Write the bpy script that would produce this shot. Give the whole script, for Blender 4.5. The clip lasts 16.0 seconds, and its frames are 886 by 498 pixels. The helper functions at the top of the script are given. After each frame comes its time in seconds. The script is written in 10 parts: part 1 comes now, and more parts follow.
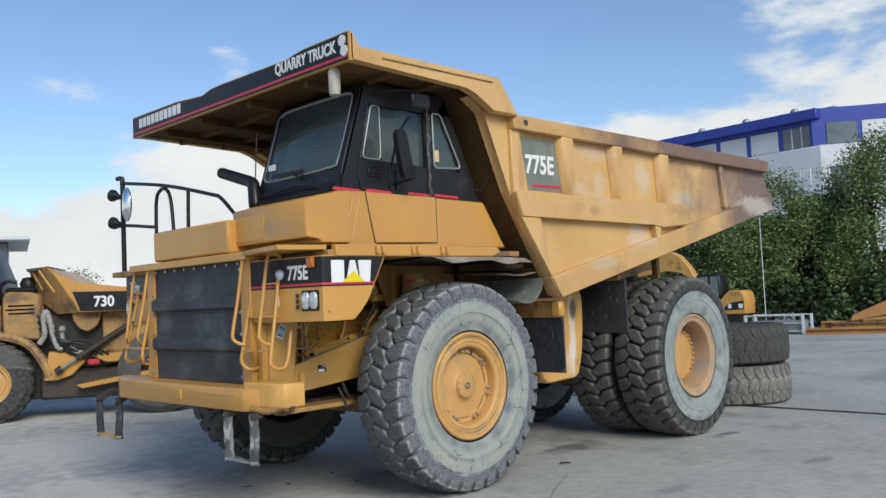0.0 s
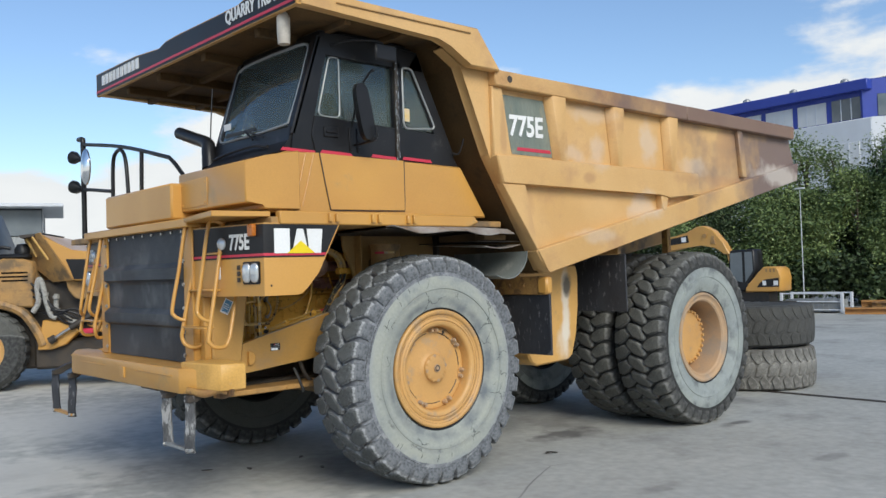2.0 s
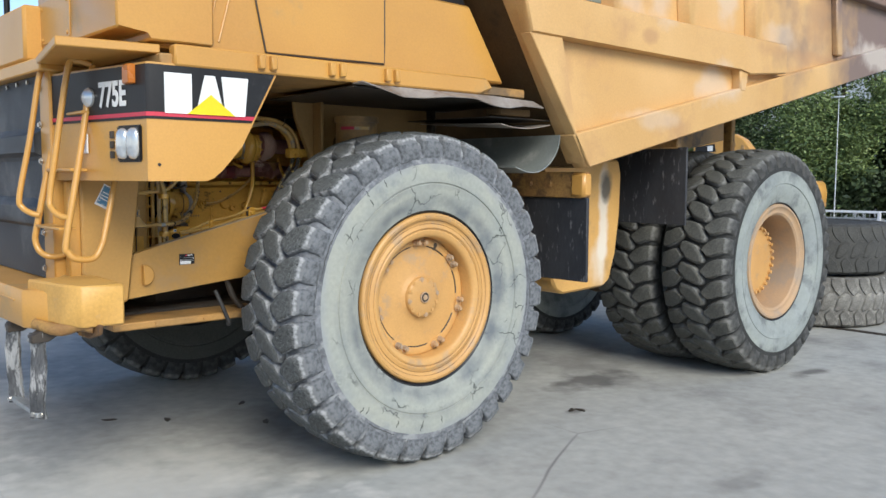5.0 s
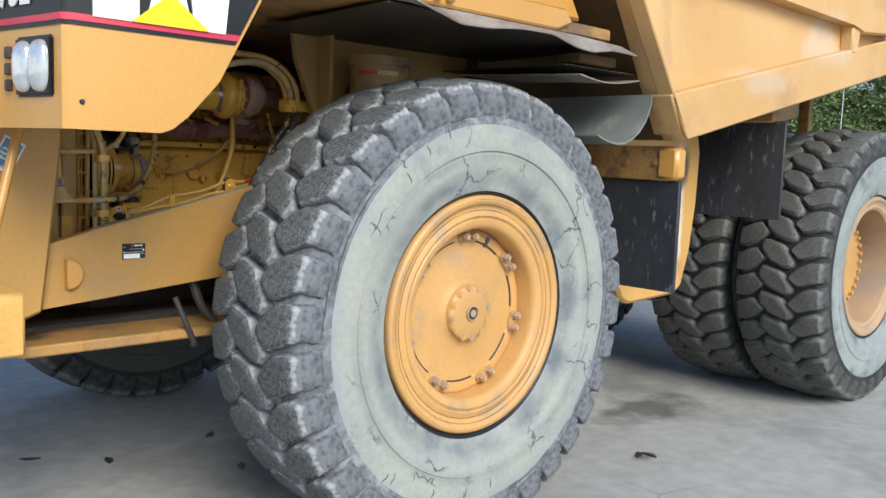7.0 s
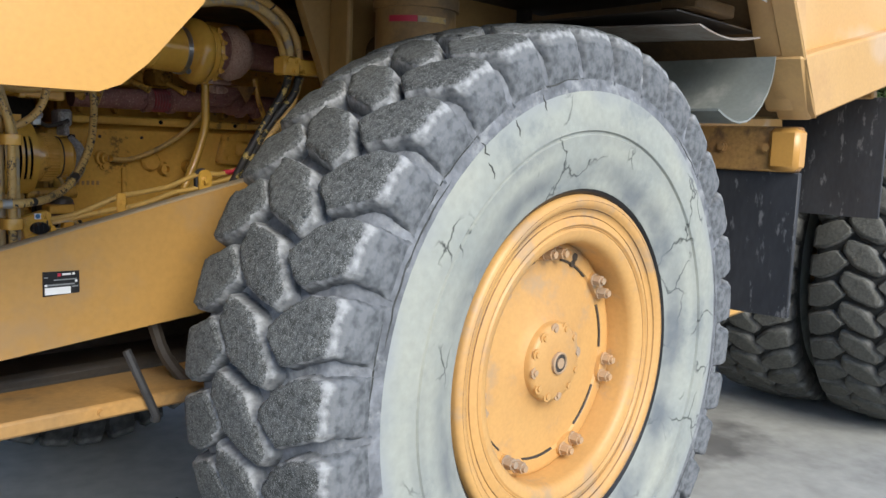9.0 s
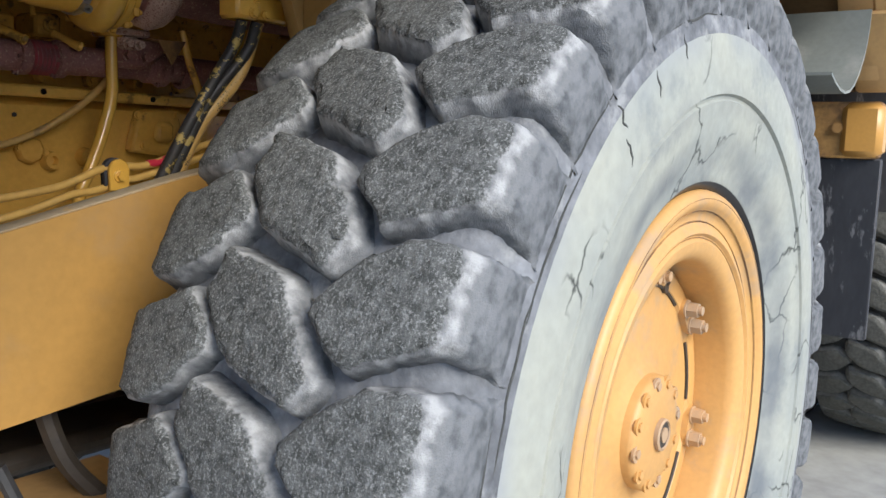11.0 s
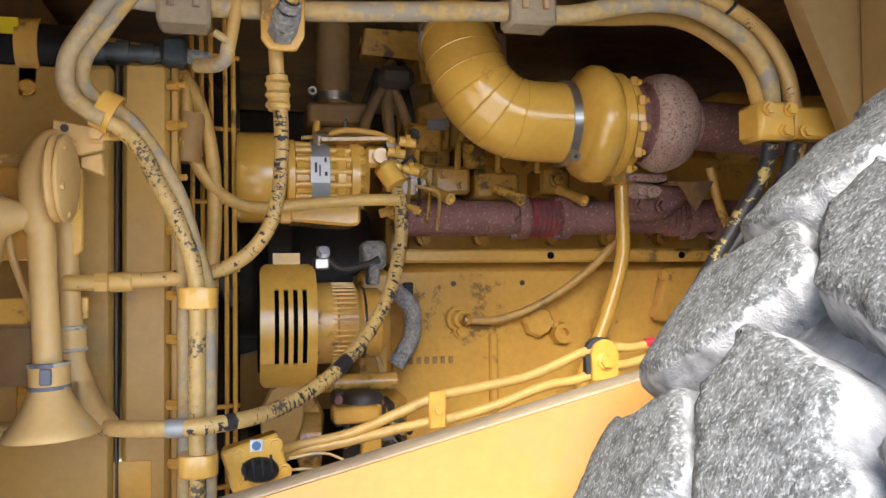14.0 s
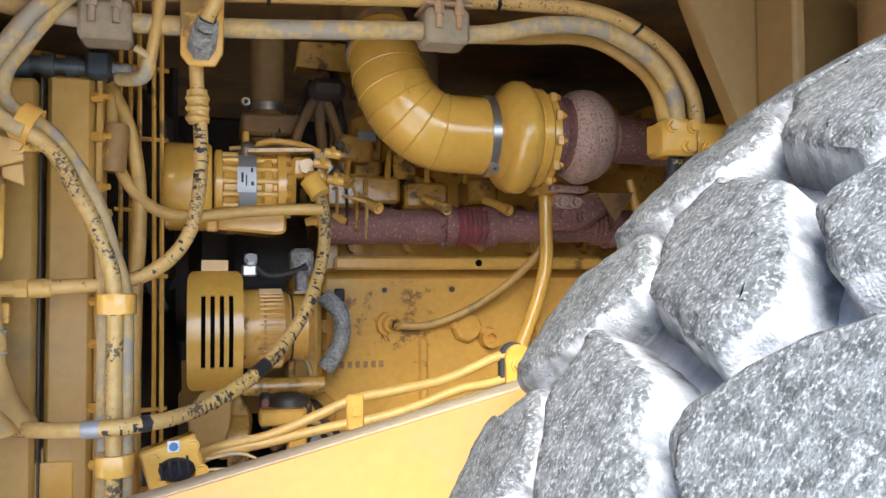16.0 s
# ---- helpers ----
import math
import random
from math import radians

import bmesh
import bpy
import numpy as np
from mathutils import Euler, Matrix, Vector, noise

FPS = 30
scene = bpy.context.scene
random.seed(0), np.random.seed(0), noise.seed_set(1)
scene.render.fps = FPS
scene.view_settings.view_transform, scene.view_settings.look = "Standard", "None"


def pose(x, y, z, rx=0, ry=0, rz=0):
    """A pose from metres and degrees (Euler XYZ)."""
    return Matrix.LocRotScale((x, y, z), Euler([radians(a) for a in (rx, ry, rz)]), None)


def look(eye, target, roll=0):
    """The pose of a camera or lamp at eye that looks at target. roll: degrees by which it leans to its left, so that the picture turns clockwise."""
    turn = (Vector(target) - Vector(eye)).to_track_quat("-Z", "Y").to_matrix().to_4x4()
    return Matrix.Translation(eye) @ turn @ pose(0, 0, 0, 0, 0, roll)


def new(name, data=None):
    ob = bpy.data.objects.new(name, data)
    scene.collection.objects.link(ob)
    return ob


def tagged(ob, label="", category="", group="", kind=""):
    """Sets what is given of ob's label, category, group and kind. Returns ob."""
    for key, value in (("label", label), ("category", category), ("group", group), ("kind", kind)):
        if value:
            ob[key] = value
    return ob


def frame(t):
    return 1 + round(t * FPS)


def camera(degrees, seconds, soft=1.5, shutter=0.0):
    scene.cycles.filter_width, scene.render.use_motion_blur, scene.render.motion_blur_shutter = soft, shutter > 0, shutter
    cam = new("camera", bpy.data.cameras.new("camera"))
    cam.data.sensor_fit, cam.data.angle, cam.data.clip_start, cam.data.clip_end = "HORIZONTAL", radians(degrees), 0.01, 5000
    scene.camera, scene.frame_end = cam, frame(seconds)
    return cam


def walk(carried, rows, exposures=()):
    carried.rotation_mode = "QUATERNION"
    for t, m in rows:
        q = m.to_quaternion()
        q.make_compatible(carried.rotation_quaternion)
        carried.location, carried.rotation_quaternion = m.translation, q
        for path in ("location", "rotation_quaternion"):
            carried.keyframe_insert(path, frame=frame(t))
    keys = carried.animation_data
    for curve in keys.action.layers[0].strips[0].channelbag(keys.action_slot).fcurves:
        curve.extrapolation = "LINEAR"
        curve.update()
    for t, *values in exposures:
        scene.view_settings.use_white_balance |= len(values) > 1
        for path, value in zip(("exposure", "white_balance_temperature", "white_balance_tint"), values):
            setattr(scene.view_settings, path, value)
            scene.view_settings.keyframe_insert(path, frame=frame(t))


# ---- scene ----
cam = camera(55.1, 16.0)
PATH = [
    (0, (-6.219, -7.819, 1.932), (-4.808, -6.406, 2.046), -2.6),
    (0.5, (-5.999, -7.922, 1.931), (-4.621, -6.477, 2.045), -2.8),
    (1, (-5.749, -7.865, 1.922), (-4.375, -6.415, 2.032), -2.1),
    (1.5, (-5.482, -7.795, 1.919), (-4.113, -6.341, 2.006), -1.8),
    (2, (-5.17, -7.712, 1.929), (-3.83, -6.228, 1.98), -1.8),
    (2.5, (-4.852, -7.459, 1.905), (-3.529, -5.959, 1.917), -1.8),
    (3, (-4.593, -7.204, 1.917), (-3.245, -5.727, 1.892), -0.7),
    (3.5, (-4.257, -6.955, 1.876), (-2.911, -5.477, 1.809), 0.3),
    (4, (-3.975, -6.591, 1.858), (-2.645, -5.102, 1.748), 0.4),
    (4.5, (-3.75, -6.235, 1.852), (-2.42, -4.748, 1.719), -0.2),
    (4.7, (-3.635, -6.11, 1.831), (-2.31, -4.619, 1.682), -0.1),
    (6.8, (-2.758, -4.644, 1.744), (-1.391, -3.2, 1.531), 2.2),
    (7, (-2.702, -4.494, 1.728), (-1.333, -3.051, 1.516), 2.1),
    (7.5, (-2.594, -4.127, 1.741), (-1.209, -2.699, 1.53), 1.8),
    (8, (-2.42, -3.845, 1.701), (-1.029, -2.427, 1.469), 2.3),
    (8.2, (-2.365, -3.754, 1.709), (-0.974, -2.336, 1.473), 2.3),
    (10.3, (-1.845, -2.773, 1.66), (-0.278, -1.555, 1.412), 2.5),
    (10.5, (-1.805, -2.697, 1.649), (-0.227, -1.493, 1.401), 2.5),
    (11, (-1.727, -2.499, 1.648), (-0.123, -1.329, 1.406), 1.9),
    (11.5, (-1.634, -2.364, 1.644), (-0.136, -1.057, 1.426), 1.8),
    (11.6, (-1.632, -2.361, 1.642), (-0.192, -0.988, 1.435), 2.3),
    (12, (-1.472, -2.257, 1.655), (-0.263, -0.67, 1.512), 1.0),
    (12.5, (-1.378, -2.167, 1.67), (-0.443, -0.399, 1.629), -0.7),
    (13, (-1.327, -2.095, 1.679), (-0.516, -0.267, 1.714), -1.0),
    (13.5, (-1.278, -2.113, 1.685), (-0.635, -0.22, 1.74), -0.6),
    (14, (-1.24, -2.16, 1.699), (-0.774, -0.216, 1.771), -0.6),
    (14.5, (-1.235, -2.177, 1.692), (-0.799, -0.23, 1.831), -0.8),
    (15, (-1.249, -2.174, 1.701), (-0.823, -0.223, 1.82), -0.7),
    (15.5, (-1.221, -2.197, 1.702), (-0.817, -0.241, 1.792), -0.6),
    (16, (-1.172, -2.238, 1.702), (-0.634, -0.313, 1.785), -0.4),
]
walk(cam, [(t, look(eye, target, roll)) for t, eye, target, roll in PATH], [(0, 0.02, 6500, 6), (4, 0.34, 6500, 7), (8, 0.66, 6450, 8), (11, 0.86, 6500, 10), (11.5, 1.06, 6500, 11), (12, 1.56, 6900, 13), (12.5, 2.05, 6850, 14), (13.5, 2.40, 6800, 14), (14, 2.52, 6600, 13), (15, 2.68, 6100, 12), (16, 2.58, 6150, 11)])

# ---- world, sun ----
SUN_EL, SUN_AZ = radians(34), radians(-109)      # height, and direction towards the sun from +x
world = bpy.data.worlds.new("sky")
scene.world = world
world.use_nodes = True
wn, wl = world.node_tree.nodes, world.node_tree.links
wn.clear()
sky = wn.new("ShaderNodeTexSky")
sky.sky_type, sky.sun_disc = "NISHITA", False
sky.sun_elevation, sky.sun_rotation = SUN_EL, radians(90) - SUN_AZ
sky.altitude, sky.air_density, sky.dust_density, sky.ozone_density = 200, 1.0, 0.6, 1.0
coord = wn.new("ShaderNodeTexCoord")
sep = wn.new("ShaderNodeSeparateXYZ")
wl.new(coord.outputs["Generated"], sep.inputs[0])
squash = wn.new("ShaderNodeMapping")
squash.inputs["Scale"].default_value = (1, 1, 2.3)
squash.inputs["Location"].default_value = (1.35, 0.4, 0.2)
wl.new(coord.outputs["Generated"], squash.inputs[0])
puff = wn.new("ShaderNodeTexNoise")
puff.inputs["Scale"].default_value, puff.inputs["Detail"].default_value = 3.4, 9
puff.inputs["Roughness"].default_value = 0.55
wl.new(squash.outputs[0], puff.inputs["Vector"])
low = wn.new("ShaderNodeMapRange")              # more cloud towards the horizon
low.inputs["From Min"].default_value, low.inputs["From Max"].default_value = 0.08, 0.30
low.inputs["To Min"].default_value, low.inputs["To Max"].default_value = 0.22, -0.17
wl.new(sep.outputs["Z"], low.inputs["Value"])
add = wn.new("ShaderNodeMath")
wl.new(puff.outputs["Fac"], add.inputs[0]), wl.new(low.outputs[0], add.inputs[1])
bank = wn.new("ShaderNodeVectorMath")            # a bank of cloud stands low beyond the office block
bank.operation = "DOT_PRODUCT"
bank.inputs[1].default_value = (math.cos(radians(13)) * 0.98, math.sin(radians(13)) * 0.98, 0.20)
wl.new(coord.outputs["Generated"], bank.inputs[0])
heap = wn.new("ShaderNodeMapRange")
heap.inputs["From Min"].default_value, heap.inputs["From Max"].default_value = 0.93, 0.985
heap.inputs["To Max"].default_value = 0.165
wl.new(bank.outputs["Value"], heap.inputs["Value"])
both = wn.new("ShaderNodeMath")
wl.new(add.outputs[0], both.inputs[0]), wl.new(heap.outputs[0], both.inputs[1])
edge = wn.new("ShaderNodeMapRange")
edge.interpolation_type = "SMOOTHSTEP"
edge.inputs["From Min"].default_value, edge.inputs["From Max"].default_value = 0.53, 0.635
wl.new(both.outputs[0], edge.inputs["Value"])
shade = wn.new("ShaderNodeMix")
shade.data_type = "RGBA"
shade.inputs["A"].default_value, shade.inputs["B"].default_value = (4.9, 5.15, 5.6, 1), (8.4, 8.35, 8.3, 1)
wl.new(puff.outputs["Fac"], shade.inputs["Factor"])
tint = wn.new("ShaderNodeMix")
tint.data_type, tint.blend_type = "RGBA", "MULTIPLY"
tint.inputs["Factor"].default_value = 1.0
tint.inputs["B"].default_value = (1.0, 1.08, 1.22, 1)
wl.new(sky.outputs[0], tint.inputs["A"])
over = wn.new("ShaderNodeMix")
over.data_type = "RGBA"
wl.new(edge.outputs[0], over.inputs["Factor"])
wl.new(tint.outputs["Result"], over.inputs["A"]), wl.new(shade.outputs["Result"], over.inputs["B"])
back = wn.new("ShaderNodeBackground")
back.inputs["Strength"].default_value = 0.12
wl.new(over.outputs["Result"], back.inputs["Color"])
wout = wn.new("ShaderNodeOutputWorld")
wl.new(back.outputs[0], wout.inputs["Surface"])

sun_data = bpy.data.lights.new("sun", "SUN")
sun_data.energy, sun_data.angle, sun_data.color = 2.75, radians(32), (1.0, 0.95, 0.87)
sun = new("sun", sun_data)
sun.matrix_world = look((0, 0, 30), (-math.cos(SUN_AZ) * math.cos(SUN_EL), -math.sin(SUN_AZ) * math.cos(SUN_EL), 30 - math.sin(SUN_EL)))


# ---- materials ----
def material(name, c1, c2=None, rough=0.5, metal=0.0, scale=2.0, grain=60.0, grain_amount=0.12, bump=0.1, dirt=None,
             dirt_amount=0.0, dirt_scale=1.3, coat=0.0, by_piece=0.0, gloss=0.5, detail=6.0, stretch=(1, 1, 1), dirt_edge=0.08, gather=0.0):
    """A painted or raw surface: two colours mixed by a soft noise, fine grain, relief, and dirt in uneven patches."""
    m = bpy.data.materials.new(name)
    m.use_nodes = True
    n, l = m.node_tree.nodes, m.node_tree.links
    bsdf = n["Principled BSDF"]
    bsdf.inputs["Metallic"].default_value = metal
    bsdf.inputs["Coat Weight"].default_value = coat
    bsdf.inputs["Specular IOR Level"].default_value = gloss
    bsdf.inputs["Coat Roughness"].default_value = 0.15
    tc = n.new("ShaderNodeTexCoord")
    mp = n.new("ShaderNodeMapping")
    mp.inputs["Scale"].default_value = stretch
    l.new(tc.outputs["Object"], mp.inputs[0])
    big, fine = n.new("ShaderNodeTexNoise"), n.new("ShaderNodeTexNoise")
    for tex, s, d in ((big, scale, detail), (fine, grain, 4.0)):
        tex.inputs["Scale"].default_value, tex.inputs["Detail"].default_value = s, d
        l.new(mp.outputs[0], tex.inputs["Vector"])
    mix = n.new("ShaderNodeMix")
    mix.data_type = "RGBA"
    mix.inputs["A"].default_value, mix.inputs["B"].default_value = (*c1, 1), (*(c2 or [v * 0.85 for v in c1]), 1)
    rng = n.new("ShaderNodeMapRange")
    rng.inputs["From Min"].default_value, rng.inputs["From Max"].default_value = 0.35, 0.65
    l.new(big.outputs["Fac"], rng.inputs["Value"]), l.new(rng.outputs[0], mix.inputs["Factor"])
    val = n.new("ShaderNodeMapRange")
    val.inputs["From Min"].default_value, val.inputs["From Max"].default_value = 0.25, 0.75
    val.inputs["To Min"].default_value, val.inputs["To Max"].default_value = 1 - grain_amount, 1 + grain_amount
    l.new(fine.outputs["Fac"], val.inputs["Value"])
    hsv = n.new("ShaderNodeHueSaturation")
    l.new(mix.outputs["Result"], hsv.inputs["Color"])
    value = val.outputs[0]
    if by_piece:
        info = n.new("ShaderNodeObjectInfo")
        rnd = n.new("ShaderNodeMapRange")
        rnd.inputs["To Min"].default_value, rnd.inputs["To Max"].default_value = 1 - by_piece, 1 + by_piece
        l.new(info.outputs["Random"], rnd.inputs["Value"])
        mul = n.new("ShaderNodeMath")
        mul.operation = "MULTIPLY"
        l.new(value, mul.inputs[0]), l.new(rnd.outputs[0], mul.inputs[1])
        value = mul.outputs[0]
    l.new(value, hsv.inputs["Value"])
    colour = hsv.outputs["Color"]
    rr = n.new("ShaderNodeMapRange")
    rr.inputs["To Min"].default_value, rr.inputs["To Max"].default_value = max(0.04, rough - 0.12), min(1, rough + 0.12)
    l.new(big.outputs["Fac"], rr.inputs["Value"])
    roughness = rr.outputs[0]
    if dirt:
        dn = n.new("ShaderNodeTexNoise")
        dn.inputs["Scale"].default_value, dn.inputs["Detail"].default_value = dirt_scale, 8
        dn.inputs["Roughness"].default_value = 0.65
        l.new(mp.outputs[0], dn.inputs["Vector"])
        spread = dn.outputs["Fac"]
        if gather:
            cl, mul = n.new("ShaderNodeTexNoise"), n.new("ShaderNodeMath")
            cl.inputs["Scale"].default_value, cl.inputs["Detail"].default_value = gather, 3
            l.new(mp.outputs[0], cl.inputs["Vector"])
            mul.operation = "MULTIPLY_ADD"
            mul.inputs[1].default_value = 0.75
            off = n.new("ShaderNodeMath")
            off.operation = "SUBTRACT"
            off.inputs[1].default_value = 0.375
            l.new(cl.outputs["Fac"], mul.inputs[0]), l.new(spread, mul.inputs[2]), l.new(mul.outputs[0], off.inputs[0])
            spread = off.outputs[0]
        dr = n.new("ShaderNodeMapRange")
        dr.interpolation_type = "SMOOTHSTEP"
        cut = 0.72 - 0.4 * dirt_amount
        dr.inputs["From Min"].default_value, dr.inputs["From Max"].default_value = cut - dirt_edge, cut + dirt_edge
        dr.inputs["To Max"].default_value = 0.85
        l.new(spread, dr.inputs["Value"])
        dm = n.new("ShaderNodeMix")
        dm.data_type = "RGBA"
        dm.inputs["B"].default_value = (*dirt, 1)
        l.new(colour, dm.inputs["A"]), l.new(dr.outputs[0], dm.inputs["Factor"])
        colour = dm.outputs["Result"]
    l.new(colour, bsdf.inputs["Base Color"]), l.new(roughness, bsdf.inputs["Roughness"])
    if bump:
        b = n.new("ShaderNodeBump")
        b.inputs["Strength"].default_value, b.inputs["Distance"].default_value = bump, 0.01
        l.new(fine.outputs["Fac"], b.inputs["Height"]), l.new(b.outputs[0], bsdf.inputs["Normal"])
    return m


def cracked(m, scale, width, dark, mask_scale=1.2, mask_cut=0.55, ring=True):
    """Adds sparse fine cracks to a material made by material()."""
    n, l = m.node_tree.nodes, m.node_tree.links
    bsdf = n["Principled BSDF"]
    colour = bsdf.inputs["Base Color"].links[0].from_socket
    tc = n.new("ShaderNodeTexCoord")
    wob = n.new("ShaderNodeTexNoise")
    wob.inputs["Scale"].default_value, wob.inputs["Detail"].default_value = scale * 1.5, 4
    l.new(tc.outputs["Object"], wob.inputs["Vector"])
    shift = n.new("ShaderNodeMix")
    shift.data_type, shift.blend_type = "RGBA", "LINEAR_LIGHT"
    shift.inputs["Factor"].default_value = 0.12
    l.new(tc.outputs["Object"], shift.inputs["A"]), l.new(wob.outputs["Color"], shift.inputs["B"])
    vo = n.new("ShaderNodeTexVoronoi")
    vo.feature = "DISTANCE_TO_EDGE"
    vo.inputs["Scale"].default_value = scale
    l.new(shift.outputs["Result"], vo.inputs["Vector"])
    line = n.new("ShaderNodeMapRange")
    line.inputs["From Min"].default_value, line.inputs["From Max"].default_value = 0.0, width
    line.inputs["To Min"].default_value, line.inputs["To Max"].default_value = 1.0, 0.0
    l.new(vo.outputs["Distance"], line.inputs["Value"])
    mk = n.new("ShaderNodeTexNoise")
    mk.inputs["Scale"].default_value = mask_scale
    l.new(tc.outputs["Object"], mk.inputs["Vector"])
    cut = n.new("ShaderNodeMapRange")
    cut.inputs["From Min"].default_value, cut.inputs["From Max"].default_value = mask_cut, mask_cut + 0.06
    l.new(mk.outputs["Fac"], cut.inputs["Value"])
    mul = n.new("ShaderNodeMath")
    mul.operation = "MULTIPLY"
    l.new(line.outputs[0], mul.inputs[0]), l.new(cut.outputs[0], mul.inputs[1])
    mx = n.new("ShaderNodeMix")
    mx.data_type = "RGBA"
    mx.inputs["B"].default_value = (*dark, 1)
    l.new(colour, mx.inputs["A"]), l.new(mul.outputs[0], mx.inputs["Factor"])
    l.new(mx.outputs["Result"], bsdf.inputs["Base Color"])
    return m


YEL = material("yellow_paint", (0.56, 0.292, 0.066), (0.50, 0.255, 0.060), 0.38, scale=1.2, grain=90, grain_amount=0.05, bump=0.02,
               dirt=(0.36, 0.24, 0.10), dirt_amount=0.14, dirt_scale=2.0, coat=0.15)
YEL_BODY = material("worn_tan_yellow_paint", (0.63, 0.39, 0.16), (0.56, 0.33, 0.12), 0.55, scale=0.9, grain=70, grain_amount=0.06, bump=0.05,
                    dirt=(0.44, 0.25, 0.11), dirt_amount=0.26, dirt_scale=1.4, dirt_edge=0.12)


def sooted(m, x0, x1, colour):
    """Soot and rust that thicken in patches towards the tail of the dump body (along x)."""
    n, l = m.node_tree.nodes, m.node_tree.links
    bsdf = n["Principled BSDF"]
    base = bsdf.inputs["Base Color"].links[0].from_socket
    tc, sp = n.new("ShaderNodeTexCoord"), n.new("ShaderNodeSeparateXYZ")
    l.new(tc.outputs["Object"], sp.inputs[0])
    ramp = n.new("ShaderNodeMapRange")
    ramp.inputs["From Min"].default_value, ramp.inputs["From Max"].default_value = x0, x1
    ramp.inputs["To Min"].default_value, ramp.inputs["To Max"].default_value = -0.28, 0.30
    l.new(sp.outputs["X"], ramp.inputs["Value"])
    up = n.new("ShaderNodeMapRange")
    up.inputs["From Min"].default_value, up.inputs["From Max"].default_value = 2.6, 3.9
    up.inputs["To Min"].default_value, up.inputs["To Max"].default_value = -0.07, 0.10
    l.new(sp.outputs["Z"], up.inputs["Value"])
    tex = n.new("ShaderNodeTexNoise")
    tex.inputs["Scale"].default_value, tex.inputs["Detail"].default_value = 1.5, 9
    l.new(tc.outputs["Object"], tex.inputs["Vector"])
    s1, s2, cut, mx = n.new("ShaderNodeMath"), n.new("ShaderNodeMath"), n.new("ShaderNodeMapRange"), n.new("ShaderNodeMix")
    l.new(ramp.outputs[0], s1.inputs[0]), l.new(up.outputs[0], s1.inputs[1])
    l.new(s1.outputs[0], s2.inputs[0]), l.new(tex.outputs["Fac"], s2.inputs[1])
    cut.inputs["From Min"].default_value, cut.inputs["From Max"].default_value = 0.42, 0.72
    cut.inputs["To Max"].default_value = 0.93
    l.new(s2.outputs[0], cut.inputs["Value"])
    mx.data_type = "RGBA"
    mx.inputs["B"].default_value = (*colour, 1)
    l.new(base, mx.inputs["A"]), l.new(cut.outputs[0], mx.inputs["Factor"])
    l.new(mx.outputs["Result"], bsdf.inputs["Base Color"])
    return m


YEL_RAIL = material("rust_worn_rail_paint", (0.58, 0.35, 0.14), (0.48, 0.27, 0.10), 0.6, scale=1.4, grain=60, grain_amount=0.08, bump=0.06,
                    dirt=(0.30, 0.15, 0.07), dirt_amount=0.35, dirt_scale=2.0, dirt_edge=0.12)
sooted(YEL_BODY, 3.1, 6.6, (0.155, 0.11, 0.10))
sooted(YEL_RAIL, 1.1, 4.5, (0.17, 0.108, 0.085))
YEL_FRAME = material("dulled_frame_paint", (0.46, 0.252, 0.064), (0.40, 0.218, 0.055), 0.5, scale=1.6, grain=60, grain_amount=0.06, bump=0.04,
                     dirt=(0.34, 0.21, 0.09), dirt_amount=0.24, dirt_scale=3, dirt_edge=0.1)
YEL_TANK = material("worn_tank_paint", (0.60, 0.34, 0.10), (0.53, 0.30, 0.085), 0.5, scale=2, grain=60, grain_amount=0.07, bump=0.05,
                    dirt=(0.40, 0.25, 0.10), dirt_amount=0.2, dirt_scale=4)
LAMP_SHELL = material("weathered_beige_lamp_shell", (0.50, 0.46, 0.39), (0.42, 0.38, 0.32), 0.55, scale=9, grain_amount=0.1, bump=0.03)
SPLASH = material("bent_dusty_splash_sheet", (0.36, 0.33, 0.30), (0.24, 0.20, 0.165), 0.5, 0.2, scale=4, grain=60, grain_amount=0.15, bump=0.1,
                  dirt=(0.16, 0.10, 0.06), dirt_amount=0.3, dirt_scale=7)
GUARD = material("dark_green_grey_guard_sheet", (0.20, 0.215, 0.195), (0.15, 0.16, 0.145), 0.5, 0.1, scale=3, grain_amount=0.08, bump=0.05,
                 dirt=(0.30, 0.30, 0.27), dirt_amount=0.2, dirt_scale=4)
# Dusty yellow, also the shaded copy of the yellow for under and inner parts.
YEL_UNDER = material("dusty_shaded_yellow_paint", (0.42, 0.23, 0.07), (0.30, 0.18, 0.07), 0.6, scale=3, grain=50, grain_amount=0.12, bump=0.08,
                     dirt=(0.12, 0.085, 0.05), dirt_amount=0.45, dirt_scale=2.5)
YEL_ENGINE = material("oily_engine_paint", (0.76, 0.435, 0.09), (0.66, 0.365, 0.073), 0.24, scale=5, grain=70, grain_amount=0.07, bump=0.07,
                      dirt=(0.22, 0.135, 0.045), dirt_amount=0.15, dirt_scale=20, coat=0.3, dirt_edge=0.04, gather=4)
# Engine yellow toned down; the shroud's recess shade is in this colour.
YEL_SHROUD = material("shaded_shroud_paint", (0.54, 0.32, 0.075), (0.45, 0.26, 0.062), 0.42, scale=4, grain=60, grain_amount=0.07, bump=0.05,
                      dirt=(0.22, 0.15, 0.06), dirt_amount=0.22, dirt_scale=4, dirt_edge=0.1)
# Plate yellow darkened for the shade beside the engine.
YEL_PLATE = material("shaded_bay_plate_paint", (0.36, 0.215, 0.07), (0.29, 0.175, 0.06), 0.55, scale=3, grain=50, grain_amount=0.08, bump=0.05,
                     dirt=(0.24, 0.15, 0.06), dirt_amount=0.3, dirt_scale=2.5)
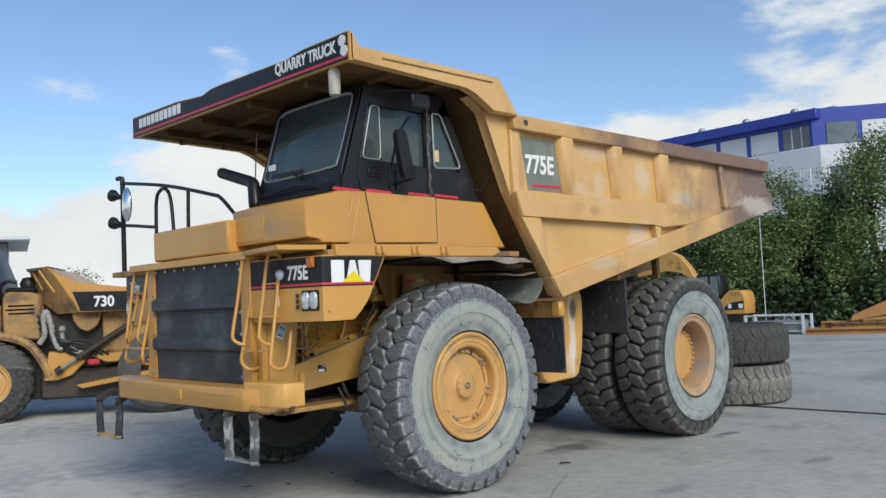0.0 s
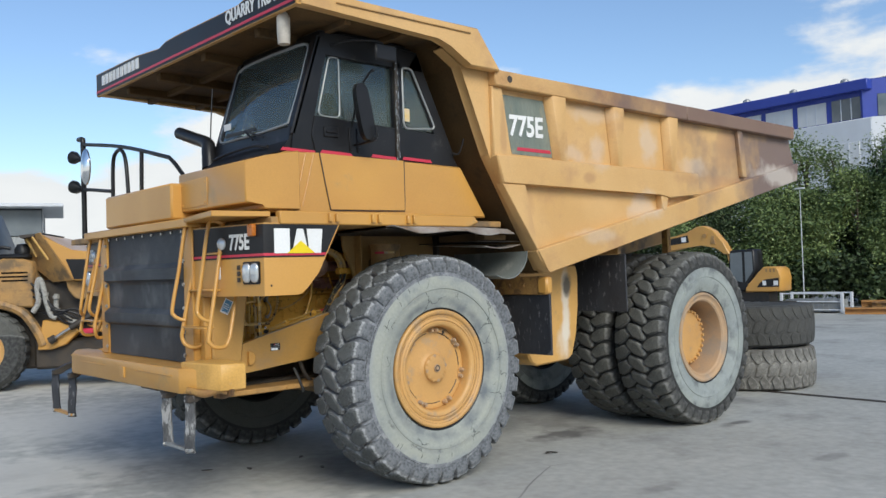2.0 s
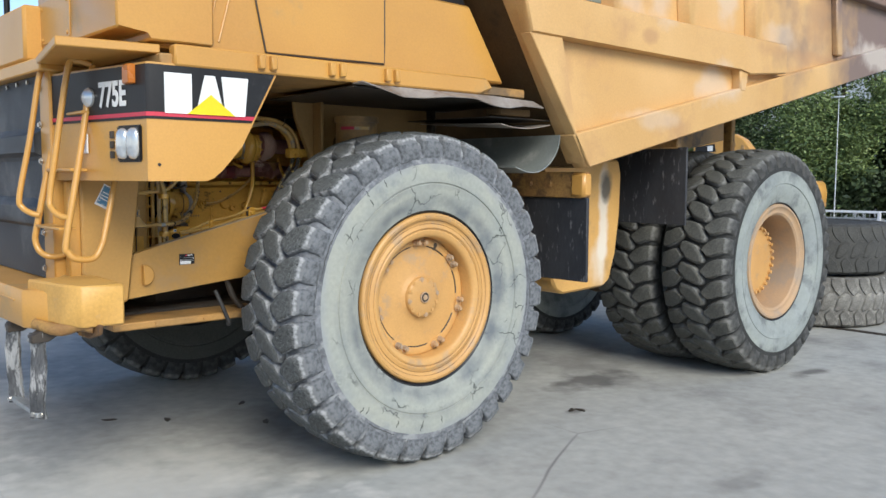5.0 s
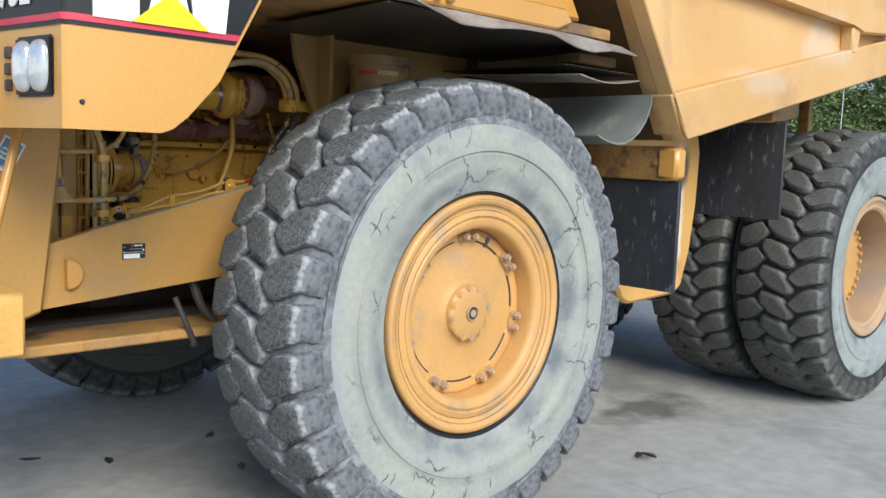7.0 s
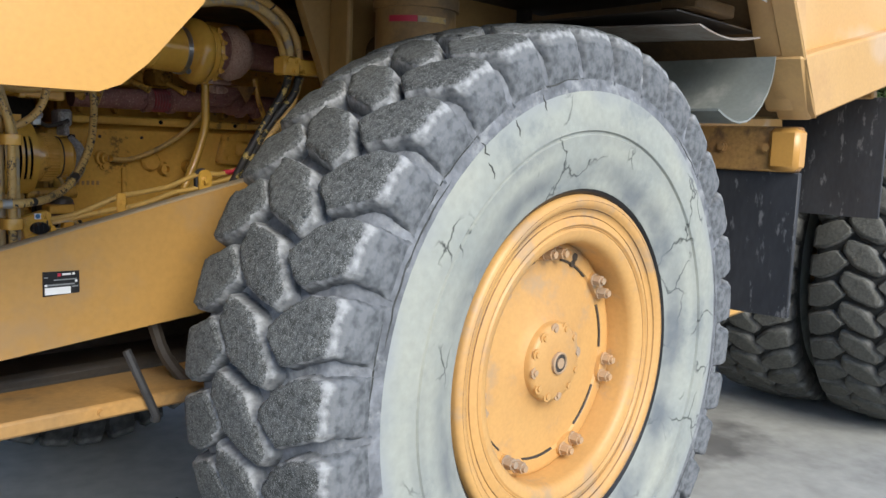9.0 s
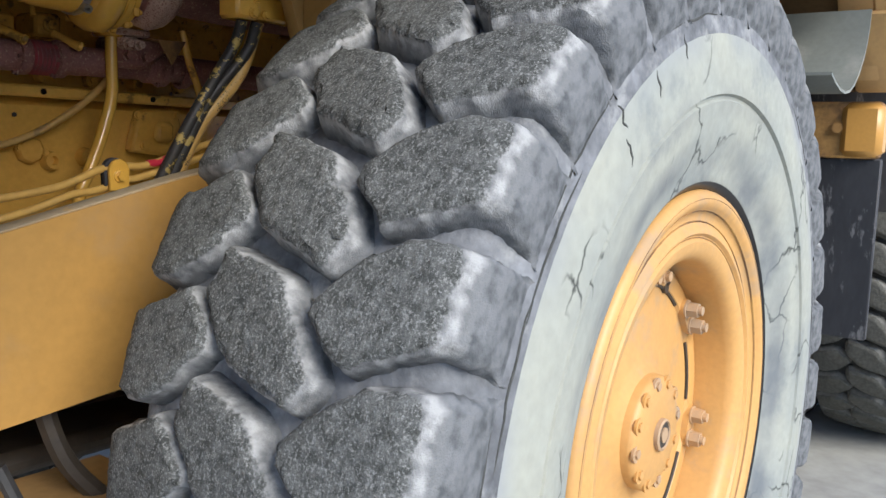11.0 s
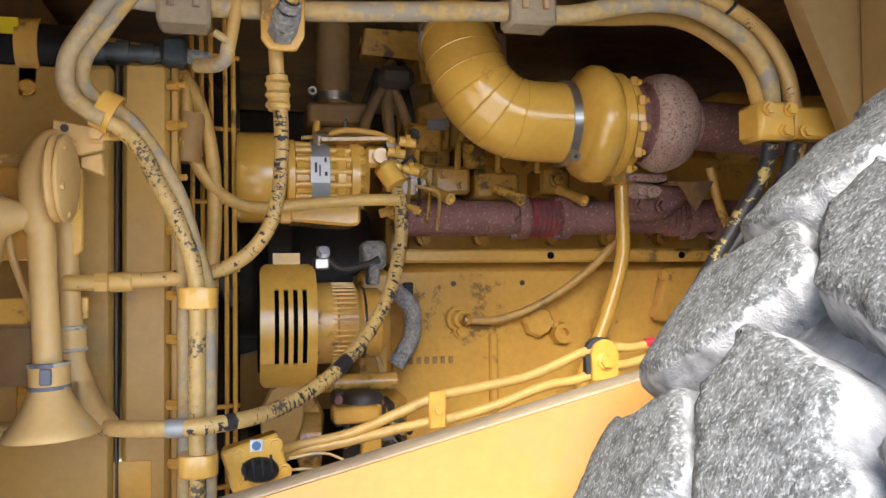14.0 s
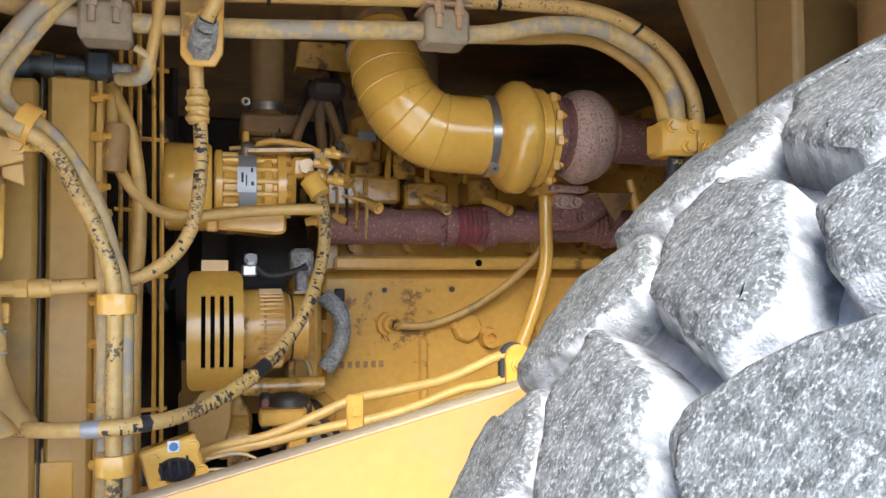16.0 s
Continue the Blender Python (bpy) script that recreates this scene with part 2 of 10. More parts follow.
YEL_GRIMY = material("grimy_engine_paint", (0.60, 0.335, 0.065), (0.46, 0.255, 0.052), 0.25, scale=9, grain=60, grain_amount=0.15, bump=0.12,
                     dirt=(0.10, 0.065, 0.03), dirt_amount=0.36, dirt_scale=16, coat=0.3, dirt_edge=0.05)
YEL_GLOSS = material("glossy_yellow_paint", (0.78, 0.455, 0.08), (0.69, 0.39, 0.068), 0.22, scale=6, grain=70, grain_amount=0.05, bump=0.03,
                     dirt=(0.14, 0.09, 0.03), dirt_amount=0.04, dirt_scale=9, coat=0.5)
HOSE = material("chipped_yellow_hose_paint", (0.60, 0.38, 0.12), (0.52, 0.32, 0.10), 0.42, scale=8, grain=80, grain_amount=0.08, bump=0.05,
                dirt=(0.03, 0.03, 0.035), dirt_amount=0.16, dirt_scale=210, dirt_edge=0.012, gather=16)
DARK_RUBBER = material("bare_hose_rubber", (0.022, 0.022, 0.024), (0.034, 0.033, 0.032), 0.6, scale=30, bump=0.1)
HOSE_CLEAN = material("plain_yellow_pipe_paint", (0.62, 0.38, 0.10), (0.54, 0.33, 0.09), 0.4, scale=9, grain=80, grain_amount=0.08, bump=0.04,
                      dirt=(0.25, 0.18, 0.08), dirt_amount=0.2, dirt_scale=14)
HOSE_GREY = material("dusty_grey_yellow_hose", (0.44, 0.34, 0.19), (0.56, 0.37, 0.12), 0.6, scale=11, grain=90, grain_amount=0.15, bump=0.12,
                     dirt=(0.33, 0.29, 0.23), dirt_amount=0.42, dirt_scale=18, dirt_edge=0.03)
HOSE_FLAKED = material("flaked_yellow_hose_paint", (0.60, 0.40, 0.13), (0.50, 0.32, 0.11), 0.42, scale=10, grain=90, grain_amount=0.12, bump=0.12,
                       dirt=(0.024, 0.026, 0.032), dirt_amount=0.34, dirt_scale=170, dirt_edge=0.012, gather=14)
YEL_HORN = material("dusty_tan_horn_paint", (0.68, 0.44, 0.16), (0.62, 0.39, 0.14), 0.5, scale=6, grain=60, grain_amount=0.06, bump=0.04,
                    dirt=(0.55, 0.50, 0.42), dirt_amount=0.12, dirt_scale=16)
HOSE_BRAID = material("frayed_grey_braid", (0.40, 0.39, 0.35), (0.26, 0.25, 0.23), 0.8, scale=25, grain=150, grain_amount=0.45, bump=0.8)
HORN_BAND = material("worn_blue_and_white_band", (0.50, 0.46, 0.36), (0.42, 0.36, 0.24), 0.5, scale=20, grain_amount=0.15, bump=0.1,
                     dirt=(0.075, 0.10, 0.16), dirt_amount=0.50, dirt_scale=24, dirt_edge=0.02)
HOSE_BLACK = material("peeling_black_hose", (0.02, 0.02, 0.022), (0.035, 0.033, 0.03), 0.5, scale=9, bump=0.05,
                      dirt=(0.50, 0.36, 0.10), dirt_amount=0.36, dirt_scale=30, dirt_edge=0.012)
BLACK = material("black_paint", (0.010, 0.010, 0.011), (0.016, 0.016, 0.017), 0.38, scale=3, grain_amount=0.1, bump=0.02, gloss=0.3,
                 dirt=(0.09, 0.085, 0.08), dirt_amount=0.05, dirt_scale=3)
GRILLE = material("black_grille_mesh", (0.028, 0.033, 0.039), (0.055, 0.062, 0.070), 0.5, gloss=0.3, scale=2, grain=160, grain_amount=0.3, bump=0.5,
                  dirt=(0.12, 0.125, 0.13), dirt_amount=0.28, dirt_scale=2.2, dirt_edge=0.1)
RUBBER = material("black_rubber_sheet", (0.030, 0.032, 0.037), (0.046, 0.048, 0.054), 0.55, gloss=0.3, scale=4, grain_amount=0.12, bump=0.08,
                  dirt=(0.17, 0.17, 0.175), dirt_amount=0.24, dirt_scale=24, stretch=(1, 1, 0.35), dirt_edge=0.05)
TREAD = material("worn_tyre_tread", (0.047, 0.050, 0.048), (0.112, 0.117, 0.115), 0.82, scale=60, grain=380, grain_amount=0.4, bump=0.35, gloss=0.15,
                 dirt=(0.262, 0.270, 0.268), dirt_amount=0.36, dirt_scale=230, by_piece=0.16, dirt_edge=0.09)
TREAD_DUST = material("dusty_tyre_rubber", (0.27, 0.28, 0.285), (0.17, 0.18, 0.19), 0.9, scale=14, grain=60, grain_amount=0.3, bump=0.6,
                      dirt=(0.10, 0.105, 0.11), dirt_amount=0.38, dirt_scale=19)
GROOVE = material("dusty_tyre_grooves", (0.20, 0.21, 0.225), (0.10, 0.106, 0.115), 0.9, scale=9, grain=50, grain_amount=0.25, bump=0.5,
                  dirt=(0.30, 0.31, 0.31), dirt_amount=0.34, dirt_scale=10)
TREAD_DARK = material("dark_tyre_tread", (0.074, 0.075, 0.067), (0.112, 0.111, 0.098), 0.85, scale=6, grain=60, grain_amount=0.3, bump=0.5,
                      dirt=(0.12, 0.12, 0.11), dirt_amount=0.22, dirt_scale=9)
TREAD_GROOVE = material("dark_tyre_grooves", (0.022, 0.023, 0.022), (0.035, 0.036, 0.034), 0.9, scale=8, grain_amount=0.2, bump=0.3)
TREAD_DARK_DUST = material("grey_tyre_grooves", (0.085, 0.086, 0.08), (0.055, 0.056, 0.052), 0.9, scale=9, grain=50, grain_amount=0.25, bump=0.4)
SIDEWALL = cracked(material("dusty_tyre_sidewall", (0.335, 0.345, 0.295), (0.28, 0.30, 0.275), 0.9, scale=3.5, grain=40, grain_amount=0.08, bump=0.15,
                            dirt=(0.19, 0.21, 0.21), dirt_amount=0.28, dirt_scale=4.0), 5.0, 0.036, (0.035, 0.04, 0.035), 3.2, 0.52)
# Near-black sidewall: carries the shade under the truck in its colour.
SIDEWALL_SHADE = material("shade_black_tyre_sidewall", (0.062, 0.066, 0.058), (0.08, 0.082, 0.072), 0.85, scale=3, grain_amount=0.2, bump=0.15, dirt=(0.09, 0.088, 0.08), dirt_amount=0.2, dirt_scale=3)
SIDEWALL_DARK = material("blue_grey_tyre_sidewall", (0.29, 0.315, 0.285), (0.21, 0.235, 0.23), 0.85, scale=2.5, grain=40, grain_amount=0.1, bump=0.15,
                         dirt=(0.10, 0.11, 0.115), dirt_amount=0.38, dirt_scale=4.0)
RIM = material("yellow_wheel_paint", (0.57, 0.322, 0.108), (0.50, 0.275, 0.092), 0.5, scale=3, grain=70, grain_amount=0.06, bump=0.03,
               dirt=(0.40, 0.27, 0.15), dirt_amount=0.3, dirt_scale=6)
RIM_DUSTY = material("dusty_brown_wheel_paint", (0.46, 0.29, 0.15), (0.38, 0.26, 0.16), 0.7, scale=3, grain=60, grain_amount=0.08, bump=0.05,
                     dirt=(0.30, 0.24, 0.18), dirt_amount=0.4, dirt_scale=4)
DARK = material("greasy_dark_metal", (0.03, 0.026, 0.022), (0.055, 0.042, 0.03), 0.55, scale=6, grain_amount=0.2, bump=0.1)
STEEL = material("bare_steel", (0.55, 0.54, 0.52), (0.45, 0.44, 0.42), 0.3, 0.9, scale=9, grain_amount=0.1, bump=0.05)
ZINC = material("dull_grey_sheet_metal", (0.34, 0.35, 0.34), (0.28, 0.29, 0.29), 0.42, 0.35, scale=3, grain_amount=0.06, bump=0.03,
                dirt=(0.08, 0.09, 0.08), dirt_amount=0.1, dirt_scale=5)
RUSTY = material("rusted_yellow_steel", (0.38, 0.215, 0.06), (0.27, 0.14, 0.05), 0.7, scale=5, grain_amount=0.2, bump=0.2,
                 dirt=(0.10, 0.055, 0.03), dirt_amount=0.5, dirt_scale=6)
EXHAUST = material("heat_browned_cast_iron", (0.265, 0.122, 0.10), (0.20, 0.088, 0.072), 0.75, scale=9, grain=160, grain_amount=0.2, bump=0.2,
                   dirt=(0.46, 0.31, 0.22), dirt_amount=0.30, dirt_scale=170, dirt_edge=0.03)
TURBINE = material("scaled_turbine_casing", (0.54, 0.38, 0.29), (0.42, 0.27, 0.205), 0.8, scale=7, grain=180, grain_amount=0.12, bump=0.2,
                   dirt=(0.21, 0.07, 0.055), dirt_amount=0.40, dirt_scale=230, dirt_edge=0.02)
# Near-black puts the shade inside slots and holes into the colour.
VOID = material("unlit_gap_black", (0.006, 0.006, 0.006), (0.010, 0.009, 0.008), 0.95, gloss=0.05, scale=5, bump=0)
DUST_PALE = material("pale_dust_on_paint", (0.36, 0.29, 0.19), (0.30, 0.235, 0.15), 0.85, scale=9, grain=90, grain_amount=0.12, bump=0.1,
                     dirt=(0.55, 0.34, 0.10), dirt_amount=0.25, dirt_scale=12)
RED = material("red_stripe", (0.55, 0.03, 0.06), (0.48, 0.03, 0.06), 0.4, grain_amount=0.05, bump=0)
WHITE = material("white_decal", (0.78, 0.78, 0.76), (0.70, 0.70, 0.68), 0.5, grain_amount=0.05, bump=0)
CREAM = material("cream_sticker", (0.62, 0.50, 0.30), (0.66, 0.44, 0.14), 0.5, scale=22, grain_amount=0.05, bump=0)
LEMON = material("bright_yellow_decal", (0.80, 0.60, 0.01), (0.75, 0.55, 0.01), 0.5, grain_amount=0.04, bump=0)
SCUFFED = material("scuffed_bumper_paint", (0.60, 0.34, 0.085), (0.54, 0.30, 0.08), 0.5, scale=2, grain=60, grain_amount=0.1, bump=0.1,
                   dirt=(0.40, 0.30, 0.20), dirt_amount=0.17, dirt_scale=6, dirt_edge=0.06)
STRAP = material("frayed_step_rubber", (0.05, 0.052, 0.055), (0.10, 0.10, 0.10), 0.7, scale=12, grain=70, grain_amount=0.4, bump=0.6,
                 dirt=(0.34, 0.34, 0.33), dirt_amount=0.50, dirt_scale=16, stretch=(1, 1, 0.35), dirt_edge=0.04)
BLUE_PRINT = material("blue_white_print", (0.06, 0.19, 0.32), (0.10, 0.25, 0.36), 0.4, scale=25, bump=0.0, dirt=(0.62, 0.64, 0.62), dirt_amount=0.45, dirt_scale=22, dirt_edge=0.02)
CRACK = material("dark_rubber_crack", (0.03, 0.032, 0.03), (0.06, 0.062, 0.058), 0.95, scale=30, bump=0)
ORANGE = material("amber_lens", (0.45, 0.14, 0.02), (0.40, 0.12, 0.02), 0.3, grain_amount=0.05, bump=0)
BLUE = material("blue_fitting", (0.05, 0.16, 0.30), (0.08, 0.2, 0.33), 0.4, scale=20, bump=0.02)
DECAL_BODY = material("faded_dark_decal", (0.13, 0.16, 0.135), (0.20, 0.22, 0.18), 0.6, scale=5, grain_amount=0.12, bump=0.05,
                      dirt=(0.38, 0.28, 0.15), dirt_amount=0.2, dirt_scale=6, stretch=(1, 1, 0.3))
# Yellow darkened for shade: canopy underside, body front and parts under the deck.
UNDER_DARK = material("shade_brown_underside", (0.125, 0.072, 0.028), (0.085, 0.052, 0.023), 0.75, scale=2, grain_amount=0.15, bump=0.08, gloss=0.25,
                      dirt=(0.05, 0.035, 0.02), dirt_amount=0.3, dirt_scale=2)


def ringed(m, bands, colour):
    """Rings of another tone about the axle (y): bands of (inner, outer radius, amount), broken up by noise."""
    n, l = m.node_tree.nodes, m.node_tree.links
    bsdf = n["Principled BSDF"]
    base = bsdf.inputs["Base Color"].links[0].from_socket
    tc, flat, ln, tex = n.new("ShaderNodeTexCoord"), n.new("ShaderNodeVectorMath"), n.new("ShaderNodeVectorMath"), n.new("ShaderNodeTexNoise")
    flat.operation, ln.operation = "MULTIPLY", "LENGTH"
    flat.inputs[1].default_value = (1, 0, 1)
    l.new(tc.outputs["Object"], flat.inputs[0]), l.new(flat.outputs[0], ln.inputs[0])
    tex.inputs["Scale"].default_value, tex.inputs["Detail"].default_value = 4.5, 7
    l.new(tc.outputs["Object"], tex.inputs["Vector"])
    for r0, r1, amount in bands:
        a, b, mul, mul2, mx = (n.new("ShaderNodeMapRange"), n.new("ShaderNodeMapRange"), n.new("ShaderNodeMath"), n.new("ShaderNodeMath"), n.new("ShaderNodeMix"))
        for node, lo, hi in ((a, r0 - 0.03, r0 + 0.03), (b, r1 + 0.03, r1 - 0.03)):
            node.inputs["From Min"].default_value, node.inputs["From Max"].default_value = lo, hi
            l.new(ln.outputs["Value"], node.inputs["Value"])
        mul.operation = mul2.operation = "MULTIPLY"
        l.new(a.outputs[0], mul.inputs[0]), l.new(b.outputs[0], mul.inputs[1])
        spread = n.new("ShaderNodeMapRange")
        spread.inputs["From Min"].default_value, spread.inputs["From Max"].default_value = 0.36, 0.62
        spread.inputs["To Max"].default_value = amount
        l.new(tex.outputs["Fac"], spread.inputs["Value"])
        l.new(mul.outputs[0], mul2.inputs[0]), l.new(spread.outputs[0], mul2.inputs[1])
        mx.data_type = "RGBA"
        mx.inputs["B"].default_value = (*colour, 1)
        l.new(base, mx.inputs["A"]), l.new(mul2.outputs[0], mx.inputs["Factor"])
        base = mx.outputs["Result"]
    l.new(base, bsdf.inputs["Base Color"])
    return m


ringed(SIDEWALL, ((0.55, 0.64, 0.85), (0.714, 0.734, 0.7)), (0.115, 0.13, 0.145))
ringed(SIDEWALL, ((0.825, 1.0, 1.0),), (0.265, 0.284, 0.294))
ringed(SIDEWALL_DARK, ((0.60, 0.80, 0.45),), (0.33, 0.36, 0.35))


def crumbled(m):
    """Crumbly relief of torn rubber over the fine grain."""
    n, l = m.node_tree.nodes, m.node_tree.links
    bsdf = n["Principled BSDF"]
    fine = bsdf.inputs["Normal"].links[0].from_socket
    tc, tex, bp = n.new("ShaderNodeTexCoord"), n.new("ShaderNodeTexNoise"), n.new("ShaderNodeBump")
    tex.inputs["Scale"].default_value, tex.inputs["Detail"].default_value, tex.inputs["Roughness"].default_value = 55.0, 6, 0.6
    bp.inputs["Strength"].default_value, bp.inputs["Distance"].default_value = 0.30, 0.007
    l.new(tc.outputs["Object"], tex.inputs["Vector"]), l.new(tex.outputs["Fac"], bp.inputs["Height"])
    l.new(fine, bp.inputs["Normal"]), l.new(bp.outputs["Normal"], bsdf.inputs["Normal"])


def tread_worn(m, dust, groove, top=1.041, band=0.020, ragged=0.016, clumps=17.0):
    """Tyre tread: clean worn rubber on top, pale dust caught on the torn edges of the blocks, a groove colour lower
    down; by depth in the tread.
    """
    n, l = m.node_tree.nodes, m.node_tree.links
    bsdf = n["Principled BSDF"]
    base = bsdf.inputs["Base Color"].links[0].from_socket
    tc, flat, ln, sp = n.new("ShaderNodeTexCoord"), n.new("ShaderNodeVectorMath"), n.new("ShaderNodeVectorMath"), n.new("ShaderNodeSeparateXYZ")
    flat.operation, ln.operation = "MULTIPLY", "LENGTH"
    flat.inputs[1].default_value = (1, 0, 1)
    l.new(tc.outputs["Object"], flat.inputs[0]), l.new(flat.outputs[0], ln.inputs[0]), l.new(tc.outputs["Object"], sp.inputs[0])
    sq, dep = n.new("ShaderNodeMath"), n.new("ShaderNodeMath")
    sq.operation, dep.operation = "MULTIPLY", "MULTIPLY_ADD"
    l.new(sp.outputs["Y"], sq.inputs[0]), l.new(sp.outputs["Y"], sq.inputs[1])
    l.new(sq.outputs[0], dep.inputs[0])
    dep.inputs[1].default_value = 0.25
    l.new(ln.outputs["Value"], dep.inputs[2])
    depth = dep.outputs[0]
    for scale, amount in ((38.0, ragged), (130.0, ragged * 1.2), (9.0, ragged * 0.6)):
        tex, ad, mul = n.new("ShaderNodeTexNoise"), n.new("ShaderNodeMath"), n.new("ShaderNodeMath")
        tex.inputs["Scale"].default_value, tex.inputs["Detail"].default_value = scale, 5
        l.new(tc.outputs["Object"], tex.inputs["Vector"])
        ad.operation, mul.operation = "SUBTRACT", "MULTIPLY_ADD"
        ad.inputs[1].default_value = 0.5
        l.new(tex.outputs["Fac"], ad.inputs[0]), l.new(ad.outputs[0], mul.inputs[0])
        mul.inputs[1].default_value = amount
        l.new(depth, mul.inputs[2])
        depth = mul.outputs[0]
    for lo, hi, colour in ((top, top - 0.005, dust), (top - band, top - band - 0.02, groove)):
        rg, mx = n.new("ShaderNodeMapRange"), n.new("ShaderNodeMix")
        rg.inputs["From Min"].default_value, rg.inputs["From Max"].default_value = lo, hi
        l.new(depth, rg.inputs["Value"])
        mx.data_type = "RGBA"
        l.new(base, mx.inputs["A"]), l.new(rg.outputs[0], mx.inputs["Factor"])
        spot, sm = n.new("ShaderNodeTexNoise"), n.new("ShaderNodeMix")
        spot.inputs["Scale"].default_value, spot.inputs["Detail"].default_value = clumps, 7
        l.new(tc.outputs["Object"], spot.inputs["Vector"])
        sharp = n.new("ShaderNodeMapRange")
        sharp.inputs["From Min"].default_value, sharp.inputs["From Max"].default_value = 0.38, 0.64
        l.new(spot.outputs["Fac"], sharp.inputs["Value"])
        sm.data_type = "RGBA"
        sm.inputs["A"].default_value, sm.inputs["B"].default_value = (*colour[0], 1), (*colour[1], 1)
        l.new(sharp.outputs[0], sm.inputs["Factor"]), l.new(sm.outputs["Result"], mx.inputs["B"])
        base = mx.outputs["Result"]
    l.new(base, bsdf.inputs["Base Color"])
    return m


cracked(TREAD, 8.0, 0.026, (0.010, 0.010, 0.010), 6.0, 0.55)
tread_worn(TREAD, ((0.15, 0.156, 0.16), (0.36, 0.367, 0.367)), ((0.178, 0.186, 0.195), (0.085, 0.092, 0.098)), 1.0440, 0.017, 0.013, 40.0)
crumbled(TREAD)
# Rear tread: groove colour set darker than the block tops.
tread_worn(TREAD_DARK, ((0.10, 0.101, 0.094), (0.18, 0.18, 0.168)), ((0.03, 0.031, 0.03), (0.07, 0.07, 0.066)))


def stained(m, spots, colour, upright=False):
    """Patches of their own shape, stains or painted light and shade, on the ground, or on an upright side (x, z): (x,
    y, half length, half width, amount).
    """
    n, l = m.node_tree.nodes, m.node_tree.links
    bsdf = n["Principled BSDF"]
    base = bsdf.inputs["Base Color"].links[0].from_socket
    tc, tex = n.new("ShaderNodeTexCoord"), n.new("ShaderNodeTexNoise")
    tex.inputs["Scale"].default_value, tex.inputs["Detail"].default_value = 4.0, 6
    l.new(tc.outputs["Object"], tex.inputs["Vector"])
    for x, y, a, b, amount in spots:
        mp, ln, ad, rg, mx = (n.new("ShaderNodeMapping"), n.new("ShaderNodeVectorMath"), n.new("ShaderNodeMath"), n.new("ShaderNodeMapRange"), n.new("ShaderNodeMix"))
        mp.inputs["Location"].default_value, mp.inputs["Scale"].default_value = ((-x / a, 0, -y / b), (1 / a, 0, 1 / b)) if upright else ((-x / a, -y / b, 0), (1 / a, 1 / b, 1))
        ln.operation = "LENGTH"
        l.new(tc.outputs["Object"], mp.inputs[0]), l.new(mp.outputs[0], ln.inputs[0])
        ad.operation = "MULTIPLY_ADD"
        ad.inputs[1].default_value = 1.9
        l.new(tex.outputs["Fac"], ad.inputs[0]), l.new(ln.outputs["Value"], ad.inputs[2])
        rg.inputs["From Min"].default_value, rg.inputs["From Max"].default_value = 1.9, 1.35
        rg.inputs["To Max"].default_value = amount
        l.new(ad.outputs[0], rg.inputs["Value"])
        mx.data_type = "RGBA"
        mx.inputs["B"].default_value = (*colour, 1)
        l.new(base, mx.inputs["A"]), l.new(rg.outputs[0], mx.inputs["Factor"])
        base = mx.outputs["Result"]
    l.new(base, bsdf.inputs["Base Color"])
    return m


def glass_like(name, colour, rough=0.03):
    m = bpy.data.materials.new(name)
    m.use_nodes = True
    b = m.node_tree.nodes["Principled BSDF"]
    b.inputs["Base Color"].default_value = (*colour, 1)
    b.inputs["Roughness"].default_value = rough
    b.inputs["Transmission Weight"].default_value = 0.9
    b.inputs["IOR"].default_value = 1.45
    return m


GLASS = glass_like("tinted_cab_glass", (0.33, 0.42, 0.415))
LENS = material("headlamp_lens", (0.70, 0.72, 0.72), (0.50, 0.53, 0.54), 0.08, 0.55, scale=14, grain=60, grain_amount=0.06, bump=0.04, coat=0.6)
MIRROR = material("mirror_glass", (0.8, 0.8, 0.8), (0.78, 0.78, 0.78), 0.05, 1.0, grain_amount=0.01, bump=0)
stained(YEL_BODY, ((2.32, 3.16, 0.20, 0.24, 0.36), (3.32, 3.35, 0.22, 0.30, 0.4), (3.15, 2.58, 0.34, 0.22, 0.4), (2.2, 3.58, 0.42, 0.14, 0.3), (6.35, 3.12, 0.75, 0.22, 0.6),
                   (4.3, 3.12, 0.4, 0.16, 0.3), (1.95, 3.12, 0.25, 0.12, 0.3), (2.2, 2.25, 0.5, 0.10, 0.3)), (0.60, 0.54, 0.47), True)
stained(YEL_BODY, ((5.05, 3.45, 0.32, 0.4, 0.6), (2.05, 2.86, 0.12, 0.08, 0.6), (3.9, 2.95, 0.3, 0.10, 0.45), (4.95, 2.98, 0.6, 0.09, 0.5), (1.15, 2.45, 0.14, 0.4, 0.35), (0.80, 3.35, 0.06, 0.4, 0.5)), (0.40, 0.22, 0.10), True)
stained(YEL_TANK, ((2.33, 1.35, 0.085, 0.75, 0.85), (2.30, 1.05, 0.16, 0.35, 0.5)), (0.66, 0.60, 0.50), True)
stained(YEL_TANK, ((2.36, 1.72, 0.085, 0.15, 0.95),), (0.09, 0.075, 0.055), True)
CONCRETE = cracked(material("stained_concrete_yard", (0.43, 0.428, 0.388), (0.345, 0.345, 0.316), 0.85, scale=0.35, grain=9, grain_amount=0.14, bump=0.35,
                            dirt=(0.17, 0.165, 0.155), dirt_amount=0.24, dirt_scale=0.45, detail=10, dirt_edge=0.12), 0.16, 0.002, (0.16, 0.155, 0.15), 0.12, 0.62)
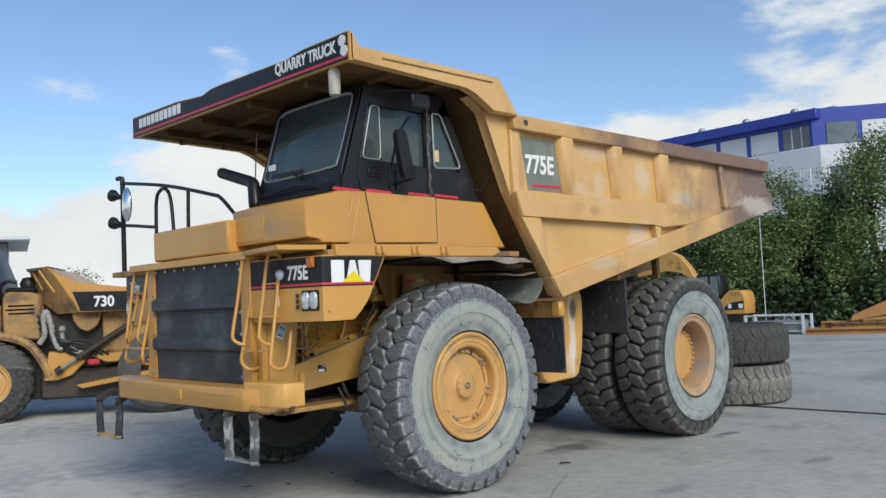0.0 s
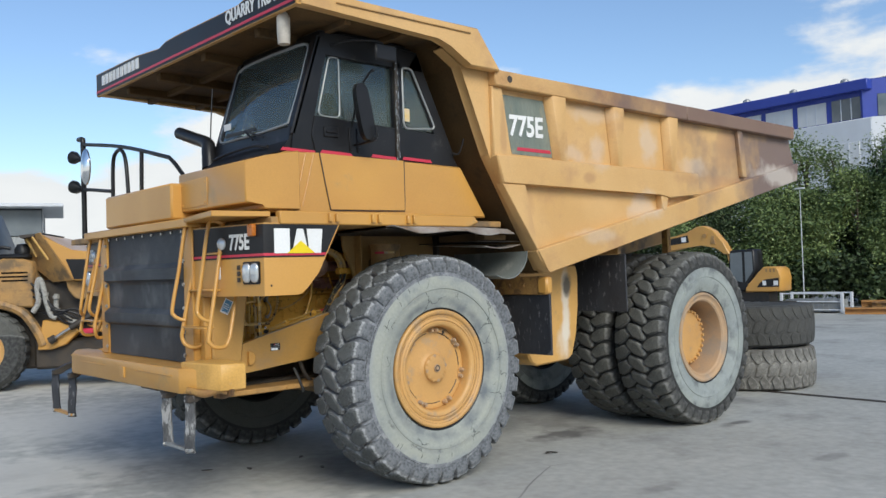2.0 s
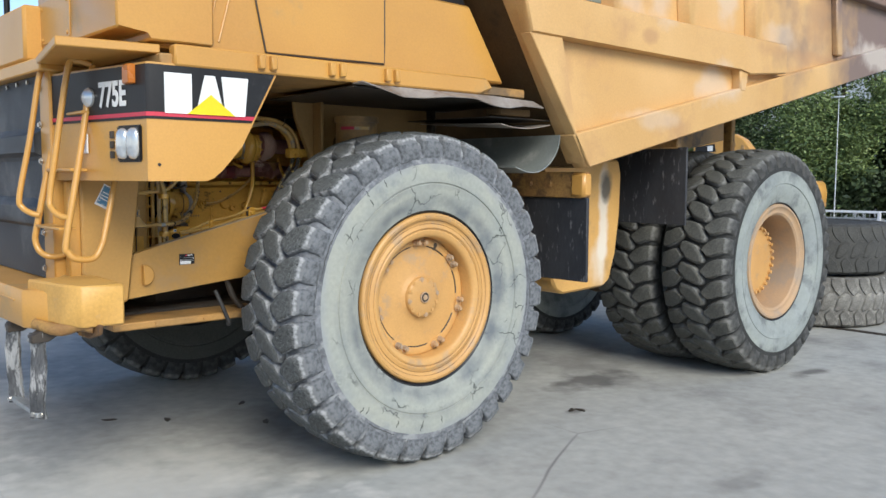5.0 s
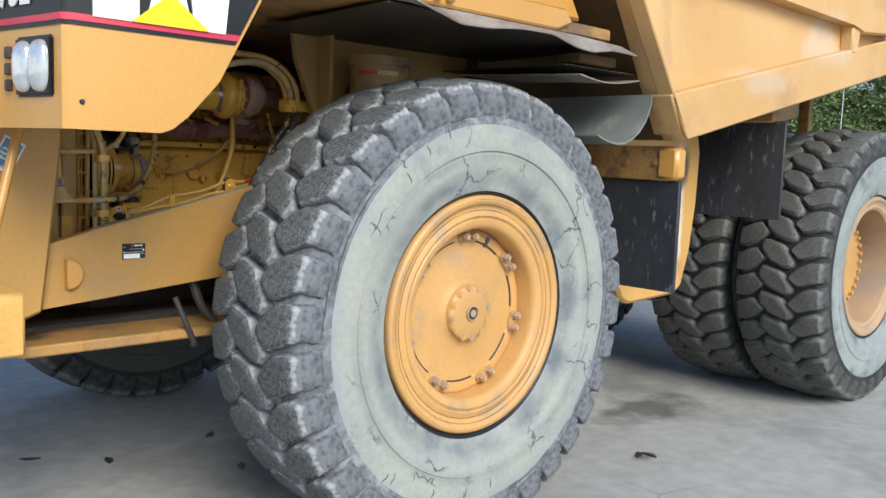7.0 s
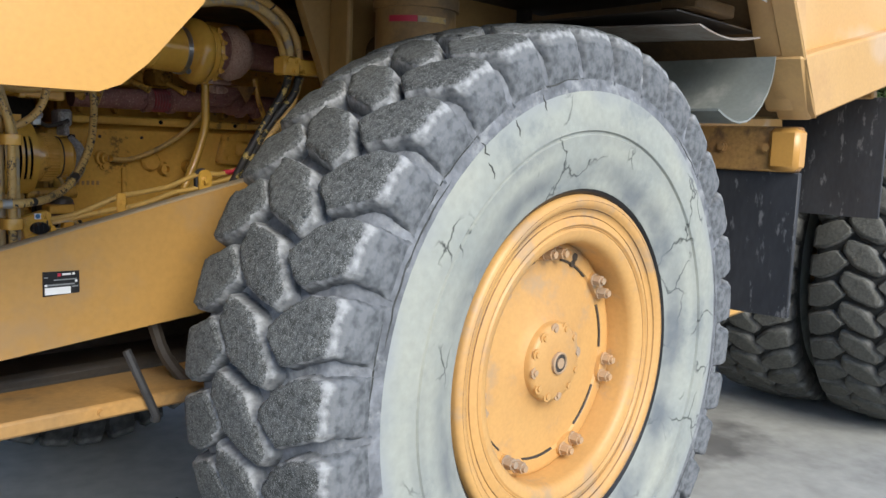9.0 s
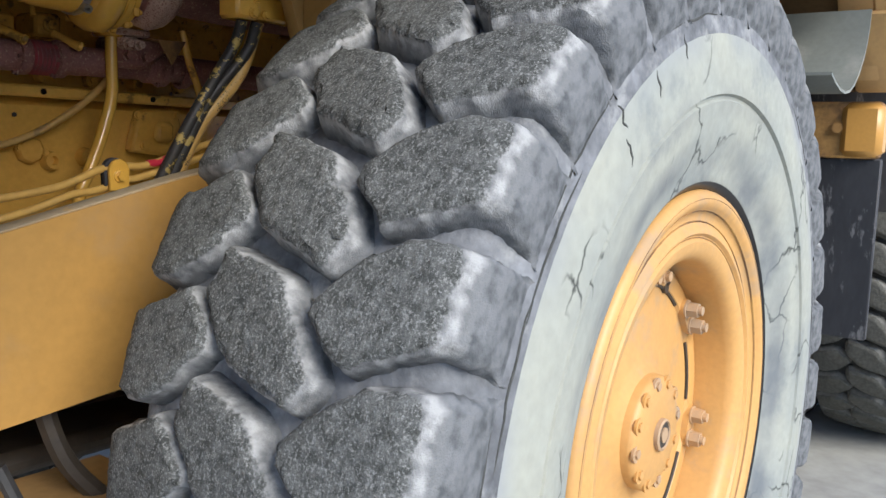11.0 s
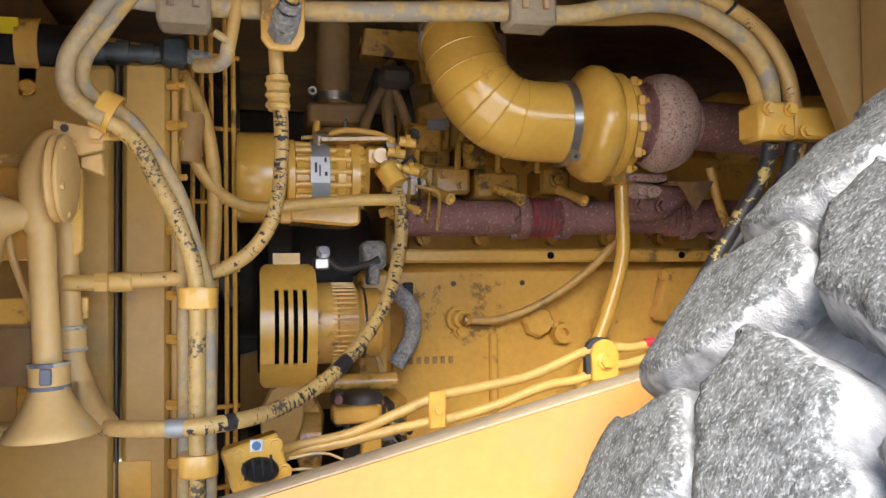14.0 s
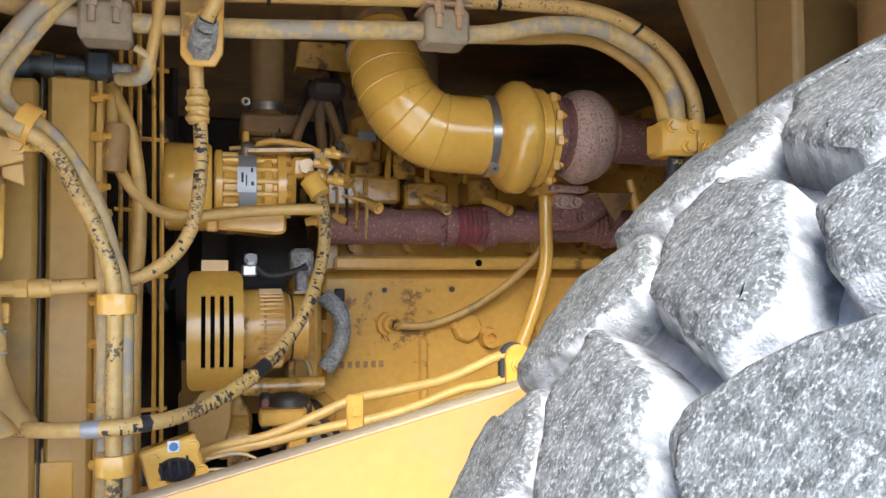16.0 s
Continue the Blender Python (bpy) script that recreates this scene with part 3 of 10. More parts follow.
# Real stains; patches at (-0.4, -0.4), (-3.2, -1.5), (-3.6, 1.6) paint shadow.
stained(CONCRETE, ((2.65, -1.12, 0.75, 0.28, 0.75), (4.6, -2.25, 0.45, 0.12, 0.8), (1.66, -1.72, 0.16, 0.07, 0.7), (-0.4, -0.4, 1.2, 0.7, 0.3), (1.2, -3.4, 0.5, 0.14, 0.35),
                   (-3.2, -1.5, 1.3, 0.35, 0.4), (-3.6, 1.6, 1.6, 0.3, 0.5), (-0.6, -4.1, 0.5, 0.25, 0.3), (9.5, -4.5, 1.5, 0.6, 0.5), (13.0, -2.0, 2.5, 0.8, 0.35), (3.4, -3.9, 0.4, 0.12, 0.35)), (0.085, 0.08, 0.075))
# Paler concrete; the last four patches paint light where the ground lies dark.
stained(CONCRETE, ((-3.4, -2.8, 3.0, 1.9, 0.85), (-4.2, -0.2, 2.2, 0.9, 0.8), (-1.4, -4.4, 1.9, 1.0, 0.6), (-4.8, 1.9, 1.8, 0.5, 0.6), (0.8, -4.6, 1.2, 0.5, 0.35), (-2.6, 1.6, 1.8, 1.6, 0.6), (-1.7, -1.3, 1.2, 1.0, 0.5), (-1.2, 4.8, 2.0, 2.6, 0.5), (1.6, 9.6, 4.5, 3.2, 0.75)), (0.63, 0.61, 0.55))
LEAF = material("green_leaves", (0.15, 0.215, 0.068), (0.085, 0.14, 0.042), 0.6, scale=0.5, grain=3, grain_amount=0.35, bump=0)
# Darker leaf copy; shade under the crowns is in its green.
LEAF_DARK = material("shade_dark_green_leaves", (0.052, 0.088, 0.028), (0.028, 0.052, 0.017), 0.65, scale=0.4, grain=3, grain_amount=0.35, bump=0)


def leafy(m):
    """Every leaf takes its own tone, from deep to yellowish green."""
    n, l = m.node_tree.nodes, m.node_tree.links
    bsdf = n["Principled BSDF"]
    base = bsdf.inputs["Base Color"].links[0].from_socket
    geo, hsv, rg, hue = n.new("ShaderNodeNewGeometry"), n.new("ShaderNodeHueSaturation"), n.new("ShaderNodeMapRange"), n.new("ShaderNodeMapRange")
    rg.inputs["To Min"].default_value, rg.inputs["To Max"].default_value = 0.45, 1.55
    hue.inputs["To Min"].default_value, hue.inputs["To Max"].default_value = 0.515, 0.47
    l.new(geo.outputs["Random Per Island"], rg.inputs["Value"]), l.new(geo.outputs["Random Per Island"], hue.inputs["Value"])
    l.new(base, hsv.inputs["Color"]), l.new(rg.outputs[0], hsv.inputs["Value"]), l.new(hue.outputs[0], hsv.inputs["Hue"])
    l.new(hsv.outputs[0], bsdf.inputs["Base Color"])


leafy(LEAF), leafy(LEAF_DARK)
BARK = material("bark", (0.10, 0.075, 0.05), (0.06, 0.045, 0.03), 0.9, scale=8, grain_amount=0.3, bump=0.4)
CLAD_WHITE = material("white_cladding", (0.62, 0.64, 0.66), (0.56, 0.58, 0.60), 0.5, scale=0.5, grain=2, grain_amount=0.04, bump=0)
CLAD_DARK = material("dark_grey_cladding", (0.035, 0.04, 0.045), (0.05, 0.055, 0.06), 0.55, scale=0.4, grain=2, grain_amount=0.08, bump=0, gloss=0.25)
CLAD_BLUE = material("blue_cladding", (0.022, 0.045, 0.28), (0.028, 0.055, 0.33), 0.45, scale=0.3, grain=2, grain_amount=0.05, bump=0)
WINDOW = material("building_window", (0.10, 0.12, 0.13), (0.16, 0.18, 0.19), 0.1, scale=0.5, grain_amount=0.1, bump=0)
BLIND = material("window_blinds", (0.64, 0.65, 0.64), (0.56, 0.57, 0.57), 0.5, scale=0.6, grain_amount=0.06, bump=0)


# ---- mesh tools ----
def part(name, bm, mat, parent=None, label="", smooth=True, angle=38):
    """Links a bmesh as one mesh object under a thing or a part."""
    me = bpy.data.meshes.new(name)
    bmesh.ops.recalc_face_normals(bm, faces=bm.faces)
    bm.to_mesh(me)
    bm.free()
    for mm in (mat if isinstance(mat, (list, tuple)) else [mat]):
        me.materials.append(mm)
    if smooth:
        me.polygons.foreach_set("use_smooth", [True] * len(me.polygons))
        me.set_sharp_from_angle(angle=radians(angle))
    ob = new(name, me)
    ob.parent = parent
    if label:
        ob["label"] = label
    return ob


def thing(name, label, category, m=None, group="", kind=""):
    ob = new(name)
    ob.empty_display_size = 0.2
    if m is not None:
        ob.matrix_world = m
    return tagged(ob, label, category, group, kind)


def soften(bm, edges, size, segments=1):
    if size:
        bmesh.ops.bevel(bm, geom=list(edges), offset=size, segments=segments, affect="EDGES", clamp_overlap=True)


def solid(bm, geom, thickness):
    bm.normal_update()
    bmesh.ops.recalc_face_normals(bm, faces=bm.faces)
    bmesh.ops.solidify(bm, geom=geom, thickness=thickness)


def box(bm, lo, hi, bevel=0.006, turn=None, segments=1):
    """A box from corner to corner, its edges rounded; turn: a matrix put on it."""
    lo, hi = Vector(lo), Vector(hi)
    made = bmesh.ops.create_cube(bm, size=1.0, matrix=Matrix.Translation((lo + hi) / 2) @ Matrix.Diagonal((*(hi - lo), 1)))
    vs = made["verts"]
    es = {e for v in vs for e in v.link_edges}
    if turn is not None:
        bmesh.ops.transform(bm, matrix=turn, verts=vs)
    soften(bm, es, bevel, segments)
    return bm


def prism(bm, pts, axis, a, b, bevel=0.0, top=None):
    """A polygon pushed along an axis from a to b. pts: (x, z) for y, (y, z) for x, (x, y) for z. top: another outline at b."""
    def place(p, h):
        return {"y": (p[0], h, p[1]), "x": (h, p[0], p[1]), "z": (p[0], p[1], h)}[axis]
    v0 = [bm.verts.new(place(p, a)) for p in pts]
    v1 = [bm.verts.new(place(p, b)) for p in (top or pts)]
    n = len(pts)
    fs = [bm.faces.new(v0), bm.faces.new(v1[::-1])] + [bm.faces.new((v0[i], v0[(i + 1) % n], v1[(i + 1) % n], v1[i])) for i in range(n)]
    if bevel:
        soften(bm, {e for f in fs for e in f.edges}, bevel)
    return bm


def frame_of(d):
    d = Vector(d).normalized()
    u = d.cross(Vector((0, 0, 1)) if abs(d.z) < 0.9 else Vector((1, 0, 0))).normalized()
    return d, u, d.cross(u)


def cyl(bm, p0, p1, r0, r1=None, seg=18, cap=True):
    r1 = r0 if r1 is None else r1
    p0, p1 = Vector(p0), Vector(p1)
    d, u, w = frame_of(p1 - p0)
    rings = []
    for p, r in ((p0, r0), (p1, r1)):
        rings.append([bm.verts.new(p + (u * math.cos(2 * math.pi * i / seg) + w * math.sin(2 * math.pi * i / seg)) * r) for i in range(seg)])
    for i in range(seg):
        bm.faces.new((rings[0][i], rings[0][(i + 1) % seg], rings[1][(i + 1) % seg], rings[1][i]))
    if cap:
        bm.faces.new(rings[0]), bm.faces.new(rings[1][::-1])
    return bm


def lathe(bm, profile, origin, axis, seg=40, closed=False):
    """Turns a profile of (radius, height) about an axis."""
    o = Vector(origin)
    d, u, w = frame_of(axis)
    rings = []
    for r, h in profile:
        if r < 1e-5:
            rings.append([bm.verts.new(o + d * h)])
        else:
            rings.append([bm.verts.new(o + d * h + (u * math.cos(2 * math.pi * i / seg) + w * math.sin(2 * math.pi * i / seg)) * r) for i in range(seg)])
    pairs = list(zip(rings, rings[1:])) + ([(rings[-1], rings[0])] if closed else [])
    for a, b in pairs:
        for i in range(seg):
            j = (i + 1) % seg
            if len(a) == 1 and len(b) == 1:
                continue
            if len(a) == 1:
                bm.faces.new((a[0], b[j], b[i]))
            elif len(b) == 1:
                bm.faces.new((a[i], a[j], b[0]))
            else:
                bm.faces.new((a[i], a[j], b[j], b[i]))
    return bm


def curve_points(pts, steps=6):
    """A smooth line through the points (Catmull-Rom)."""
    p = [Vector(q) for q in pts]
    p = [p[0] * 2 - p[1]] + p + [p[-1] * 2 - p[-2]]
    out = []
    for i in range(1, len(p) - 2):
        for k in range(steps):
            t = k / steps
            a, b, c, d = p[i - 1:i + 3]
            out.append(0.5 * (2 * b + (c - a) * t + (2 * a - 5 * b + 4 * c - d) * t * t + (3 * b - a - 3 * c + d) * t ** 3))
    return out + [p[-2]]


def tube(bm, pts, r, seg=10, steps=6, radii=None, closed_ends=True):
    """A round tube along a smooth line."""
    line = curve_points(pts, steps) if steps > 1 else [Vector(q) for q in pts]
    d, u, w = frame_of(line[1] - line[0])
    rings = []
    for i, p in enumerate(line):
        t = (line[min(i + 1, len(line) - 1)] - line[max(i - 1, 0)]).normalized()
        u = (u - t * u.dot(t)).normalized()
        w = t.cross(u)
        rr = radii(i / (len(line) - 1)) if radii else r
        rings.append([bm.verts.new(p + (u * math.cos(2 * math.pi * k / seg) + w * math.sin(2 * math.pi * k / seg)) * rr) for k in range(seg)])
    for a, b in zip(rings, rings[1:]):
        for k in range(seg):
            bm.faces.new((a[k], a[(k + 1) % seg], b[(k + 1) % seg], b[k]))
    if closed_ends:
        bm.faces.new(rings[0]), bm.faces.new(rings[-1][::-1])
    return bm


def B():
    return bmesh.new()


def bolt(bm, p, d, r=0.014, h=0.014):
    p, d = Vector(p), Vector(d).normalized()
    cyl(bm, p, p + d * h * 0.35, r * 1.35, seg=12)
    cyl(bm, p + d * h * 0.35, p + d * h, r, seg=6)
    return bm


def lettering(name, text, m, width, height, mat, parent, depth=0.003, bold=0.03):
    """Raised letters in the built-in font, fitted into width by height, centred on the pose m (x along the line, y up)."""
    cu = bpy.data.curves.new(name, "FONT")
    cu.body, cu.extrude, cu.offset = text, 0.05, bold
    tmp = bpy.data.objects.new(name, cu)
    scene.collection.objects.link(tmp)
    me = bpy.data.meshes.new_from_object(tmp.evaluated_get(bpy.context.evaluated_depsgraph_get()))
    bpy.data.objects.remove(tmp)
    co = np.empty(len(me.vertices) * 3)
    me.vertices.foreach_get("co", co)
    co = co.reshape(-1, 3)
    lo, hi = co.min(0), co.max(0)
    co = (co - (lo + hi) / 2) / (hi - lo) * np.array([width, height, depth])
    r = np.array(m.to_3x3())
    co = co @ r.T + np.array(m.translation)
    me.vertices.foreach_set("co", co.ravel())
    me.materials.append(mat)
    ob = new(name, me)
    ob.parent = parent
    return ob


def face_pose(o, right, up):
    """A pose whose x runs to the right, y up and z out of a face."""
    r, u = Vector(right).normalized(), Vector(up).normalized()
    n = r.cross(u)
    m = Matrix((r, u, n)).transposed().to_4x4()
    m.translation = o
    return m


# ---- ground ----
def ground_z(x):
    """Height of the yard: bent down a few centimetres from front to rear axle to fit the camera's view."""
    q = min(1.0, max(0.0, (x - 0.3) / 4.0))
    return -0.015 - 0.058 * q * q * (3 - 2 * q)


bm = B()
lines = [[bm.verts.new((x, y, ground_z(x))) for y in (-900, -300, -60, 0, 60, 300, 900)] for x in (-900, -200, -30, 0.3, 0.8, 1.3, 1.8, 2.3, 2.8, 3.3, 3.8, 4.3, 30, 200, 900)]
for p, q in zip(lines, lines[1:]):
    for k in range(6):
        bm.faces.new((p[k], q[k], q[k + 1], p[k + 1]))
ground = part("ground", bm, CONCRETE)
tagged(ground, "pale grey stained concrete yard with hairline cracks", "ground", kind="structure")
bm = B()
for k in range(3):
    box(bm, (-0.035 + 0.05 * k - 0.03, -9, 0.001), (-0.035 + 0.05 * k, 6, 0.008), 0.002)
drain = part("drain_channel", bm, DARK)
drain.matrix_world = pose(7.2, -1.8, ground_z(7.2), 0, 0, 0)
tagged(drain, "narrow dark drain channel set in the concrete", "drain", kind="structure")

# ---- tyres ----
TYRE_W = 0.255          # half width of the flat tread


def tread_surface(u, h):
    """Radius and axial place at u across the tyre (0 in the middle, positive inwards), h above its skin; past the edge it turns down the side."""
    s, a = (1 if u >= 0 else -1), abs(u)
    if a <= TYRE_W:
        return 1.0 - 0.25 * a * a + h, u
    r0, arc, k = 1.0 - 0.25 * TYRE_W ** 2, a - TYRE_W, 0.06
    ang = min(arc / k, radians(76))
    rest = max(0.0, arc - k * radians(76))
    cr, ca = r0 - k + (k + h) * math.cos(ang), TYRE_W + (k + h) * math.sin(ang)
    return cr - rest * math.sin(radians(76)), s * (ca + rest * math.cos(radians(76)))


def chipped(x, y, off, rough):
    """How far the top edge of a block is broken away here: mostly a little, in places a torn bite."""
    fine = noise.noise((x * 95 + off, y * 95, 1.7)) * 0.5 + noise.noise((x * 210, y * 210 + off, 5.1)) * 0.35
    bite = max(0.0, noise.noise((x * 26, y * 26 + off, 2.2)) - 0.12) * 2.2
    return rough * (0.35 + fine + bite)


def tread_block(bm, outline, angle, seed, mirror=False, n=26, rough=0.007, crown=(0.050, 0.050), flare=1.0):
    """One rubber block on the tread: outline in metres round (s) and across (u); flat worn top with a ragged edge, the wall on the
    outer side sloping. crown: its height at the middle of the tread and at the far end of the side."""
    rnd = random.Random(seed)
    pts = [Vector((s, -u if mirror else u)) for s, u in outline]
    total = [(pts[(i + 1) % len(pts)] - pts[i]).length for i in range(len(pts))]
    length, ring = sum(total), []
    for k in range(n):
        d, i = k / n * length, 0
        while d > total[i]:
            d -= total[i]
            i += 1
        ring.append(pts[i].lerp(pts[(i + 1) % len(pts)], d / total[i]))
    if n > 20:
        ring = [(ring[i - 1] + ring[i] * 4 + ring[(i + 1) % n]) / 6 for i in range(n)]
    mid = sum(ring, Vector((0, 0))) / n
    up = rnd.uniform(-0.003, 0.003)
    tilt = Vector((rnd.uniform(-0.02, 0.02), rnd.uniform(-0.02, 0.02)))
    fine = n > 20
    levels = ((0.018 * flare, -0.25, 0), (0.010 * flare, 0.35, 0.3), (0.006, 0.70, 0.6), (0.003, 0.86, 0.8), (-0.001, 0.945, 1.0), (-0.0045, 0.985, 1.1), (-0.010, 1.0, 0.9), (-0.024, 1.0, 0.4), (-0.045, 1.005, 0.0), (-0.066, 1.0, 0.0)) if fine else \
        ((0.018, -0.25, 0), (0.006, 0.75, 0.3), (-0.004, 0.98, 0.5), (-0.03, 1.0, 0.0))
    rings, off = [], rnd.uniform(0, 50)
    for k, (grow, h, torn) in enumerate(levels):
        vs = []
        for i, p in enumerate(ring):
            out = (p - mid)
            edge = ring[(i + 1) % n] - ring[i - 1]
            normal = Vector((edge.y, -edge.x)).normalized()
            if normal.dot(out) < 0:
                normal = -normal
            lean = max(0.0, normal.dot(Vector((-0.45, -0.89)))) * 0.007 * max(0.0, min(1.0, h))     # the outer wall slopes
            bite = chipped(p.x, p.y, off, rough) * torn
            wall = noise.noise((p.x * 40 + off, p.y * 40, k * 0.6)) * rough * 0.6 if h < 1 else 0.0
            step = grow - lean - bite + wall
            q = p + normal * step if grow > -0.02 else mid + out * max(0.06, 1 + (grow - lean - bite) / max(0.03, out.length))
            t = min(1.0, max(0.0, (abs(q.y) - TYRE_W) / 0.15))
            top = crown[0] * (1 - t) + crown[1] * t + up + tilt.dot(q - mid)
            grain = noise.noise((q.x * 60, q.y * 60 + off, 3.1)) * 0.0018 if h > 0.9 else 0.0
            r, y = tread_surface(q.y, h * top + grain - (bite * 0.5 if 0.9 < h < 1.0 else 0.0))
            a = angle + q.x / 1.03
            vs.append(bm.verts.new((r * math.sin(a), y, r * math.cos(a))))
        rings.append(vs)
    for k in range(len(rings) - 1):
        for i in range(n):
            bm.faces.new((rings[k][i], rings[k][(i + 1) % n], rings[k + 1][(i + 1) % n], rings[k + 1][i]))
    bm.faces.new(rings[-1])
    return bm


HEX = ((0.034, 0.128), (0.100, 0.108), (0.066, -0.026), (-0.008, -0.098), (-0.062, -0.126), (-0.100, -0.096), (-0.052, 0.054))
LUG_HIGH = ((-0.100, -0.008), (-0.160, 0.050), (-0.232, 0.089), (-0.300, 0.094), (-0.395, 0.099))      # across, round
LUG_LOW = ((-0.100, -0.028), (-0.170, -0.085), (-0.215, -0.066), (-0.262, -0.044), (-0.300, -0.034), (-0.395, -0.046))


def along(line, u):
    for (u0, s0), (u1, s1) in zip(line, line[1:]):
        if u >= u1:
            return s0 + (s1 - s0) * (u0 - u) / (u0 - u1)
    return line[-1][1]


def shoulder_lug(bm, seed, turned, n, rough=0.008):
    """One shoulder lug, which runs from the tread over the edge and thins out down the side of the tyre."""
    rnd = random.Random(seed)
    off, fine = rnd.uniform(0, 50), n > 20
    rim_steps = ((0.015, -0.3), (0.009, 0.35), (0.006, 0.72), (0.0025, 0.90), (-0.002, 0.975), (-0.008, 1.0)) if fine else ((0.016, -0.3), (0.002, 0.8), (-0.008, 1.0))
    inner = 12 if fine else 3
    rows = [(-0.100 + g, h) for g, h in rim_steps]
    steps = 24 if fine else 7
    rows += [(-0.120 - 0.282 * (k / steps), 1.0) for k in range(1, steps + 1)]
    grid = []
    for u, hr in rows:
        hi, lo = along(LUG_HIGH, u), along(LUG_LOW, u)
        cols = [(lo - g, h) for g, h in rim_steps]
        a, b = lo + 0.008, hi - 0.008
        cols += [(a + (b - a) * k / inner, 1.0) for k in range(1, inner)]
        cols += [(hi + g, h) for g, h in rim_steps[::-1]]
        line = []
        for s, hc in cols:
            t = min(1.0, max(0.0, (-u - 0.285) / 0.10))
            crown = 0.043 * (1 - t) ** 1.3 + 0.007 - 0.012 * max(0.0, (-u - 0.375) / 0.027)
            edge = min(hc, hr)
            j = noise.noise((s * 60 + off, u * 60, edge)) * rough * (1 if edge < 1 else 0.3)
            k2 = noise.noise((s * 60, u * 60 + off, edge + 4)) * rough * (1 if edge < 1 else 0.3)
            torn = chipped(s, u, off, rough) if 0.7 < edge <= 1.0 and (hc < 1 or hr < 1) else 0.0
            lift = (noise.noise((s * 55, u * 55 + off, 7.0)) * 0.002 - torn * 0.55) * (1 - t) if edge > 0 else 0.0
            x, v = s + j, u + k2
            if turned:
                x, v = -x, -v
            r, y = tread_surface(v, edge * crown + lift)
            w = x / 1.03
            line.append(bm.verts.new((r * math.sin(w), y, r * math.cos(w))))
        grid.append(line)
    for p, q in zip(grid, grid[1:]):
        for i in range(len(p) - 1):
            bm.faces.new((p[i], p[i + 1], q[i + 1], q[i]))
    bmesh.ops.recalc_face_normals(bm, faces=bm.faces[:])
    if sum(f.normal.dot(f.calc_center_median()) for f in bm.faces) < 0:
        bmesh.ops.reverse_faces(bm, faces=bm.faces[:])
    return bm


def tread_pitch(bm, kind, angle, seed, n, mirror=False):
    if kind == 0:
        tread_block(bm, HEX, angle, seed, n=n * 2 if n > 20 else n + n // 2)
    else:
        shoulder_lug(bm, seed, kind == 2, n)
        shift = Matrix.Rotation((0.28 if kind == 1 else -0.28) * 2 * math.pi / PITCH, 4, "Y")
        bmesh.ops.transform(bm, matrix=shift, verts=bm.verts[:])
    return bm


PITCH = 34


def tyre_carcass(bm, seg=102):
    """The skin of the tyre from bead to bead, axle along y."""
    half = [tread_surface(u, 0.0) for u in (0.0, 0.06, 0.13, 0.19, 0.255, 0.275, 0.295, 0.315, 0.345, 0.38)]
    side = [(0.845, 0.330), (0.79, 0.334), (0.7315, 0.333), (0.7275, 0.324), (0.7205, 0.324), (0.717, 0.330), (0.67, 0.322), (0.615, 0.305), (0.572, 0.285), (0.556, 0.283), (0.537, 0.262), (0.51, 0.21)]
    prof = [(r, -y) for r, y in (half + side)][::-1] + [(r, y) for r, y in (half + side)][1:]
    lathe(bm, prof, (0, 0, 0), (0, 1, 0), seg)
    for f in bm.faces:
        r = max(math.hypot(v.co.x, v.co.z) for v in f.verts)
        f.material_index = 1 if r > 0.875 else (2 if r < 0.559 else 0)
    return bm


BLOCKS = {}


def block_meshes(tread, dust, groove, n, variants=5):
    """The block shapes of one kind of tyre, made once and shared by all its blocks."""
    key = (tread.name, dust.name)
    if key not in BLOCKS:
        BLOCKS[key] = []
        for kind in range(3):
            for v in range(variants):
                b = B()
                tread_pitch(b, kind, 0.0, 11 * kind + v * 1.7, n)
                o = part("tread_block", b, [tread], angle=45)
                BLOCKS[key].append(o.data)
                bpy.data.objects.remove(o)
    return BLOCKS[key]


def tread_on(ob, tread, dust, groove, n=16, variants=5):
    data = block_meshes(tread, dust, groove, n, variants)
    for i in range(PITCH):
        for kind in range(3):
            o = new("tread_block", data[kind * variants + (i * 2 + kind) % variants])
            o.parent = ob
            o.matrix_basis = Matrix.Rotation(2 * math.pi * i / PITCH, 4, "Y")


def make_tyre(name, m, parent, label="", mats=None, n=14):
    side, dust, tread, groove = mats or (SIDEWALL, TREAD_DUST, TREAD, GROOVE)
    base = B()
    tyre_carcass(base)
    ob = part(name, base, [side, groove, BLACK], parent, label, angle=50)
    ob.matrix_basis = m
    tread_on(ob, tread, dust, groove, n)
    return ob


# ---- the quarry truck: its front looks along -x, its left side along -y ----
truck = thing("quarry_truck", "weathered yellow rigid quarry dump truck with black cab, parked on concrete", "dump truck")
FRONT_AXLE, REAR_AXLE, AXLE_Z, REAR_Z = 0.018, 4.33, 1.035, 1.0
FY, FLAT = 1.638, 0.92      # middle of the front tyres off the centre line; their width against the pattern's
turn_over = pose(0, 0, 0, 0, 0, 180)


def at_wheel(x, y, spin=0.0, z=AXLE_Z):
    return Matrix.Translation((x, y, z)) @ (Matrix.Identity(4) if y < 0 else turn_over) @ Matrix.Rotation(spin, 4, "Y")


def sized(m, across, round_):
    return m @ Matrix.Diagonal((round_, across, round_, 1))


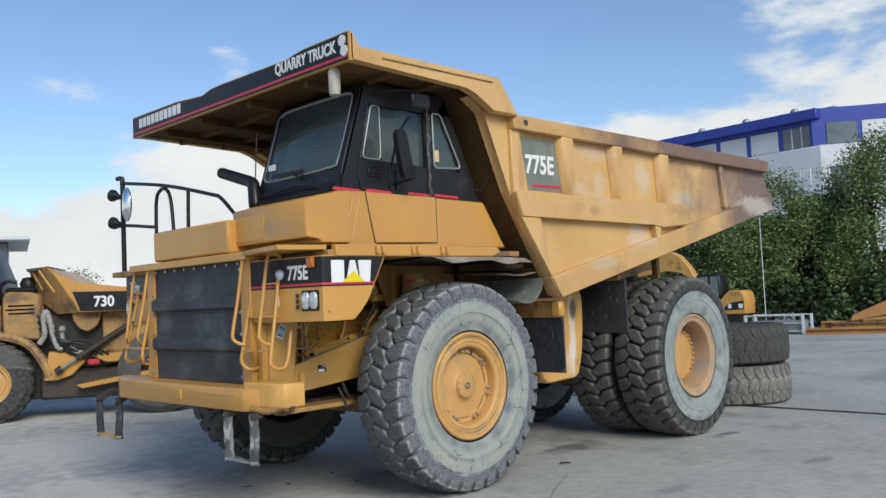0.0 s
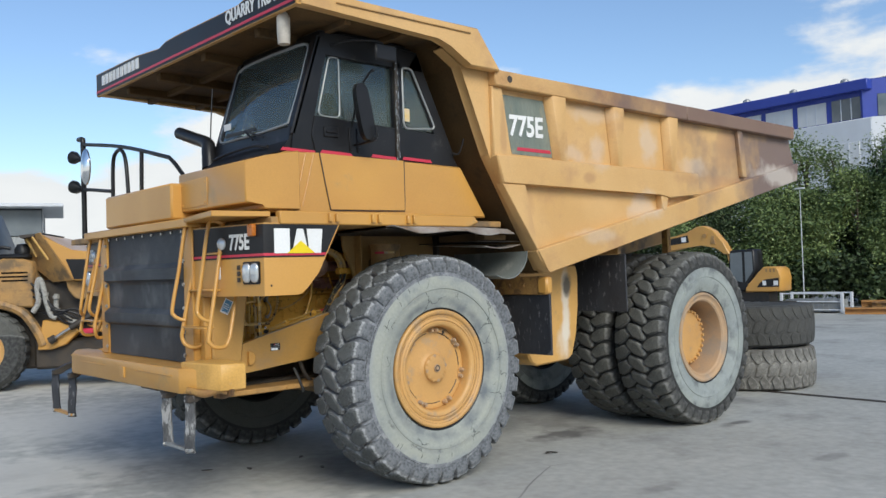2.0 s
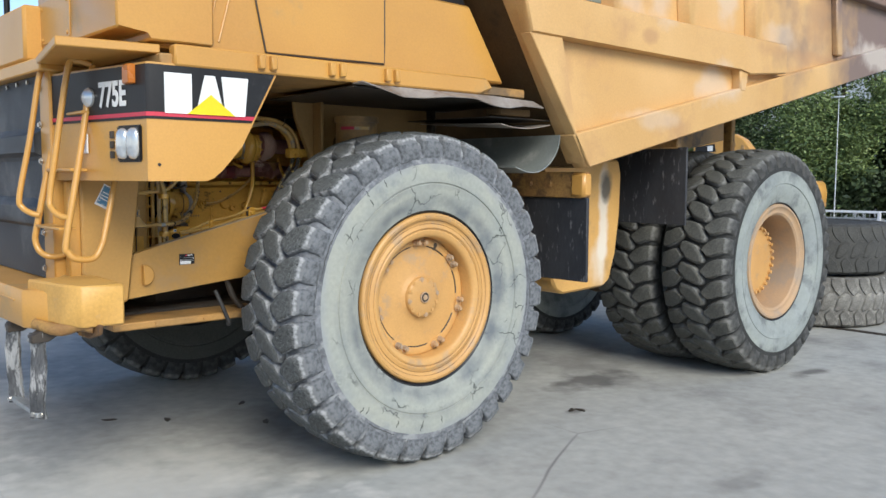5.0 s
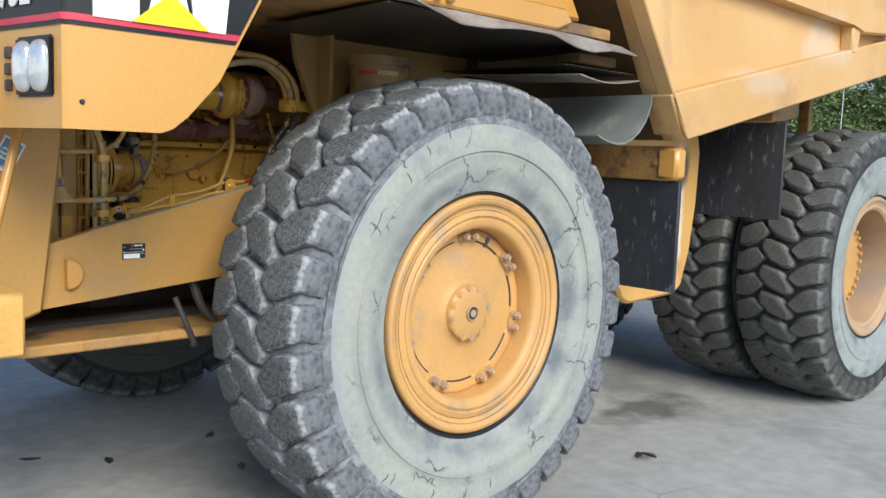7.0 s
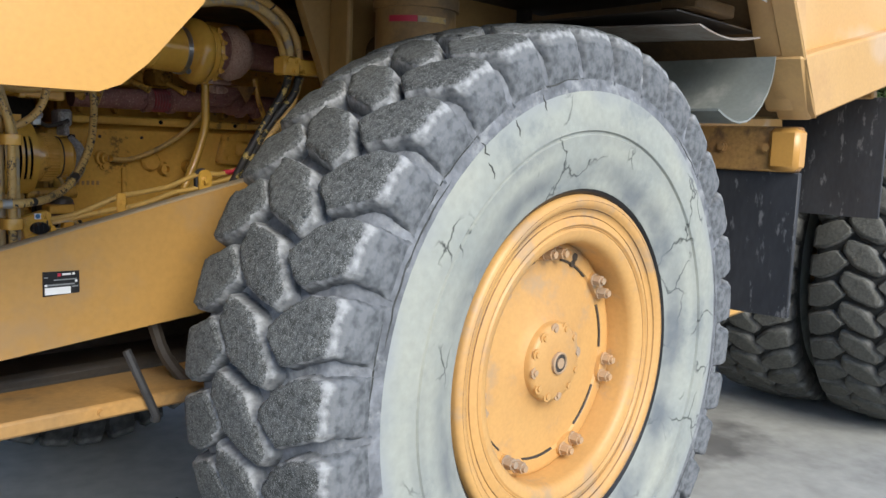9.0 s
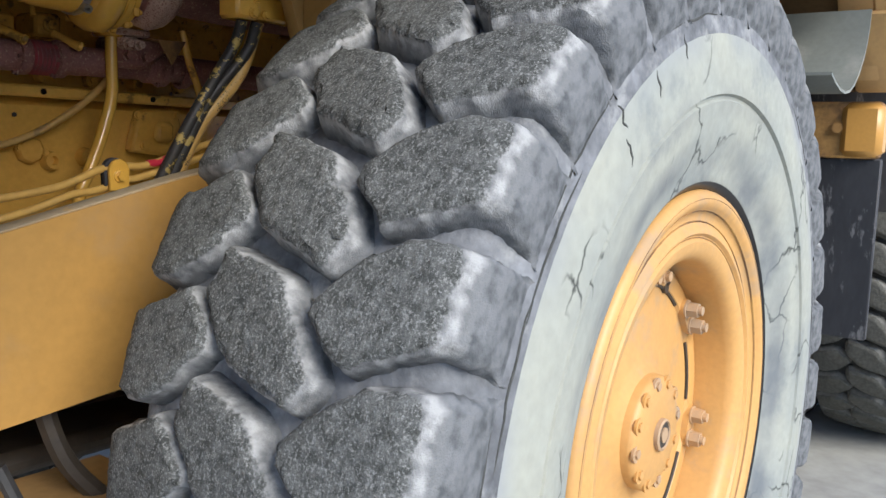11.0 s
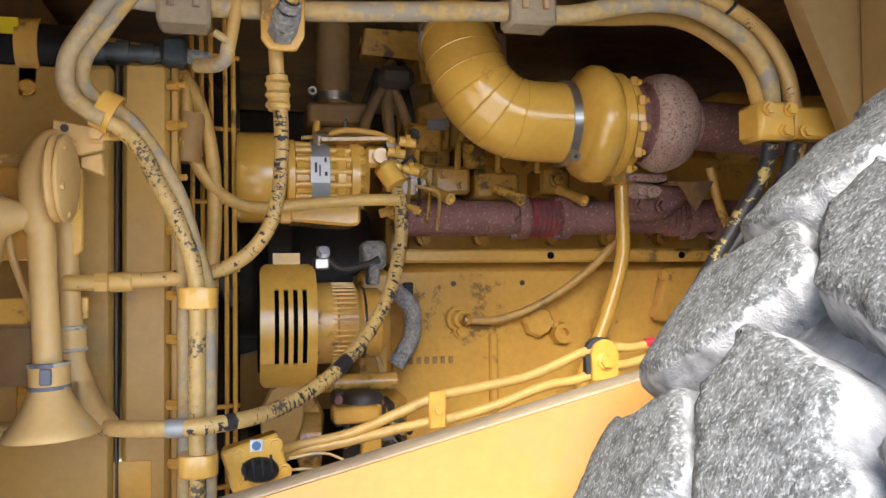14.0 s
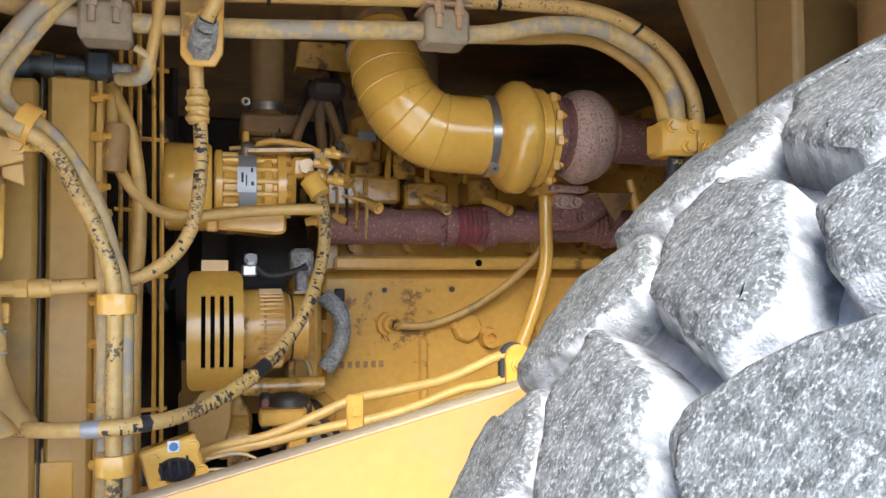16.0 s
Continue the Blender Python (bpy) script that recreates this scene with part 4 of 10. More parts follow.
front_tyre = make_tyre("tyre", sized(at_wheel(FRONT_AXLE - 0.012, -FY, 0.083), FLAT, 1.003), truck, "dusty grey cracked tyre with deep worn hexagonal tread", None, 44)
make_tyre("tyre", at_wheel(-0.15, 1.37, 0.02), truck, "tyre seen from its inner side, darkened for the shade under the truck", (SIDEWALL_SHADE, TREAD_DARK_DUST, TREAD_DARK, TREAD_GROOVE), 14)
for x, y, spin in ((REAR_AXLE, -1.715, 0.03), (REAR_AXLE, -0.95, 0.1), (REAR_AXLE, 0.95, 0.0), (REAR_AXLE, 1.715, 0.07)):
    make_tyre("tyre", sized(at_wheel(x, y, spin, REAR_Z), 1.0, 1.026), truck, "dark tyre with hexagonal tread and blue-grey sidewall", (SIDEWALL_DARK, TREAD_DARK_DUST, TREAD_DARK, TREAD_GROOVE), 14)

# deep weather cracks in the dusty front tyre's side
rnd = random.Random(4)


def side_depth(r):
    return 0.324 + (0.8945 - r) * 0.12 if r > 0.845 else (0.330 + (0.845 - r) * 0.073 if r > 0.79 else 0.334)


for k in range(22):
    lengthwise = k < 12
    a0 = rnd.uniform(0, 2 * math.pi)
    r0 = rnd.uniform(0.855, 0.885) if lengthwise else rnd.uniform(0.775, 0.85)
    line, steps = [], (16 if lengthwise else 9)
    for q in range(steps):
        if lengthwise:
            a, r = a0 + 0.026 * q, r0 + 0.006 * noise.noise((q * 0.6, k * 3.1, 0))
        else:
            a, r = a0 + 0.014 * noise.noise((q * 0.45, k * 2.7, 1)), r0 + 0.0075 * (q - 4)
        line.append((r * math.sin(a), -side_depth(r) + 0.0016, r * math.cos(a)))
    b = B()
    tube(b, line, 0.003, 5, 1, radii=lambda q: 0.0010 + 0.0026 * math.sin(math.pi * min(1, max(0, q))))
    part("sidewall_crack", b, CRACK, front_tyre)



def front_wheel(x, y):
    s = -1 if y < 0 else 1
    ax, o = (0, s, 0), (x, y, AXLE_Z)

    def on_wheel(r, a, out):
        return Vector((x + r * math.cos(a), y + s * out, AXLE_Z + r * math.sin(a)))

    b = B()     # rim: lip, gutter, lock ring, and the dished well
    lathe(b, [(0.525, 0.12), (0.539, 0.19), (0.540, 0.230), (0.536, 0.240), (0.526, 0.247), (0.512, 0.247), (0.502, 0.240), (0.490, 0.226), (0.478, 0.222), (0.466, 0.224),
              (0.457, 0.231), (0.447, 0.232), (0.441, 0.224), (0.434, 0.224), (0.428, 0.229), (0.412, 0.227), (0.398, 0.220), (0.389, 0.209), (0.385, 0.192), (0.384, 0.09)], o, ax, 72)
    rim = part("rim", b, RIM, truck, "yellow painted steel rim with lock rings")
    for r0, y0 in ((0.496, 0.234), (0.4375, 0.2245), (0.472, 0.2245), (0.5215, 0.2468)):
        b = B()
        lathe(b, [(r0 - 0.0022, y0 - 0.002), (r0, y0 + 0.0012), (r0 + 0.0022, y0 - 0.002)], o, ax, 72)
        part("ring_gap", b, RUSTY, rim)
    b = B()
    lathe(b, [(0.384, 0.08), (0.384, 0.112), (0.378, 0.119), (0.366, 0.122), (0.332, 0.122), (0.326, 0.114), (0.29, 0.115), (0.22, 0.121), (0.165, 0.128), (0.148, 0.134), (0.128, 0.146)], o, ax, 72)
    part("wheel_disc", b, RIM, rim)
    b = B()
    lathe(b, [(0.131, 0.12), (0.129, 0.160), (0.124, 0.170), (0.112, 0.176), (0.06, 0.180), (0.0, 0.181)], o, ax, 48)
    hub = part("hub", b, RIM, rim, "round yellow hub cap with a ring of bolts")
    for k in range(12):
        b = B()
        a = 2 * math.pi * k / 12 + 0.15
        c = on_wheel(0.111, a, 0.170)
        cyl(b, c, c + Vector((0, s * 0.006, 0)), 0.019, seg=14)
        cyl(b, c, c + Vector((0, s * 0.011, 0)), 0.0105, seg=6)
        part("hub_bolt", b, RIM if k % 3 else RIM_DUSTY, hub)
    b = B()
    lathe(b, [(0.036, 0.178), (0.036, 0.190), (0.031, 0.193), (0.028, 0.188), (0.017, 0.188), (0.017, 0.193), (0.0, 0.193)], o, ax, 24)
    part("hub_plug", b, RIM_DUSTY, rim)
    b = B()
    lathe(b, [(0.0295, 0.186), (0.0295, 0.1895), (0.0175, 0.1895), (0.0175, 0.186)], o, ax, 24)
    part("plug_ring", b, DARK, rim)
    for k in range(7):
        a = radians(38.3 - 360 / 7 * k)
        b = B()
        outline = []
        for q in np.linspace(0, 2 * math.pi, 25)[:-1]:
            u, v = 0.052 * math.copysign(abs(math.cos(q)) ** 0.7, math.cos(q)), 0.025 * math.copysign(abs(math.sin(q)) ** 0.7, math.sin(q))
            outline.append((0.350 + v - 1.3 * u * u, u))
        lower = [b.verts.new(on_wheel(math.hypot(p, q), a + math.atan2(q, p), 0.114)) for p, q in outline]
        upper = [b.verts.new(on_wheel(math.hypot(p, q), a + math.atan2(q, p), 0.131)) for p, q in outline]
        b.faces.new(lower), b.faces.new(upper[::-1])
        for i in range(24):
            b.faces.new((lower[i], lower[(i + 1) % 24], upper[(i + 1) % 24], upper[i]))
        clamp = part("rim_clamp", b, RIM, rim, "pair of wheel nuts on a clamp")
        for da in (-0.085, 0.085):
            b = B()
            c = on_wheel(0.347, a + da, 0.131)
            cyl(b, c, c + Vector((0, s * 0.004, 0)), 0.023, seg=16)
            cyl(b, c + Vector((0, s * 0.004, 0)), c + Vector((0, s * 0.030, 0)), 0.0195, 0.0185, seg=6)
            cyl(b, c + Vector((0, s * 0.030, 0)), c + Vector((0, s * 0.040, 0)), 0.0115, seg=10)
            part("wheel_nut", b, RIM_DUSTY, clamp)
        if s < 0:
            b = B()
            a2 = a + radians(180 / 7)
            tube(b, [on_wheel(0.3275, a2 + q, 0.1165) for q in (-0.24, -0.12, 0, 0.12, 0.24)], 0.0048, 6, 3)
            part("rim_gap", b, DARK, rim)
    b = B()     # slot for the valve
    a = radians(66)
    for r, w in ((0.352, 0.015), (0.33, 0.012)):
        c = on_wheel(r, a, 0.1225)
        cyl(b, c - Vector((0, s * 0.02, 0)), c + Vector((0, s * 0.001, 0)), w, seg=14)
    part("valve_slot", b, DARK, rim)
    return rim


front_wheel(FRONT_AXLE, -FY - 0.013)
front_wheel(-0.05, 1.47)
for y in (-1.715, 1.715):
    s = -1 if y < 0 else 1
    ax, o = (0, s, 0), (REAR_AXLE, y, REAR_Z)
    b = B()
    lathe(b, [(0.545, 0.14), (0.556, 0.235), (0.556, 0.272), (0.546, 0.287), (0.528, 0.287), (0.515, 0.272), (0.487, 0.262), (0.472, 0.266), (0.452, 0.252), (0.44, 0.2),
              (0.43, -0.02), (0.425, -0.24), (0.43, -0.34)], o, ax, 56)
    rim = part("rim", b, RIM_DUSTY, truck, "deep dusty brown-yellow rear wheel rim")
    b = B()
    lathe(b, [(0.43, -0.10), (0.36, -0.09), (0.35, 0.03), (0.335, 0.05), (0.29, 0.055), (0.12, 0.07), (0.0, 0.075)], o, ax, 48)
    for k in range(28):
        a = 2 * math.pi * k / 28
        c = Vector((REAR_AXLE + 0.318 * math.cos(a), y + s * 0.05, REAR_Z + 0.318 * math.sin(a)))
        bolt(b, c, ax, 0.018, 0.03)
    part("final_drive", b, RIM, rim, "yellow final drive cover ringed with studs")
b = B()
cyl(b, (REAR_AXLE, -1.5, REAR_Z), (REAR_AXLE, 1.5, REAR_Z), 0.34, seg=28)
lathe(b, [(0, -0.5), (0.3, -0.45), (0.48, -0.2), (0.5, 0.2), (0.32, 0.5)], (REAR_AXLE, 0, REAR_Z), (1, 0, 0), 28)
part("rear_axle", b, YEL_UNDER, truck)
b = B()
cyl(b, (0, -1.5, AXLE_Z), (0, 1.5, AXLE_Z), 0.17, seg=24)
box(b, (-0.25, -1.0, 0.7), (0.25, 1.0, 0.95), 0.05)
part("front_axle", b, YEL_UNDER, truck)

# ---- frame, bumper ----
for s in (-1, 1):
    b = B()
    prism(b, [(-1.95, 1.01), (-1.95, 1.245), (-1.38, 1.395), (-0.66, 1.569), (-0.2, 1.655), (2.45, 1.66), (2.45, 1.2), (0.2, 1.2), (-0.60, 1.22), (-0.81, 1.17), (-1.6, 1.09)], "y", s * 1.035, s * 1.09, 0.006)
    rail = part("frame_rail", b, YEL_FRAME, truck, "thick welded yellow steel frame rail")
    b = B()
    prism(b, [(2.40, 1.20), (2.40, 1.66), (3.0, 1.66), (5.4, 1.55), (5.4, 1.2)], "y", s * 0.56, s * 0.64, 0.006)
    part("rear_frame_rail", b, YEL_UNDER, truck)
    b = B()
    prism(b, [(-1.40, 1.3935), (-0.66, 1.5730), (-0.2, 1.659), (-0.2, 1.651), (-0.66, 1.565), (-1.40, 1.3855)], "y", s * 1.034, s * 1.084, 0.002)
    part("rail_dust", b, DUST_PALE, rail, "pale dust lying on the upper edge")
    b = B()
    prism(b, [(-1.86, 1.0), (-1.86, 2.34), (-1.56, 2.34), (-1.55, 1.84), (-1.528, 1.76), (-1.61, 1.09)], "y", s * 1.095, s * 1.15, 0.012)
    part("front_upright", b, YEL_FRAME, truck)
    if s < 0:
        b = B()
        prism(b, [(-1.280, 1.268), (-1.280, 1.334), (-1.184, 1.332), (-1.184, 1.272)], "y", -1.094, -1.0905)
        plate = part("rating_plate", b, BLACK, rail, "small black data plate with a white strip")
        for x0, x1, z0, z1, mat in ((-1.276, -1.208, 1.272, 1.291, WHITE), (-1.276, -1.270, 1.2945, 1.300, WHITE), (-1.196, -1.190, 1.3015, 1.308, WHITE), (-1.269, -1.197, 1.2955, 1.2995, ZINC),
                                    (-1.252, -1.192, 1.309, 1.312, ZINC), (-1.242, -1.234, 1.320, 1.328, RED), (-1.230, -1.207, 1.322, 1.327, WHITE), (-1.203, -1.197, 1.322, 1.328, WHITE), (-1.205, -1.188, 1.289, 1.292, ZINC), (-1.277, -1.268, 1.317, 1.320, ZINC)):
            b = B()
            prism(b, [(x0, z0), (x0, z1), (x1, z1), (x1, z0)], "y", -1.0955, -1.094)
            part("plate_print", b, mat, plate)
        b = B()
        prism(b, [(-1.51, 1.165)] + [(-1.50 + 0.055 * math.cos(a), 1.225 + 0.06 * math.sin(a)) for a in np.linspace(-1.5, 1.5, 12)] + [(-1.51, 1.285)], "y", -1.085, -1.125, 0.006)
        part("lifting_boss", b, YEL, rail)
b = B()
prism(b, [(-2.2, -1.22), (-2.2, 1.25), (-2.03, 1.66), (-1.97, 1.72), (-1.86, 1.72), (-1.86, -1.45), (-2.06, -1.45)], "z", 1.01, 1.21, 0.012)
box(b, (-2.215, -0.13, 1.06), (-2.19, -0.03, 1.16), 0.006)
box(b, (-2.206, 0.35, 1.14), (-2.19, 1.0, 1.15), 0.002)
box(b, (-2.206, -1.1, 1.14), (-2.19, -0.35, 1.15), 0.002)
bumper = part("bumper", b, YEL, truck, "scuffed yellow steel front bumper")
b = B()     # the corner block, knocked back and scraped
prism(b, [(-2.16, -1.18), (-2.11, -1.48), (-2.03, -1.61), (-1.82, -1.63), (-1.82, -1.20)], "z", 1.045, 1.255, 0.010)
for v in b.verts:
    d = math.exp(-((v.co.y + 1.42) / 0.12) ** 2) * max(0.0, min(1.0, (-1.95 - v.co.x) / 0.12))
    v.co.x += 0.03 * d
    v.co.z += 0.02 * (v.co.y + 1.45)
part("bumper_corner", b, SCUFFED, bumper, "dented and scraped bumper corner")
b = B()
tube(b, [(-2.16, -1.30, 1.04), (-2.09, -1.44, 1.02), (-2.02, -1.53, 1.045), (-1.96, -1.58, 1.03)], 0.04, 12, 6, radii=lambda q: 0.034 - 0.014 * abs(q - 0.4))
part("tow_lug", b, RUSTY, bumper, "bent and scraped steel tow lug")
b = B()
prism(b, [(-1.30, 1.045), (-1.66, 1.055), (-1.64, 1.005), (-1.50, 0.965), (-1.34, 0.96)], "x", -1.96, -1.94, 0.004)
part("bumper_lip", b, RUSTY, bumper)
b = B()
cyl(b, (-1.9, -0.15, 0.97), (-1.9, 0.15, 0.97), 0.06)
cyl(b, (-1.9, -0.35, 0.99), (-1.9, -0.05, 0.99), 0.05)
part("underslung_pipe", b, DARK, truck)
b = B()
box(b, (-1.70, -1.14, 0.915), (-0.72, -0.86, 0.960), 0.008)
for x in (-1.45, -1.15, -0.85):
    bolt(b, (x, -1.14, 0.938), (0, -1, 0), 0.008, 0.010)
part("cross_guard", b, YEL_UNDER, truck, "yellow guard bar below the engine")
b = B()
tube(b, [(-1.07, -1.13, 1.10), (-1.035, -1.152, 1.0), (-1.008, -1.155, 0.935), (-0.992, -1.155, 0.895), (-0.988, -1.13, 0.885)], 0.013, 8, 5)
part("tie_strap", b, DARK_RUBBER, truck, "black strap knotted round the guard bar")
b = B()
box(b, (-1.6, -0.80, 0.93), (0.2, 0.80, 0.985), 0.02)
box(b, (-1.3, -0.6, 0.90), (0.6, 0.6, 1.30), 0.08)
tube(b, [(-0.95, -1.0, 1.25), (-0.9, -1.02, 1.05), (-0.82, -1.05, 0.93)], 0.02, 8)
part("sump", b, DARK, truck)
for s in (-1, 1):       # hanging rubber steps under the bumper
    y0, y1 = (-1.34, -0.92) if s < 0 else (1.36, 1.86)
    x = -2.165
    step = thing("hanging_step", "", "")
    step.parent = truck
    step["label"] = "worn black rubber step straps with a low rung"
    for i, y in enumerate((y0, y1)):
        b = B()
        n = 9
        ring = []
        for k in range(n + 1):
            z = 1.0 - 0.45 * k / n
            a = radians(-38 + 4 * math.sin(k * 1.1 + i))
            w = 0.040 + 0.003 * math.sin(k * 2.3 + i)
            c = Vector((x + 0.008 * math.sin(k * 0.7 + i * 2), y + 0.010 * math.sin(k * 0.9 + i), z))
            e, f = Vector((math.sin(a), math.cos(a), 0)) * w, Vector((math.cos(a), -math.sin(a), 0)) * 0.010
            ring.append([b.verts.new(c - e - f), b.verts.new(c + e - f), b.verts.new(c + e + f), b.verts.new(c - e + f)])
        for p, q in zip(ring, ring[1:]):
            for j in range(4):
                b.faces.new((p[j], p[(j + 1) % 4], q[(j + 1) % 4], q[j]))
        b.faces.new(ring[0][::-1]), b.faces.new(ring[-1])
        bmesh.ops.recalc_face_normals(b, faces=b.faces[:])
        part("strap", b, STRAP if s < 0 else RUBBER, step, "frayed rubber strap, worn pale" if s < 0 else "")
        for z in (0.575, 0.965):
            for dw in (-0.022, 0.022):
                b = B()
                a = radians(-38)
                bolt(b, (x + math.sin(a) * dw - 0.012, y + math.cos(a) * dw, z), (-math.cos(a), math.sin(a), 0), 0.010, 0.012)
                part("strap_bolt", b, STEEL, step)
        b = B()
        prism(b, [(-2.20, 0.95), (-2.12, 0.95), (-1.98, 1.03), (-1.98, 1.07), (-2.06, 1.05), (-2.20, 0.99)], "y", y - 0.035, y + 0.035, 0.004)
        part("strap_bracket", b, DARK, step)
    b = B()
    box(b, (x - 0.022, y0 - 0.02, 0.56), (x + 0.03, y1 + 0.02, 0.585), 0.004)
    part("rung", b, ZINC if s < 0 else YEL, step)

# ---- grille, front boxes, fairings ----
b = B()
z0, z1 = 1.215, 2.36
prof = []
for k in range(49):
    z = z0 + (z1 - z0) * k / 48
    d = 0.0
    for c in (1.58, 1.98):
        q = abs(z - c)
        d = max(d, 0.055 if q < 0.05 else 0.055 * max(0, 1 - (q - 0.05) / 0.03))
    prof.append((d, z))
pts = [(-1.95 - d, z) for d, z in prof] + [(-1.90, z1), (-1.90, z0)]
prism(b, pts, "y", -0.86, 0.86)
grille = part("radiator_grille", b, GRILLE, truck, "black perforated radiator grille with horizontal ridges", angle=25)
for k in range(9):
    b = B()
    cyl(b, (-1.955, -0.82 + 0.205 * k, 2.335), (-1.965, -0.82 + 0.205 * k, 2.335), 0.012, seg=10)
    part("grille_bolt", b, STEEL, grille)
for s in (-1, 1):
    for k in range(6):
        b = B()
        bolt(b, (-1.972, s * 0.875, 1.28 + 0.2 * k), (-1, 0, 0), 0.014, 0.014)
        part("grille_bolt", b, STEEL, grille)
for s in (-1, 1):
    b = B()
    prism(b, [(s * 0.862, 1.21), (s * 0.862, 2.40), (s * 1.03, 2.40), (s * 1.03, 1.21)], "x", -1.97, -1.85, 0.008)
    part("grille_post", b, YEL, truck)
b = B()
prism(b, [(-2.02, 2.362), (-2.02, 2.435), (-1.5, 2.45), (-1.5, 2.362)], "y", -1.05, 1.35, 0.008)
part("front_sill", b, YEL, truck)
b = B()
box(b, (-2.0, -0.72, 2.445), (-1.45, 0.79, 2.76), 0.018)
part("front_box", b, YEL, truck, "plain yellow sheet steel box on the front deck")
b = B()
prism(b, [(-1.90, 2.505), (-1.90, 2.835), (-1.72, 2.885), (-1.40, 2.945), (-1.40, 2.46), (-1.74, 2.46), (-1.74, 2.505)], "y", -1.83, -0.66, 0.010)
hood = part("hood_box", b, YEL, truck)
b = B()
box(b, (-1.906, -1.20, 2.535), (-1.8985, -0.70, 2.77), 0.003)
for y, z in ((-1.16, 2.73), (-0.75, 2.56), (-1.16, 2.56), (-0.75, 2.73)):
    bolt(b, (-1.906, y, z), (-1, 0, 0), 0.009, 0.006)
part("access_panel", b, YEL, hood)
b = B()
prism(b, [(-2.17, -1.79), (-2.00, -0.90), (-1.70, -0.88), (-1.70, -1.86)], "z", 2.395, 2.44, 0.006)
part("ladder_landing", b, YEL, truck)
b = B()
box(b, (-1.72, -1.90, 2.335), (0.86, 1.93, 2.395), 0.008)
box(b, (-1.95, 0.9, 2.335), (-1.4, 1.95, 2.395), 0.008)
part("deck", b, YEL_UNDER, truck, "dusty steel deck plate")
b = B()
prism(b, [(-1.66, 2.335), (0.40, 2.335), (0.52, 2.38), (0.46, 2.44), (-1.66, 2.44)], "y", -1.935, -1.86, 0.01)
for x in (-1.16, -0.72, -0.33):
    for dx in (-0.035, 0.035):
        box(b, (x + dx - 0.018, -1.965, 2.355), (x + dx + 0.018, -1.93, 2.43), 0.006)
part("deck_edge", b, YEL, truck)
# bent sheets hanging out under the deck edge
def strip(name, xs, inner, outer, mat, label, thick=0.006):
    """A thin sheet between two wavy edges, each given as x -> (y, z)."""
    q = B()
    rows = [[q.verts.new((x, *f)) for f in (inner(x), [(p + r) / 2 for p, r in zip(inner(x), outer(x))], outer(x))] for x in xs]
    for r0, r1 in zip(rows, rows[1:]):
        for i in (0, 1):
            q.faces.new((r0[i], r1[i], r1[i + 1], r0[i + 1]))
    solid(q, geom=q.faces[:], thickness=thick)
    return part(name, q, mat, truck, label)


DROOP = [(-0.60, 2.338), (-0.44, 2.300), (-0.28, 2.268), (-0.12, 2.274), (0.05, 2.293), (0.28, 2.297), (0.47, 2.262), (0.60, 2.253), (0.73, 2.275), (0.92, 2.270)]
strip("torn_splash_sheet", np.linspace(-0.60, 0.92, 40), lambda x: (-1.925, 2.332 - 0.03 * max(0, x - 0.5)), lambda x: (-2.01 - 0.012 * math.sin(9 * x), float(np.interp(x, *zip(*DROOP)))), SPLASH, "bent dusty grey sheet hanging under the deck edge")
# Black sheet added to paint in the shade below the deck.
strip("deck_shade_sheet", np.linspace(-0.60, 0.92, 12), lambda x: (-1.0, 2.30), lambda x: (-1.925, 2.318), DARK, "black sheet added for the shade under the deck", 0.008)
